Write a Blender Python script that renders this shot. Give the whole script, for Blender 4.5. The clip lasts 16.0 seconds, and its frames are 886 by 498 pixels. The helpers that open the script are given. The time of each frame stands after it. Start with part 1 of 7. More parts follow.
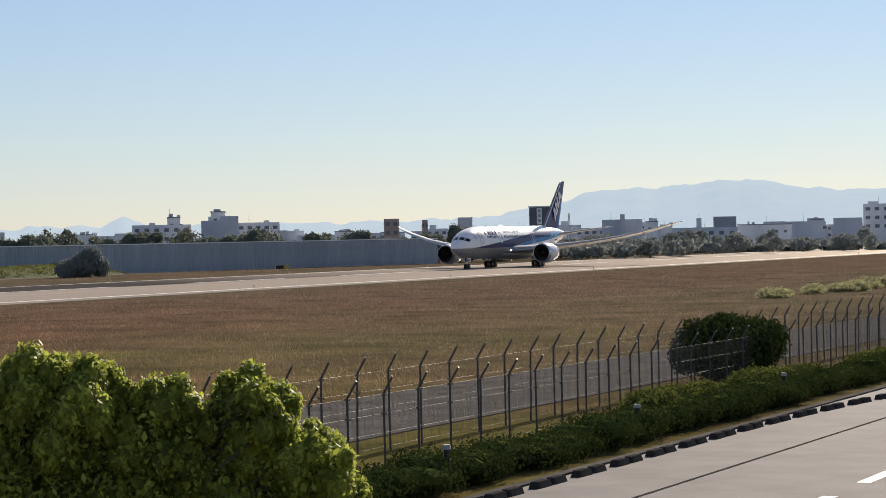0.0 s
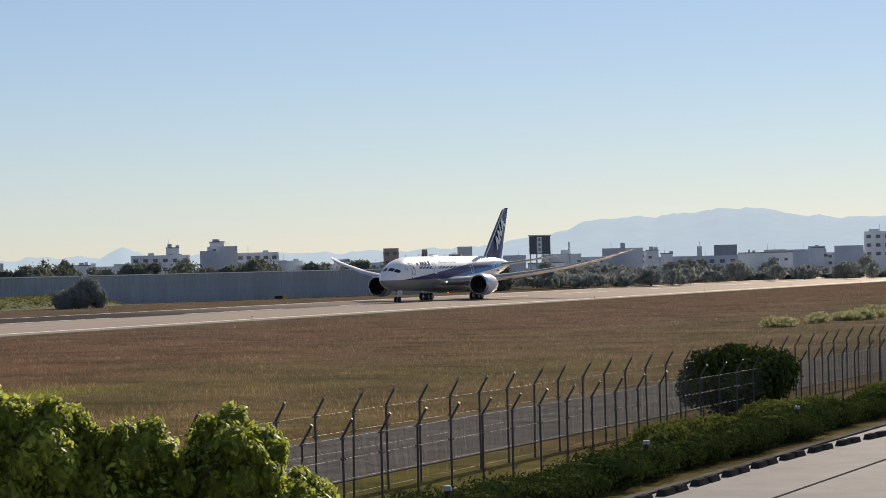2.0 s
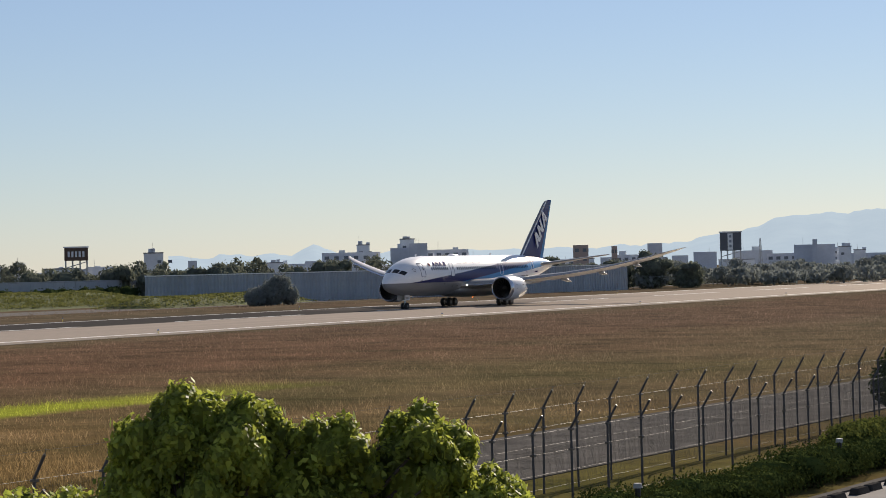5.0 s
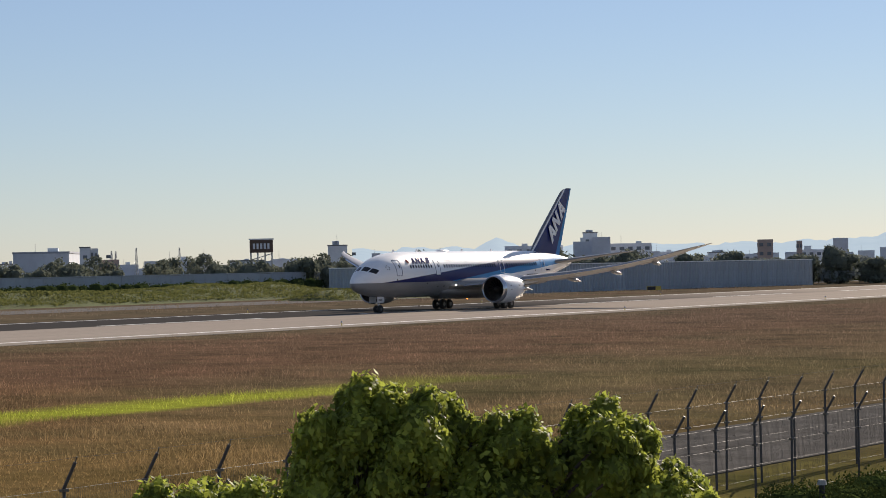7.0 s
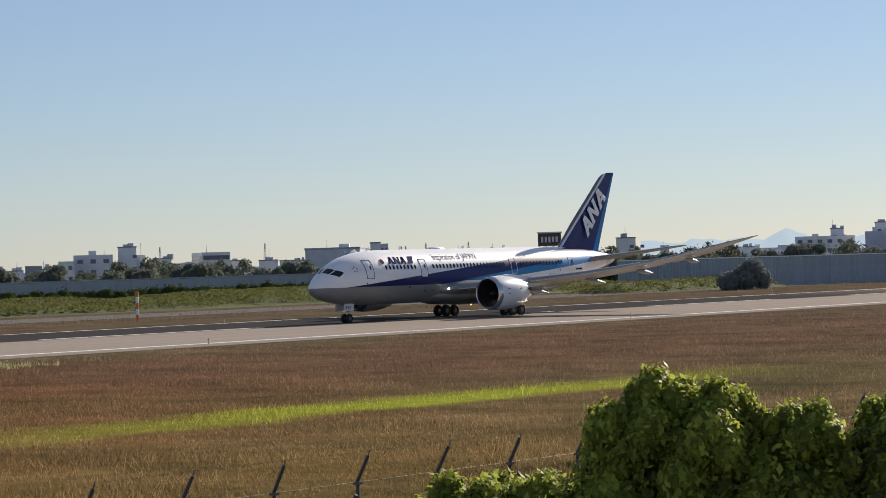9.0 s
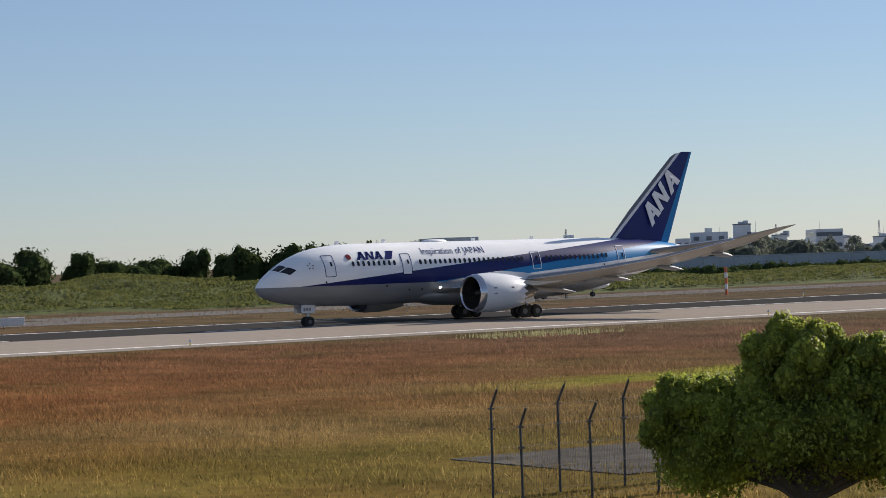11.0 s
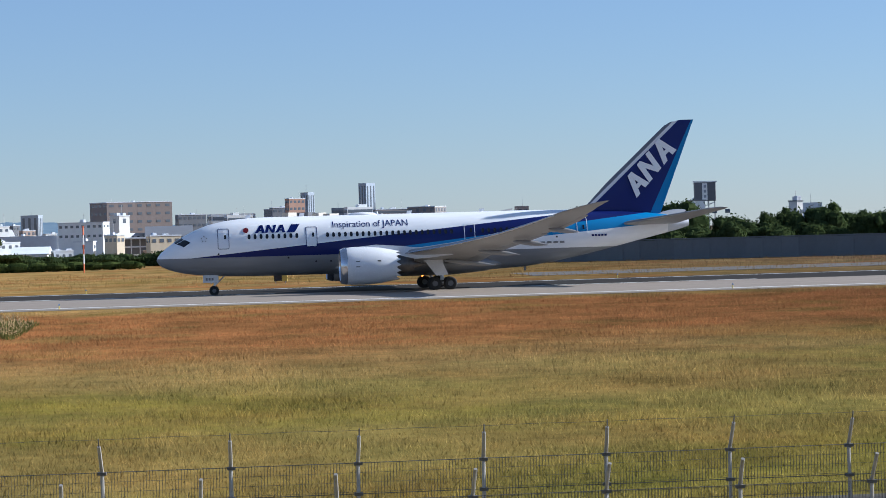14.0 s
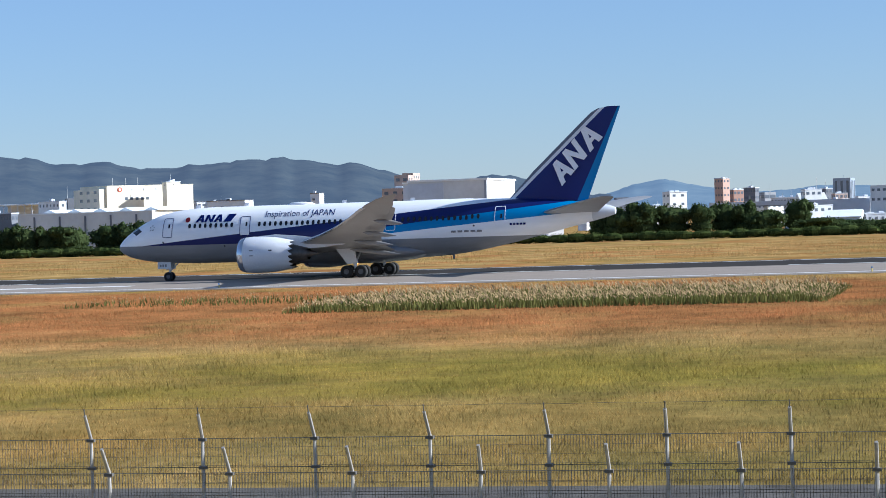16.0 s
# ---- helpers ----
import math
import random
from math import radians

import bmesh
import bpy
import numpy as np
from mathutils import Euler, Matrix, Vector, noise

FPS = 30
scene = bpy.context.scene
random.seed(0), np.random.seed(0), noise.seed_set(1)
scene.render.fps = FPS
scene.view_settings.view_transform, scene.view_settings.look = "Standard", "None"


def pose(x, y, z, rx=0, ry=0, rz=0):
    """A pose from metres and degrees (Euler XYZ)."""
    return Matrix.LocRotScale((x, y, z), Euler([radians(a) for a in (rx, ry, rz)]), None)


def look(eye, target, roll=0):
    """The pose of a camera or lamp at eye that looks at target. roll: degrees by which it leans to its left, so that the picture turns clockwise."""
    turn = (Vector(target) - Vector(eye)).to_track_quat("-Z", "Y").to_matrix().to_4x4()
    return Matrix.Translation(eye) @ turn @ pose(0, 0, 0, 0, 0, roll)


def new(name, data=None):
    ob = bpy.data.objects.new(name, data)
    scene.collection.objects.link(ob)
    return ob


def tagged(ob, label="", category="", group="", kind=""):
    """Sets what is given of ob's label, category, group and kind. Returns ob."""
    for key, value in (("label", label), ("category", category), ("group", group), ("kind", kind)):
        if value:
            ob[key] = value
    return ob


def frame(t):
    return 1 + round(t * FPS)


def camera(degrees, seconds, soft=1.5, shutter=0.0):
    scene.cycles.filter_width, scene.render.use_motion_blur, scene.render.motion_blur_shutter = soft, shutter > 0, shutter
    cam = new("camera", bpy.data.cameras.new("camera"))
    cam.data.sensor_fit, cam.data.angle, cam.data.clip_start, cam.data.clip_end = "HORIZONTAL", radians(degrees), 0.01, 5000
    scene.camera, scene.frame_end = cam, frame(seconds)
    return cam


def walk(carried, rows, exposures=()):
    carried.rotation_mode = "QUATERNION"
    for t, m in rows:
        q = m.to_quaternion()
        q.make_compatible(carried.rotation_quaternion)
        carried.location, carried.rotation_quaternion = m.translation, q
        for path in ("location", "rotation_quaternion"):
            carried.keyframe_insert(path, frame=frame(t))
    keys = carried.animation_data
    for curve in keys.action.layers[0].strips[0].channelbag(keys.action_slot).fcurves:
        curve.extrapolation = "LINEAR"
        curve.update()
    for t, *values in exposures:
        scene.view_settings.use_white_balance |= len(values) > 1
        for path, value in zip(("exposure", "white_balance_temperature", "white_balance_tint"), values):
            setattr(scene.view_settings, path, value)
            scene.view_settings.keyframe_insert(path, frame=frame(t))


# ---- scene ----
# one shot from a rise beside an airfield: the camera follows an airliner, stepping back as it comes abreast
cam = camera(20.83, 16.0, soft=0.65)
ROWS = [
    (0.0, -2.74, -1.22, 6.00, -0.285, -1.092, -65.989),
    (0.5, -1.37, -0.61, 6.00, -0.016, -1.124, -66.142),
    (1.0, -0.37, -0.16, 6.00, 0.196, -1.256, -66.184),
    (1.5, 0.00, 0.00, 6.00, 0.327, -1.280, -66.130),
    (2.0, 0.00, 0.00, 6.00, 0.413, -1.311, -66.010),
    (2.5, 0.00, 0.00, 6.00, 0.463, -1.382, -65.800),
    (3.0, 0.00, 0.00, 6.00, 0.480, -1.401, -65.415),
    (3.5, 0.00, 0.00, 6.00, 0.487, -1.423, -64.805),
    (4.0, 0.00, 0.00, 6.00, 0.489, -1.333, -63.858),
    (4.2, 0.00, 0.00, 6.00, 0.493, -1.271, -63.408),
    (6.3, 0.00, 0.00, 6.00, 0.390, -1.214, -58.709),
    (6.5, 0.00, 0.00, 6.00, 0.402, -1.009, -58.355),
    (7.0, 0.00, 0.00, 6.00, 0.377, -1.072, -57.158),
    (7.5, 0.00, 0.00, 6.00, 0.396, -1.177, -55.740),
    (8.0, 0.00, 0.00, 6.00, 0.425, -1.349, -54.045),
    (8.5, 0.00, 0.00, 6.00, 0.410, -1.560, -52.266),
    (9.0, 0.00, 0.00, 6.00, 0.371, -1.661, -50.312),
    (9.5, 0.00, 0.00, 6.00, 0.350, -1.844, -47.801),
    (10.0, 0.00, 0.00, 6.00, 0.381, -2.087, -45.008),
    (10.2, 0.00, 0.00, 6.00, 0.401, -2.179, -43.758),
    (10.3, -0.22, -0.48, 6.00, 0.377, -2.132, -43.058),
    (10.4, -0.87, -1.92, 6.00, 0.356, -2.084, -42.189),
    (10.5, -1.95, -4.32, 6.00, 0.336, -2.037, -41.156),
    (10.7, -5.27, -10.72, 6.00, 0.301, -1.942, -38.827),
    (10.9, -8.90, -17.17, 6.00, 0.268, -1.848, -36.487),
    (11.1, -12.54, -23.63, 6.00, 0.235, -1.753, -34.148),
    (11.3, -16.17, -30.08, 6.00, 0.203, -1.658, -31.813),
    (11.5, -19.81, -36.54, 6.00, 0.171, -1.563, -29.484),
    (11.7, -23.44, -42.99, 6.00, 0.141, -1.469, -27.163),
    (11.9, -26.53, -49.45, 6.00, 0.111, -1.374, -24.849),
    (12.1, -28.38, -55.90, 6.00, 0.081, -1.279, -22.545),
    (12.3, -29.00, -62.00, 6.00, 0.030, -1.838, -20.141),
    (12.5, -29.00, -67.00, 6.00, -0.043, -1.928, -18.332),
    (13.0, -29.00, -71.51, 6.00, -0.206, -1.559, -14.238),
    (13.5, -29.00, -72.30, 6.00, -0.334, -1.422, -10.385),
    (14.0, -29.00, -71.50, 6.00, -0.451, -1.609, -6.127),
    (14.5, -29.00, -70.00, 6.00, -0.515, -1.607, -1.857),
    (15.0, -29.00, -70.00, 6.00, -0.547, -1.684, 3.688),
    (15.5, -29.00, -71.01, 6.00, -0.668, -1.766, 8.632),
    (16.0, -29.00, -72.50, 6.00, -0.765, -1.808, 13.019),
]
walk(cam, [(t, pose(x, y, z, 90 + p, 0, w) @ pose(0, 0, 0, 0, 0, r)) for t, x, y, z, p, r, w in ROWS],
     exposures=[(0.0, 0.7, 6900, 12), (1.0, 0.64, 6900, 12), (4.0, 0.6, 6900, 12), (7.0, 0.59, 6800, 12), (10.0, 0.6, 6650, 11), (12.5, 0.72, 5900, 9), (13.5, 0.8, 5600, 8), (14.5, 0.83, 5420, 7), (16.0, 0.92, 5320, 7)])
# where the airliner's nose is along the runway
PLANE = [
    (0.0, 395.70),
    (0.5, 389.14),
    (1.0, 382.23),
    (1.5, 374.61),
    (2.0, 365.92),
    (2.5, 356.72),
    (3.0, 347.56),
    (3.5, 337.89),
    (4.0, 327.16),
    (4.2, 322.45),
    (6.3, 268.70),
    (6.5, 263.21),
    (7.0, 248.44),
    (7.5, 233.26),
    (8.0, 218.06),
    (8.5, 203.10),
    (9.0, 187.47),
    (9.5, 169.80),
    (10.0, 152.05),
    (10.2, 144.82),
    (10.3, 141.03),
    (10.4, 136.81),
    (10.5, 132.16),
    (10.7, 121.68),
    (10.9, 110.84),
    (11.1, 99.94),
    (11.3, 88.96),
    (11.5, 77.88),
    (11.7, 66.67),
    (11.9, 55.87),
    (12.1, 46.15),
    (12.3, 37.39),
    (12.5, 29.67),
    (13.0, 9.70),
    (13.5, -10.18),
    (14.0, -31.81),
    (14.5, -52.45),
    (15.0, -78.03),
    (15.5, -100.89),
    (16.0, -121.92),
]

world = bpy.data.worlds.new("sky")
scene.world = world
world.use_nodes = True
nt = world.node_tree
sky = nt.nodes.new("ShaderNodeTexSky")
sky.sky_type = 'NISHITA'
sky.sun_disc = False
sky.sun_elevation, sky.sun_rotation = radians(25), radians(84)
sky.air_density, sky.dust_density, sky.ozone_density = 0.95, 0.05, 3.4
tint = nt.nodes.new("ShaderNodeMix")
tint.data_type, tint.blend_type = "RGBA", "MULTIPLY"
tint.inputs[0].default_value = 1.0
tint.inputs[7].default_value = (0.95, 0.99, 1.17, 1)
nt.links.new(sky.outputs[0], tint.inputs[6])
haze = nt.nodes.new("ShaderNodeMix")
haze.data_type = "RGBA"
haze.inputs[0].default_value = 0.2
haze.inputs[7].default_value = (6.2, 7.2, 8.4, 1)
nt.links.new(tint.outputs[2], haze.inputs[6])
nt.links.new(haze.outputs[2], nt.nodes["Background"].inputs[0])
nt.nodes["Background"].inputs[1].default_value = 0.05
sun = new("sun", bpy.data.lights.new("sun", 'SUN'))
sun.data.energy, sun.data.angle, sun.data.color = 5.0, radians(0.5), (1.0, 0.91, 0.8)
sun.matrix_world = look((0, 0, 300), (-math.sin(radians(84)) * 100, -math.cos(radians(84)) * 100, 300 - 100 * math.tan(radians(25))))


# ---- helpers of this scene ----
RUNWAY_Y = 174.05


def principled(name):
    m = bpy.data.materials.new(name)
    m.use_nodes = True
    return m, m.node_tree, m.node_tree.nodes["Principled BSDF"]


def node(nt, kind, *ins, **props):
    n = nt.nodes.new(kind)
    for k, v in props.items():
        if k == "operation":
            n.operation = v
        elif k == "blend":
            n.blend_type = v
        elif k == "clamp":
            n.use_clamp = v
    for i, v in enumerate(ins):
        if v is None:
            continue
        if isinstance(v, bpy.types.NodeSocket):
            nt.links.new(v, n.inputs[i])
        else:
            n.inputs[i].default_value = v
    return n


def math_node(nt, op, a, b=0.0, c=None):
    return node(nt, "ShaderNodeMath", a, b, c, operation=op).outputs[0]


def mixed(nt, fac, a, b, blend="MIX"):
    n = nt.nodes.new("ShaderNodeMix")
    n.data_type, n.blend_type = "RGBA", blend
    for sock, v in ((n.inputs[0], fac), (n.inputs[6], a), (n.inputs[7], b)):
        if isinstance(v, bpy.types.NodeSocket):
            nt.links.new(v, sock)
        elif isinstance(v, (int, float)):
            sock.default_value = v
        else:
            sock.default_value = (*v, 1) if len(v) == 3 else v
    return n.outputs[2]


def noise_of(nt, scale, vec=None, detail=3.0, rough=0.55):
    n = nt.nodes.new("ShaderNodeTexNoise")
    n.inputs["Scale"].default_value, n.inputs["Detail"].default_value = scale, detail
    n.inputs["Roughness"].default_value = rough
    if vec is not None:
        nt.links.new(vec, n.inputs["Vector"])
    return n.outputs[0]


def position(nt):
    return nt.nodes.new("ShaderNodeNewGeometry").outputs["Position"]


def object_coords(nt):
    return nt.nodes.new("ShaderNodeTexCoord").outputs["Object"]


def stretched(nt, vec, sx, sy, sz):
    n = nt.nodes.new("ShaderNodeMapping")
    nt.links.new(vec, n.inputs[0])
    n.inputs["Scale"].default_value = (sx, sy, sz)
    return n.outputs[0]


def ramp(nt, fac, lo, hi):
    n = nt.nodes.new("ShaderNodeMapRange")
    nt.links.new(fac, n.inputs[0])
    n.inputs[1].default_value, n.inputs[2].default_value = lo, hi
    return n.outputs[0]


def surface(name, col, rough=0.7, metal=0.0, var=0.25, scale=1.5, fine=14.0, bump=0.0, per_object=0.0, spec=0.5):
    """A plain material with stains at two scales, a little relief and, where asked, a change from piece to piece."""
    m, nt, b = principled(name)
    co = object_coords(nt)
    n1, n2 = noise_of(nt, scale, co), noise_of(nt, fine, co, 4.0)
    both = math_node(nt, "ADD", math_node(nt, "MULTIPLY", n1, 0.65), math_node(nt, "MULTIPLY", n2, 0.35))
    dark = tuple(c * (1 - var) for c in col)
    light = tuple(min(1.0, c * (1 + var * 0.7)) for c in col)
    c = mixed(nt, ramp(nt, both, 0.3, 0.7), dark, light)
    if per_object:
        r = nt.nodes.new("ShaderNodeObjectInfo").outputs["Random"]
        c = mixed(nt, math_node(nt, "MULTIPLY", r, per_object), c, tuple(x * 0.55 for x in col))
    nt.links.new(c, b.inputs["Base Color"])
    nt.links.new(math_node(nt, "ADD", math_node(nt, "MULTIPLY", n2, 0.2), rough - 0.1), b.inputs["Roughness"])
    b.inputs["Metallic"].default_value = metal
    b.inputs["Specular IOR Level"].default_value = spec
    if bump:
        bp = nt.nodes.new("ShaderNodeBump")
        bp.inputs["Strength"].default_value, bp.inputs["Distance"].default_value = bump, 0.03
        nt.links.new(both, bp.inputs["Height"])
        nt.links.new(bp.outputs[0], b.inputs["Normal"])
    return m


def leaf_material(name, low, high, glow=0.35, power=1.0):
    """Leaves: colour changes from clump to clump and from leaf to leaf, and light comes through them."""
    m, nt, b = principled(name)
    rnd = nt.nodes.new("ShaderNodeNewGeometry").outputs["Random Per Island"]
    big = ramp(nt, noise_of(nt, 0.9, object_coords(nt)), 0.35, 0.65)
    f = math_node(nt, "ADD", math_node(nt, "MULTIPLY", math_node(nt, "POWER", rnd, power), 0.65), math_node(nt, "MULTIPLY", big, 0.35))
    c = mixed(nt, f, low, high)
    nt.links.new(c, b.inputs["Base Color"])
    b.inputs["Roughness"].default_value = 0.6
    b.inputs["Specular IOR Level"].default_value = 0.0
    tr = nt.nodes.new("ShaderNodeBsdfTranslucent")
    nt.links.new(mixed(nt, 0.5, c, tuple(x * 1.6 for x in high)), tr.inputs[0])
    mx = nt.nodes.new("ShaderNodeMixShader")
    mx.inputs[0].default_value = glow
    nt.links.new(b.outputs[0], mx.inputs[1])
    nt.links.new(tr.outputs[0], mx.inputs[2])
    nt.links.new(mx.outputs[0], nt.nodes["Material Output"].inputs[0])
    return m


def grass_colour(nt):
    """Field colours by place: red-brown seed heads near the runway, straw and green elsewhere, one mown bright strip."""
    p = position(nt)
    xyz = node(nt, "ShaderNodeSeparateXYZ", p)
    x, y = xyz.outputs[0], xyz.outputs[1]
    n_big = noise_of(nt, 1.0, stretched(nt, p, 0.018, 0.026, 0.0), 3.0)
    n_mid = noise_of(nt, 1.0, stretched(nt, p, 0.1, 0.075, 0.0), 4.0)
    n_fine = noise_of(nt, 1.0, stretched(nt, p, 0.9, 0.9, 0.3), 3.0)
    wob = math_node(nt, "ADD", math_node(nt, "MULTIPLY", math_node(nt, "SUBTRACT", n_big, 0.5), 45.0),
                    math_node(nt, "MULTIPLY", math_node(nt, "SUBTRACT", n_mid, 0.5), 34.0))
    u = math_node(nt, "ADD", math_node(nt, "SUBTRACT", RUNWAY_Y, y), wob)
    base = mixed(nt, ramp(nt, n_mid, 0.35, 0.65), GREEN_GRASS, STRAW_GRASS)
    lush = ramp(nt, math_node(nt, "ADD", n_big, math_node(nt, "MULTIPLY", n_fine, 0.25)), 0.62, 0.76)
    base = mixed(nt, lush, base, LUSH_GRASS)
    # west of the passing place the red heads stand in patches
    both = math_node(nt, "ADD", math_node(nt, "MULTIPLY", n_mid, 0.6), math_node(nt, "MULTIPLY", n_big, 0.4))
    west = ramp(nt, x, 70.0, -35.0)
    v = math_node(nt, "SUBTRACT", u, math_node(nt, "MULTIPLY", west, 16.0))
    straw_in = math_node(nt, "MULTIPLY", math_node(nt, "MULTIPLY", ramp(nt, v, 142.0, 120.0), west), ramp(nt, n_mid, 0.3, 0.5))
    base = mixed(nt, math_node(nt, "MULTIPLY", straw_in, 0.85), base, STRAW_GRASS)
    green_in = math_node(nt, "MULTIPLY", math_node(nt, "MULTIPLY", ramp(nt, v, 124.0, 140.0), west), ramp(nt, n_mid, 0.35, 0.6))
    base = mixed(nt, math_node(nt, "MULTIPLY", green_in, 0.2), base, LUSH_GRASS)
    # greener before the fences
    fresh = math_node(nt, "MULTIPLY", ramp(nt, u, 122.0, 156.0), math_node(nt, "MULTIPLY", ramp(nt, x, -60.0, 0.0), ramp(nt, both, 0.38, 0.55)))
    base = mixed(nt, math_node(nt, "MULTIPLY", fresh, 0.5), base, FRESH_GRASS)
    even, torn = ramp(nt, n_mid, 0.2, 0.42), ramp(nt, both, 0.33, 0.47)
    patch = math_node(nt, "ADD", even, math_node(nt, "MULTIPLY", west, math_node(nt, "SUBTRACT", torn, even)))
    red_in = ramp(nt, math_node(nt, "ADD", v, math_node(nt, "MULTIPLY", math_node(nt, "SUBTRACT", 1.0, west), 17.0)), 126.0, 100.0)
    red_out = ramp(nt, u, 38.0, 50.0)
    red = math_node(nt, "MULTIPLY", math_node(nt, "MULTIPLY", red_in, red_out), patch)
    near = math_node(nt, "LESS_THAN", y, RUNWAY_Y)
    c = mixed(nt, math_node(nt, "MULTIPLY", red, near), base, RED_GRASS)
    far = math_node(nt, "GREATER_THAN", y, RUNWAY_Y)
    far_c = mixed(nt, ramp(nt, n_mid, 0.4, 0.62), STRAW_GRASS, mixed(nt, ramp(nt, n_big, 0.4, 0.6), RED_GRASS, GREEN_GRASS))
    c = mixed(nt, far, c, far_c)
    # duller and greyer towards the east: backlight and haze put into the colour
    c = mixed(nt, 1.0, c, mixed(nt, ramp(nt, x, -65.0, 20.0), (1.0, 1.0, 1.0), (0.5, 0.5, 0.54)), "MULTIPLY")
    c = mixed(nt, math_node(nt, "MULTIPLY", ramp(nt, x, 20.0, 100.0), 0.54), c, BACKLIT_GRASS)
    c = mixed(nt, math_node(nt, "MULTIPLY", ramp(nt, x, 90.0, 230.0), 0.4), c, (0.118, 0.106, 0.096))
    # lusher and thinner patches
    n_p = noise_of(nt, 1.0, stretched(nt, p, 0.16, 0.11, 0.0), 6.0, 0.7)
    c = mixed(nt, 1.0, c, mixed(nt, ramp(nt, n_p, 0.34, 0.66), (0.62, 0.68, 0.66), (1.3, 1.24, 1.2)), "MULTIPLY")
    # the bright mown strip east of the tree
    line = math_node(nt, "ADD", y, math_node(nt, "MULTIPLY", math_node(nt, "SUBTRACT", n_mid, 0.5), 8.0))
    s = math_node(nt, "MULTIPLY", ramp(nt, line, 65.0, 67.0), ramp(nt, line, 73.5, 70.0))
    s = math_node(nt, "MULTIPLY", s, math_node(nt, "MULTIPLY", ramp(nt, x, 50.0, 76.0), ramp(nt, x, 112.0, 90.0)))
    c = mixed(nt, math_node(nt, "MULTIPLY", s, 0.95), c, BRIGHT_GRASS)
    return c, n_fine


GREEN_GRASS, STRAW_GRASS, LUSH_GRASS = (0.32, 0.212, 0.066), (0.43, 0.286, 0.114), (0.3, 0.224, 0.052)
BACKLIT_GRASS, FRESH_GRASS = (0.094, 0.086, 0.079), (0.27, 0.29, 0.055)
RED_GRASS, BRIGHT_GRASS = (0.39, 0.178, 0.068), (0.27, 0.3, 0.045)


def field_material(name, blades):
    m, nt, b = principled(name)
    c, n_fine = grass_colour(nt)
    if blades:
        rnd = nt.nodes.new("ShaderNodeNewGeometry").outputs["Random Per Island"]
        c = mixed(nt, 1.0, c, mixed(nt, math_node(nt, "POWER", rnd, 1.6), (0.84, 0.84, 0.82), (1.55, 1.55, 1.6)), "MULTIPLY")
    else:
        c = mixed(nt, 1.0, c, mixed(nt, ramp(nt, n_fine, 0.3, 0.7), (0.66, 0.66, 0.64), (0.95, 0.95, 0.9)), "MULTIPLY")
    nt.links.new(c, b.inputs["Base Color"])
    b.inputs["Roughness"].default_value = 0.85
    b.inputs["Specular IOR Level"].default_value = 0.0
    if blades:
        tr = nt.nodes.new("ShaderNodeBsdfTranslucent")
        nt.links.new(c, tr.inputs[0])
        mx = nt.nodes.new("ShaderNodeMixShader")
        mx.inputs[0].default_value = 0.6
        nt.links.new(b.outputs[0], mx.inputs[1])
        nt.links.new(tr.outputs[0], mx.inputs[2])
        nt.links.new(mx.outputs[0], nt.nodes["Material Output"].inputs[0])
    return m


def runway_material():
    """Worn grey asphalt with a darker, newer strip, rubber streaks along it and slab joints."""
    m, nt, b = principled("runway_asphalt")
    p = position(nt)
    y = node(nt, "ShaderNodeSeparateXYZ", p).outputs[1]
    streak = noise_of(nt, 1.0, stretched(nt, p, 0.01, 0.9, 0.0), 4.0)
    grain = noise_of(nt, 1.0, stretched(nt, p, 1.5, 1.5, 1.0), 5.0)
    off = math_node(nt, "SUBTRACT", y, RUNWAY_Y)
    c = mixed(nt, ramp(nt, streak, 0.3, 0.7), (0.25, 0.21, 0.176), (0.325, 0.277, 0.23))
    strip = math_node(nt, "MULTIPLY", ramp(nt, off, -2.0, -1.0), ramp(nt, off, 25.0, 24.0))
    x = node(nt, "ShaderNodeSeparateXYZ", p).outputs[0]
    west = ramp(nt, x, 420.0, 300.0)
    c = mixed(nt, math_node(nt, "MULTIPLY", math_node(nt, "MULTIPLY", strip, west), 0.93), c, (0.022, 0.021, 0.021))
    shoulder = math_node(nt, "GREATER_THAN", math_node(nt, "ABSOLUTE", off), 32.5)
    c = mixed(nt, math_node(nt, "MULTIPLY", shoulder, 0.55), c, (0.2, 0.18, 0.15))
    c = mixed(nt, 1.0, c, mixed(nt, grain, (0.75, 0.75, 0.75), (1.2, 1.2, 1.2)), "MULTIPLY")
    nt.links.new(c, b.inputs["Base Color"])
    nt.links.new(math_node(nt, "ADD", math_node(nt, "MULTIPLY", streak, 0.2), 0.5), b.inputs["Roughness"])
    b.inputs["Specular IOR Level"].default_value = 0.0
    bp = nt.nodes.new("ShaderNodeBump")
    bp.inputs["Strength"].default_value, bp.inputs["Distance"].default_value = 0.25, 0.01
    nt.links.new(grain, bp.inputs["Height"])
    nt.links.new(bp.outputs[0], b.inputs["Normal"])
    sheen = nt.nodes.new("ShaderNodeBsdfGlossy")
    sheen.inputs["Roughness"].default_value = 0.34
    sheen.inputs["Color"].default_value = (1.0, 0.9, 0.76, 1)
    mx = nt.nodes.new("ShaderNodeMixShader")
    nt.links.new(math_node(nt, "MULTIPLY_ADD", math_node(nt, "MULTIPLY", strip, west), -0.03, 0.075), mx.inputs[0])
    nt.links.new(b.outputs[0], mx.inputs[1])
    nt.links.new(sheen.outputs[0], mx.inputs[2])
    nt.links.new(mx.outputs[0], nt.nodes["Material Output"].inputs[0])
    return m


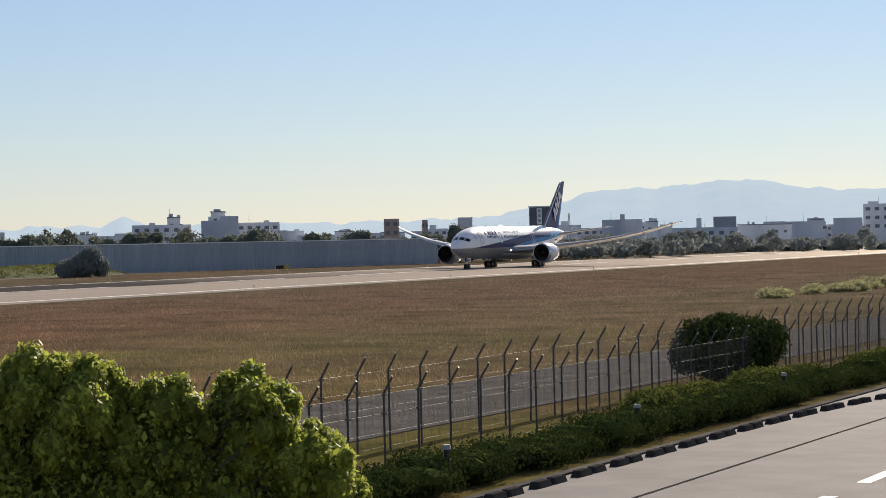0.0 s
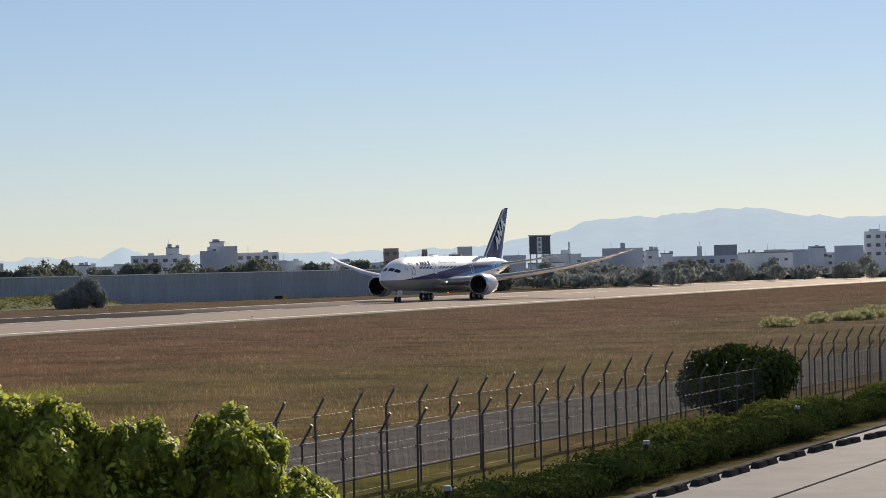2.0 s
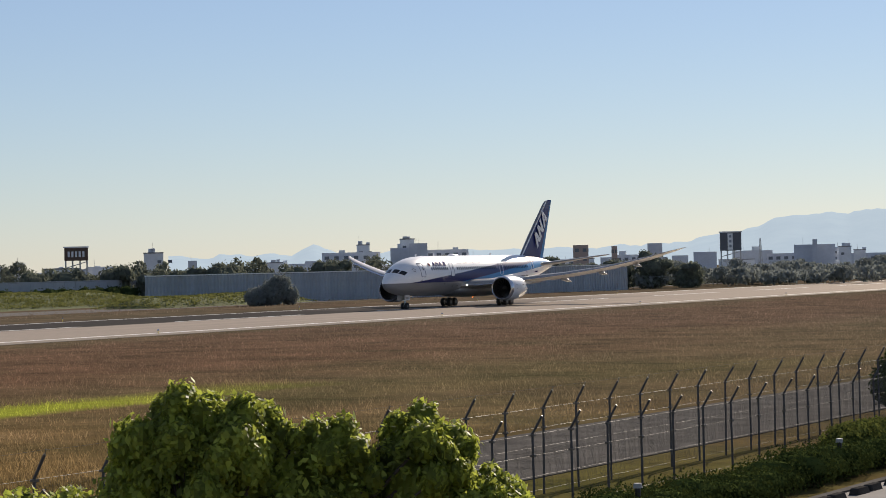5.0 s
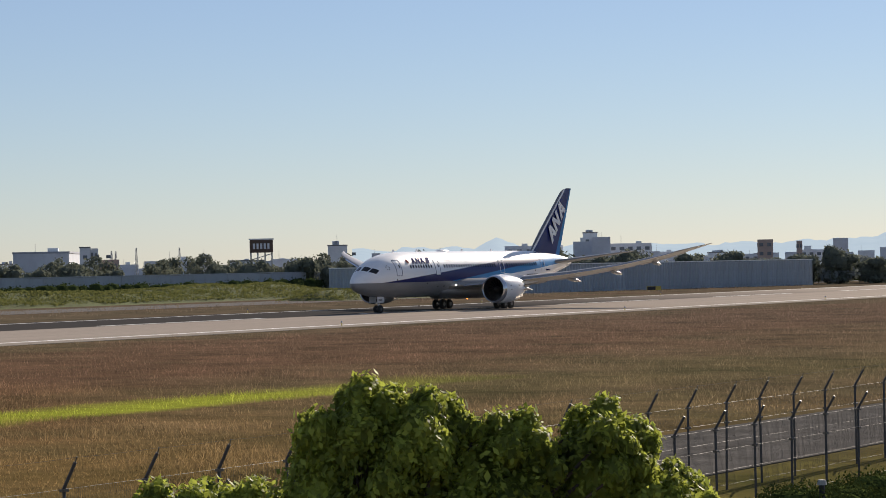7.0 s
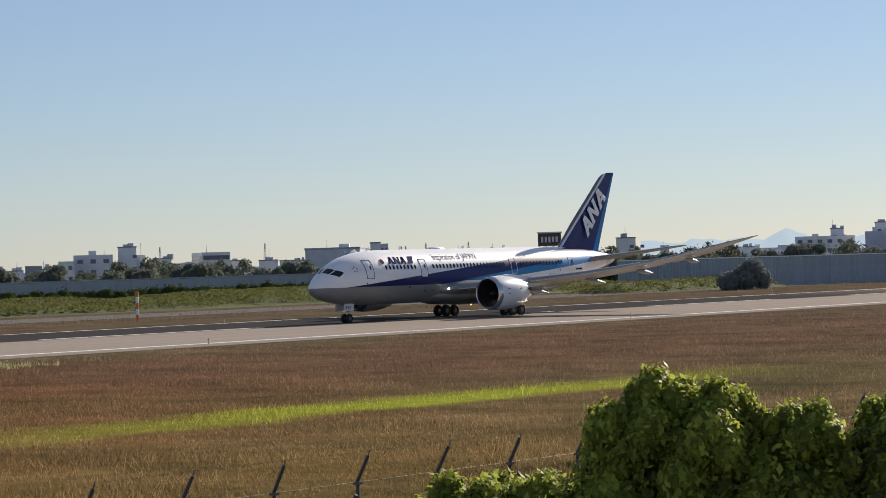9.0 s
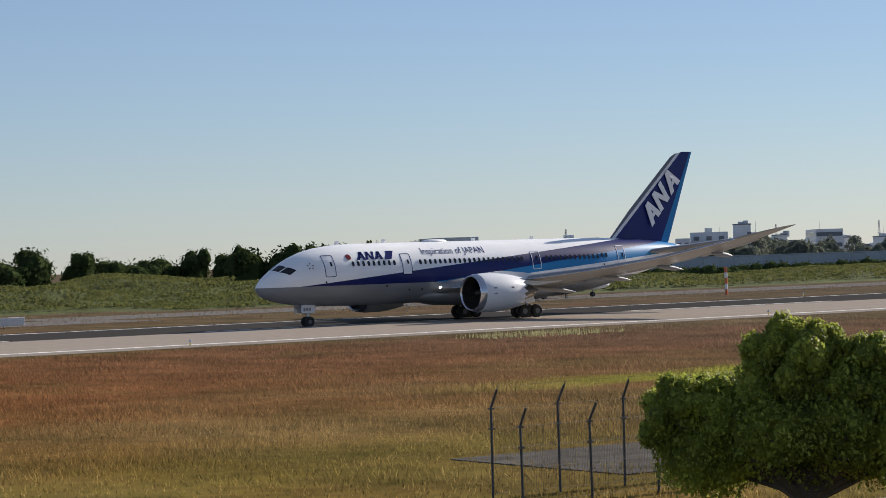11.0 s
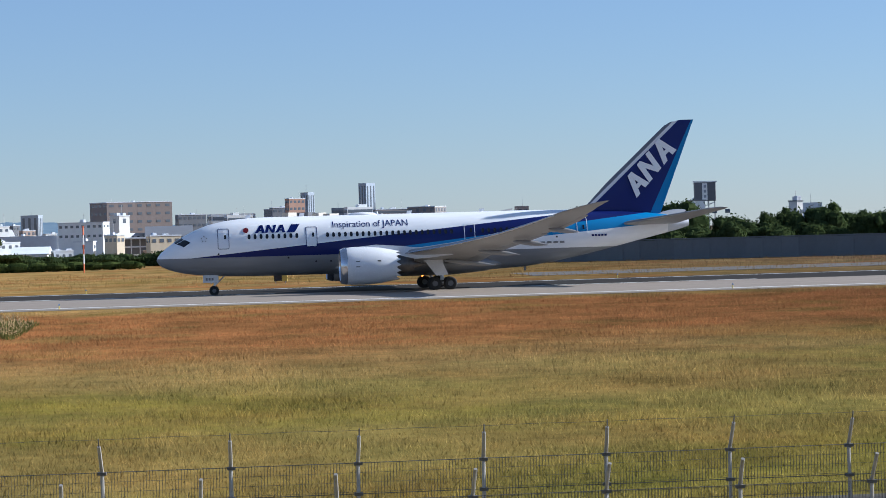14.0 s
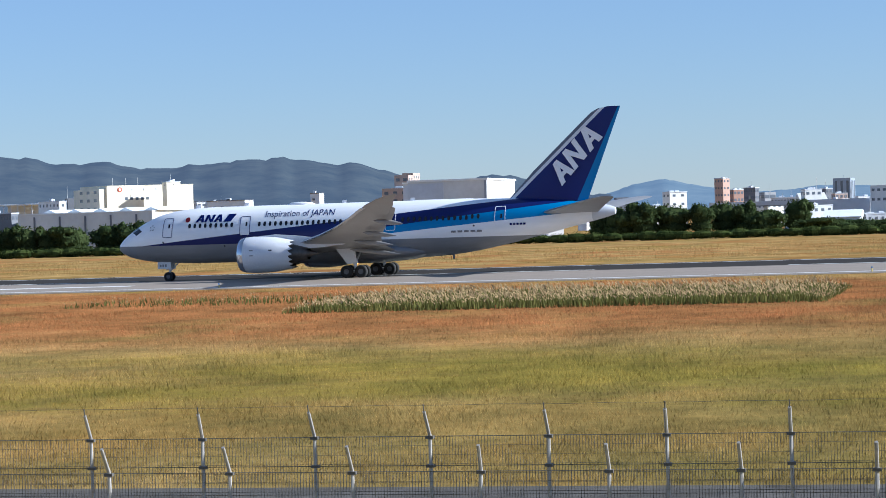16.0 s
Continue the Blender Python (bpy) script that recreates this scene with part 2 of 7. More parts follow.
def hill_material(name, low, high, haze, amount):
    """Wooded hills; distance haze towards the sky colour is put in as emission."""
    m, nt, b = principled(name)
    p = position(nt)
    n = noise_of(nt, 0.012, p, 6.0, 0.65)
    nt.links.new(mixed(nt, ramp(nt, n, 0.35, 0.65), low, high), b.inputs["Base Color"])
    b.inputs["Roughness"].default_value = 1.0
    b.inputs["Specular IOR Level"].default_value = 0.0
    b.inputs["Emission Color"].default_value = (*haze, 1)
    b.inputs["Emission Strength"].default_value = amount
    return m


def livery_material():
    """White above, grey below, a dark and a lighter blue band that climb towards the tail."""
    m, nt, b = principled("fuselage_paint")
    co = object_coords(nt)
    xyz = node(nt, "ShaderNodeSeparateXYZ", co)
    x, z = xyz.outputs[0], xyz.outputs[2]
    def line(x0, z0, slope):
        return math_node(nt, "MULTIPLY_ADD", math_node(nt, "SUBTRACT", x, x0), slope, z0)
    def above(l):
        return math_node(nt, "GREATER_THAN", z, l)
    grime = noise_of(nt, 1.0, stretched(nt, co, 0.25, 1.0, 1.4), 4.0)
    white = mixed(nt, ramp(nt, grime, 0.3, 0.7), (0.78, 0.79, 0.80), (0.88, 0.88, 0.88))
    grey = mixed(nt, ramp(nt, grime, 0.3, 0.7), (0.19, 0.2, 0.215), (0.235, 0.245, 0.26))
    floor_l = 3.85
    c = mixed(nt, above(floor_l), grey, white)
    light_lo = math_node(nt, "MAXIMUM", line(24.0, floor_l, 0.0825), floor_l)
    dark_lo = math_node(nt, "MAXIMUM", line(19.0, floor_l, 0.108), floor_l)
    dark_hi = line(3.5, floor_l, 0.0915)
    c = mixed(nt, math_node(nt, "MULTIPLY", above(light_lo), math_node(nt, "LESS_THAN", z, dark_lo)), c, (0.015, 0.19, 0.44))
    dark = math_node(nt, "MULTIPLY", above(dark_lo), math_node(nt, "LESS_THAN", z, dark_hi))
    c = mixed(nt, math_node(nt, "MULTIPLY", dark, math_node(nt, "GREATER_THAN", x, 3.5)), c, (0.005, 0.012, 0.1))
    c = mixed(nt, math_node(nt, "GREATER_THAN", x, 52.6), c, (0.55, 0.57, 0.6))
    nt.links.new(c, b.inputs["Base Color"])
    b.inputs["Roughness"].default_value = 0.38
    b.inputs["Specular IOR Level"].default_value = 0.25
    b.inputs["Coat Weight"].default_value = 0.05
    b.inputs["Coat Roughness"].default_value = 0.12
    return m


def fin_material():
    m, nt, b = principled("fin_paint")
    xyz = node(nt, "ShaderNodeSeparateXYZ", object_coords(nt))
    x, z = xyz.outputs[0], xyz.outputs[2]
    # distance behind the leading edge and ahead of the trailing edge, along x
    le = math_node(nt, "SUBTRACT", x, math_node(nt, "MULTIPLY_ADD", math_node(nt, "SUBTRACT", z, 8.74), 1.074, 44.6))
    te = math_node(nt, "SUBTRACT", math_node(nt, "MULTIPLY_ADD", math_node(nt, "SUBTRACT", z, 7.4), 0.387, 52.1), x)
    c = mixed(nt, math_node(nt, "LESS_THAN", le, 0.95), (0.006, 0.016, 0.13), (0.72, 0.73, 0.75))
    c = mixed(nt, math_node(nt, "LESS_THAN", le, 0.5), c, (0.16, 0.17, 0.2))
    c = mixed(nt, math_node(nt, "LESS_THAN", te, math_node(nt, "MULTIPLY_ADD", z, -0.09, 1.75)), c, (0.015, 0.19, 0.44))
    nt.links.new(c, b.inputs["Base Color"])
    b.inputs["Roughness"].default_value = 0.34
    b.inputs["Specular IOR Level"].default_value = 0.25
    b.inputs["Coat Weight"].default_value = 0.08
    return m


def glow_material(name, col, strength):
    m, nt, b = principled(name)
    b.inputs["Base Color"].default_value = (*col, 1)
    b.inputs["Emission Color"].default_value = (*col, 1)
    b.inputs["Emission Strength"].default_value = strength
    return m


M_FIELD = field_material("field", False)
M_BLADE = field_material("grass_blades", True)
M_RUNWAY = runway_material()
M_ASPHALT = surface("asphalt", (0.16, 0.152, 0.145), 0.85, spec=0.0, var=0.2, scale=0.4, fine=8, bump=0.3)
M_LOT = surface("parking_asphalt", (0.15, 0.141, 0.135), 0.85, spec=0.05, var=0.3, scale=0.5, fine=14, bump=0.2)
M_GRAVEL = surface("dark_gravel", (0.115, 0.108, 0.1), 0.95, spec=0.0, var=0.4, scale=0.6, fine=5, bump=0.6)
M_LINE = surface("road_paint", (0.8, 0.79, 0.74), 0.6, spec=0.03, var=0.2, scale=0.5, fine=9)
M_GALV = surface("galvanised_steel", (0.42, 0.42, 0.41), 0.42, 0.7, var=0.25, scale=6, fine=40)
# one kind of post, its shade put into the colour: backlit dark, sidelit pale
M_BACKLIT_POST = surface("backlit_galvanised_post", (0.085, 0.085, 0.088), 0.5, 0.0, spec=0.1, var=0.25, scale=5, fine=30)
M_SIDELIT_POST = surface("sidelit_galvanised_post", (0.4, 0.375, 0.34), 0.45, 0.2, var=0.35, scale=5, fine=30)
M_WIRE = surface("fence_wire", (0.11, 0.1, 0.085), 0.6, 0.1, var=0.2, scale=9, fine=40)
M_CONCRETE = surface("concrete", (0.33, 0.33, 0.32), 0.85, var=0.25, scale=0.7, fine=6, bump=0.2)
M_KERB = surface("rubber_stop", (0.05, 0.048, 0.046), 0.9, spec=0.0, var=0.3, scale=3, fine=20)
M_WALLPANEL = surface("wall_panel", (0.17, 0.175, 0.18), 0.8, var=0.15, scale=0.3, fine=3, per_object=0.35)
M_CORRUGATED = surface("corrugated_sheet", (0.38, 0.42, 0.46), 0.6, 0.1, var=0.15, scale=0.4, fine=3, per_object=0.25)
M_BARRIER = surface("grey_barrier", (0.4, 0.425, 0.455), 0.8, var=0.15, scale=0.2, fine=2, per_object=0.2)
M_WHITE = surface("white_paint", (0.8, 0.8, 0.79), 0.5, var=0.08, scale=0.5, fine=5)
M_RED = surface("red_paint", (0.5, 0.08, 0.04), 0.5, var=0.15, scale=2, fine=9)
M_ORANGE = surface("orange_paint", (0.65, 0.16, 0.05), 0.5, var=0.15, scale=2, fine=9)
M_YELLOW = surface("yellow_sign", (0.55, 0.42, 0.08), 0.5, var=0.15, scale=2, fine=9)
M_BARK = surface("bark", (0.09, 0.07, 0.05), 0.95, var=0.4, scale=4, fine=22, bump=0.8)
M_LEAF_BRIGHT = leaf_material("bright_leaves", (0.014, 0.028, 0.008), (0.47, 0.52, 0.09), 0.36, 2.3)
M_LEAF_BRIGHT.node_tree.nodes["Principled BSDF"].inputs["Specular IOR Level"].default_value = 0.18
M_WEED = leaf_material("pale_weeds", (0.2, 0.19, 0.08), (0.36, 0.35, 0.19), 0.3)
M_LEAF_HEDGE = leaf_material("hedge_leaves", (0.01, 0.021, 0.007), (0.1, 0.125, 0.036), 0.06, 1.6)
M_LEAF_DARK = leaf_material("dark_leaves", (0.018, 0.032, 0.013), (0.07, 0.092, 0.034), 0.2)
M_LEAF_SHRUB = leaf_material("shrub_leaves", (0.015, 0.028, 0.009), (0.17, 0.19, 0.05), 0.2, 1.8)
# the next two are paler and greyer leaves, with haze put into the colour
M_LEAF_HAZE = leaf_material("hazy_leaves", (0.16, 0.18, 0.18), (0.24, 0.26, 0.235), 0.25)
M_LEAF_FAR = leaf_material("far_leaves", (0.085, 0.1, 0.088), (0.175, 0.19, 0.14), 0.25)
M_MOUND = leaf_material("weeds", (0.05, 0.068, 0.02), (0.19, 0.19, 0.068), 0.25, 1.2)
M_REED = leaf_material("reed_heads", (0.2, 0.145, 0.066), (0.5, 0.365, 0.195), 0.3)
M_REEDLEAF = leaf_material("reed_leaves", (0.04, 0.05, 0.012), (0.17, 0.16, 0.05), 0.2)
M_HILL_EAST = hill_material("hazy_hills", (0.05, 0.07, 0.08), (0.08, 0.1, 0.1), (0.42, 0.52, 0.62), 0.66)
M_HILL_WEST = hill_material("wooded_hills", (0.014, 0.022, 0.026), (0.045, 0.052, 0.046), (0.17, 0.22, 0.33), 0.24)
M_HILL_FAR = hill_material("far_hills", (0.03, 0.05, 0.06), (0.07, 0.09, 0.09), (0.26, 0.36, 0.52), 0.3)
M_LIVERY = livery_material()
M_FIN = fin_material()
M_PLANEWHITE = surface("aircraft_white", (0.82, 0.82, 0.83), 0.3, var=0.05, scale=0.5, fine=6)
M_PLANEGREY = surface("aircraft_grey", (0.2, 0.205, 0.215), 0.32, var=0.1, scale=0.6, fine=6)
M_WINGTOP = surface("wing_grey", (0.27, 0.265, 0.26), 0.35, 0.1, var=0.12, scale=0.4, fine=4)
M_NACELLE = surface("nacelle_paint", (0.7, 0.71, 0.73), 0.25, var=0.06, scale=0.8, fine=7)
M_METAL = surface("polished_metal", (0.6, 0.6, 0.62), 0.22, 1.0, var=0.1, scale=2, fine=20)
M_DARKMETAL = surface("hot_metal", (0.12, 0.11, 0.10), 0.4, 0.8, var=0.3, scale=2, fine=16)
M_FAN = surface("fan_dark", (0.03, 0.03, 0.035), 0.4, 0.5, var=0.2, scale=4, fine=20)
M_HUB = surface("wheel_hub", (0.12, 0.12, 0.125), 0.4, 0.3, var=0.2, scale=4, fine=20)
M_BANK = surface("weedy_soil", (0.085, 0.1, 0.035), 0.95, var=0.4, scale=0.15, fine=1.2, spec=0.1)
M_TYRE = surface("tyre_rubber", (0.022, 0.022, 0.022), 0.85, var=0.3, scale=5, fine=25)
M_GLASS = surface("dark_glass", (0.012, 0.014, 0.018), 0.08, var=0.1, scale=3, fine=20)
M_NAVY = surface("navy_paint", (0.006, 0.014, 0.1), 0.75, spec=0.03, var=0.08, scale=2, fine=12)
M_BEACON = glow_material("beacon_lamp", (1.0, 0.22, 0.04), 4.0)
M_LAMP = glow_material("landing_lamp", (1.0, 0.96, 0.85), 5.0)
M_TEAL = surface("teal_paint", (0.008, 0.075, 0.07), 0.35, var=0.1, scale=0.6, fine=6)
M_DISC = surface("dark_red_paint", (0.13, 0.015, 0.025), 0.75, spec=0.03, var=0.1, scale=2, fine=9)
M_TEALBLUE = surface("sea_blue_paint", (0.02, 0.2, 0.32), 0.3, var=0.1, scale=0.6, fine=6)


def mesh_from(name, bm, *materials):
    me = bpy.data.meshes.new(name)
    bm.to_mesh(me)
    bm.free()
    for m in materials:
        me.materials.append(m)
    return me


def smooth(me, angle=40):
    me.polygons.foreach_set("use_smooth", [True] * len(me.polygons))
    me.set_sharp_from_angle(angle=radians(angle))
    return me


def part(name, bm, material, parent, label="", soft=None):
    me = mesh_from(name, bm, material)
    if soft:
        smooth(me, soft)
    ob = new(name, me)
    ob.parent = parent
    return tagged(ob, label)


def piece(name, me, parent, m=None, label=""):
    """One more object on a shared mesh."""
    ob = new(name, me)
    ob.parent = parent
    if m is not None:
        ob.matrix_basis = m
    return tagged(ob, label)


def add_box(bm, x0, x1, y0, y1, z0, z1, bevel=0.0):
    r = bmesh.ops.create_cube(bm, size=1)
    for v in r["verts"]:
        v.co = ((x0 + x1) / 2 + v.co.x * (x1 - x0), (y0 + y1) / 2 + v.co.y * (y1 - y0), (z0 + z1) / 2 + v.co.z * (z1 - z0))
    if bevel:
        es = list({e for v in r["verts"] for e in v.link_edges})
        bmesh.ops.bevel(bm, geom=es, offset=bevel, segments=1, affect='EDGES')
    return bm


def box_bm(*a, bevel=0.0):
    return add_box(bmesh.new(), *a, bevel=bevel)


def add_tube(bm, a, b, r0, r1=None, n=8, caps=True):
    a, b = Vector(a), Vector(b)
    r1 = r0 if r1 is None else r1
    q = (b - a).to_track_quat("Z", "Y").to_matrix()
    ring = []
    for p, r in ((a, r0), (b, r1)):
        ring.append([bm.verts.new(p + q @ Vector((r * math.cos(2 * math.pi * k / n), r * math.sin(2 * math.pi * k / n), 0))) for k in range(n)])
    for k in range(n):
        bm.faces.new((ring[0][k], ring[0][(k + 1) % n], ring[1][(k + 1) % n], ring[1][k]))
    if caps:
        bm.faces.new(ring[0][::-1])
        bm.faces.new(ring[1])
    return bm


def add_loft(bm, rings, caps=True, closed=True):
    """Skin a row of rings of points, all of one length."""
    vs = [[bm.verts.new(p) for p in r] for r in rings]
    n = len(vs[0])
    for a, b in zip(vs, vs[1:]):
        for k in range(n if closed else n - 1):
            bm.faces.new((a[k], a[(k + 1) % n], b[(k + 1) % n], b[k]))
    if caps and closed:
        bm.faces.new(vs[0][::-1])
        bm.faces.new(vs[-1])
    bmesh.ops.recalc_face_normals(bm, faces=bm.faces[:])
    return bm


def add_turned(bm, profile, axis_y=0.0, axis_z=0.0, n=32, caps=False):
    """Turn a profile of (x, radius) round an axis along x."""
    rings = [[(x, axis_y + r * math.cos(2 * math.pi * k / n), axis_z + r * math.sin(2 * math.pi * k / n)) for k in range(n)] for x, r in profile]
    return add_loft(bm, rings, caps)


def thing(name, m, label, category, group="", kind=""):
    ob = new(name)
    ob.matrix_basis = m
    ob.empty_display_size = 0.2
    return tagged(ob, label, category, group, kind)


# ---- ground, runway, roads ----
def flat(name, x0, x1, y0, y1, z0, z1, m, nx=1, ny=1):
    bm = bmesh.new()
    add_box(bm, x0, x1, y0, y1, z0, z1)
    ob = new(name, mesh_from(name, bm, m))
    return tagged(ob, kind="structure")


def ground_sheet():
    bm = bmesh.new()
    xs, ys = [-4900, -2000, -800, -300, 0, 300, 800, 2000, 4900], [-900, -300, 0, 174, 400, 900, 2000, 4900]
    vs = [[bm.verts.new((x, y, 0)) for x in xs] for y in ys]
    for a, b in zip(vs, vs[1:]):
        for k in range(len(xs) - 1):
            bm.faces.new((a[k], a[k + 1], b[k + 1], b[k]))
    tagged(new("ground", mesh_from("ground", bm, M_FIELD)), kind="structure")


def dashes(parent_name, x0, x1, step, length, y, w, z, label):
    t = thing(parent_name, pose(x0, y, 0), label, "road marking", kind="structure")
    me = mesh_from("dash", box_bm(0, length, -w / 2, w / 2, 0.0, z), M_LINE)
    n = int((x1 - x0) / step)
    for k in range(n):
        piece("dash", me, t, pose(k * step, 0, 0))


ground_sheet()
flat("runway", -1800, 3000, 137.5, 198.0, -0.3, 0.03, M_RUNWAY)
tagged(flat("runway_edge_line_near", -1800, 3000, 142.6, 143.5, 0.0, 0.036, M_LINE), "worn white line along the runway edge", "road marking")
tagged(flat("runway_edge_line_far", -1800, 3000, 194.8, 195.6, 0.0, 0.036, M_LINE), "worn white line along the runway edge", "road marking")
dashes("runway_centre_line", -500, 900, 50, 30, RUNWAY_Y, 0.9, 0.036, "broken white centre line of the runway")
# touchdown bars seen near the passing point
flat("aiming_bar", -166, -114, 155.0, 157.2, 0.0, 0.036, M_LINE)
# taxi strip beyond the runway
flat("taxiway", 120, 1500, 240, 262, -0.2, 0.028, M_ASPHALT)
flat("apron_link", 14, 124, 225, 247, -0.2, 0.026, M_ASPHALT)
# perimeter roads inside the fences
flat("perimeter_road_east", 31, 420, 30.2, 38.5, -0.2, 0.03, M_GRAVEL)
flat("perimeter_road_west", -7, 6, -30.0, -18.6, -0.2, 0.03, M_GRAVEL)
flat("perimeter_road_far_west", -64, -7, -30.6, -20.6, -0.2, 0.026, M_GRAVEL)
# parking road outside the east fence
flat("parking_road", 30, 240, -12, 20.4, -0.25, 0.03, M_LOT)
flat("parking_line", 36, 240, 20.45, 20.75, -0.25, 0.07, M_GRAVEL)
flat("asphalt_seam", 36, 200, 17.0, 17.12, -0.25, 0.034, M_KERB)
dashes("parking_stripe", 40, 120, 6.5, 3.5, 12.9, 0.35, 0.036, "faded white painted stripes on the parking road")


def grass_stuff():
    """Upright blades over the field, thick enough to break up the sheet."""
    rng = np.random.default_rng(3)
    def patch(ox, oy, a0, a1, d0, d1, n, hmin, hmax, keep):
        az = np.radians(rng.uniform(a0, a1, n))
        d = d0 * (d1 / d0) ** rng.uniform(0, 1, n) ** 0.8
        x, y = ox + d * np.sin(az), oy + d * np.cos(az)
        ok = keep(x, y)
        return x[ok], y[ok], d[ok], rng.uniform(hmin, hmax, ok.sum())
    sets = [
        patch(0, 0, 8, 78, 48, 620, 520000, 0.1, 0.28, lambda x, y: (y > 39.5) & (y < 136)),
        patch(-29, -70, -26, 38, 37, 330, 600000, 0.09, 0.23, lambda x, y: (y > -20.2) & (y < 136) & ((y > -16.5) | (x < -8))),
        patch(0, 0, 33, 66, 260, 600, 30000, 0.25, 0.55, lambda x, y: (y > 215) & (y < 262)),
        patch(-29, -70, -26, 33, 270, 480, 40000, 0.25, 0.55, lambda x, y: (y > 215) & (y < 330)),
    ]
    x, y, d, hh = (np.concatenate([s[k] for s in sets]) for k in range(4))
    n = len(x)
    clump = 0.75 + 0.5 * np.sin(x * 0.35 + 2.0 * np.sin(y * 0.21)) * np.sin(y * 0.27 + 1.7)
    hh = hh * np.clip(clump, 0.45, 1.25)
    w = 0.006 + 0.0001 * d
    turn = rng.uniform(0, math.pi, n)
    lean = rng.normal(0, 0.5, (n, 2)) * hh[:, None]
    co = np.zeros((n, 3, 3), np.float32)
    co[:, 0] = np.stack([x - w * np.cos(turn), y - w * np.sin(turn), np.zeros(n)], 1)
    co[:, 1] = np.stack([x + w * np.cos(turn), y + w * np.sin(turn), np.zeros(n)], 1)
    co[:, 2] = np.stack([x + lean[:, 0], y + lean[:, 1], hh], 1)
    tris_object("field_grass", co, M_BLADE, "tall dry autumn grass, green and red-brown", "grass")


def tris_object(name, co, material, label, category, kind="stuff", parent=None):
    n = len(co)
    me = bpy.data.meshes.new(name)
    me.vertices.add(n * 3)
    me.vertices.foreach_set("co", np.ascontiguousarray(co, np.float32).ravel())
    me.loops.add(n * 3)
    me.loops.foreach_set("vertex_index", np.arange(n * 3, dtype=np.int32))
    me.polygons.add(n)
    me.polygons.foreach_set("loop_start", np.arange(0, n * 3, 3, dtype=np.int32))
    me.update()
    me.materials.append(material)
    ob = new(name, me)
    ob.parent = parent
    return tagged(ob, label, category, "", kind)


grass_stuff()


# ---- the airliner ----
FUSE = [(0.0, 3.72, 3.70, 0.02), (0.15, 4.08, 3.38, 0.36), (0.5, 4.5, 3.05, 0.74), (1.2, 5.08, 2.72, 1.2), (2.0, 5.62, 2.48, 1.62), (3.0, 6.22, 2.27, 2.02),
        (4.0, 6.7, 2.13, 2.33), (5.2, 7.14, 2.02, 2.58), (6.8, 7.5, 1.93, 2.77), (8.5, 7.7, 1.87, 2.86), (11.0, 7.8, 1.85, 2.885), (16, 7.8, 1.85, 2.885), (22, 7.8, 1.85, 2.885),
        (28, 7.8, 1.85, 2.885), (34.5, 7.8, 1.85, 2.885), (37.5, 7.8, 2.02, 2.86), (40.5, 7.78, 2.42, 2.72), (44, 7.7, 3.1, 2.35), (47.5, 7.52, 3.9, 1.78),
        (50.5, 7.25, 4.62, 1.25), (52.8, 6.95, 5.15, 0.86), (54.2, 6.7, 5.5, 0.6), (54.9, 6.45, 5.75, 0.36)]


def section(x):
    """Centre height, half height and half width of the body at x."""
    xs = [s[0] for s in FUSE]
    top, low, w = (float(np.interp(x, xs, [s[k] for s in FUSE])) for k in (1, 2, 3))
    return (top + low) / 2, (top - low) / 2, w


def skin(x, z, out=0.0, side=-1):
    zc, hz, w = section(x)
    k = max(0.0, 1 - ((z - zc) / (hz + 1e-6)) ** 2)
    return Vector((x, side * (w * math.sqrt(k) + out), z))


def skin_at(x, th, out=0.0, side=-1):
    zc, hz, w = section(x)
    return Vector((x, side * (w + out) * math.sin(th), zc + (hz + out) * math.cos(th)))


def airfoil(x_le, chord, y, z, thick, n=11, twist=0.0):
    """A ring round a wing section that lies along x at the span y."""
    pts = []
    for side in (1, -1):
        for k in range(n):
            u = k / (n - 1)
            u = (1 - math.cos(math.pi * u)) / 2
            if side < 0:
                u = 1 - u
                if k == 0 or k == n - 1:
                    continue
            t = 5 * thick * (0.2969 * math.sqrt(u) - 0.126 * u - 0.3516 * u * u + 0.2843 * u ** 3 - 0.1015 * u ** 4)
            cam = 0.02 * (4 * u * (1 - u))
            zz = (cam + side * t * (1.1 if side > 0 else 0.8)) * chord
            pts.append((x_le + u * chord, y, z + zz - u * chord * twist))
    return pts


WING = [(1.5, 17.9, 14.2, 3.15, 0.125), (2.9, 19.3, 12.7, 3.2, 0.125), (6.0, 21.6, 10.7, 3.45, 0.115), (10.0, 24.5, 8.3, 3.9, 0.105), (15.0, 28.1, 6.2, 4.55, 0.098),
        (20.0, 31.7, 4.75, 5.4, 0.095), (25.0, 35.3, 3.5, 6.65, 0.09), (27.2, 36.9, 2.75, 7.3, 0.085), (28.8, 38.5, 1.75, 7.8, 0.08), (29.7, 39.8, 0.9, 8.1, 0.08), (30.06, 40.7, 0.3, 8.25, 0.08)]


def wing_at(y):
    ys = [w[0] for w in WING]
    return [float(np.interp(y, ys, [w[k] for w in WING])) for k in (1, 2, 3, 4)]


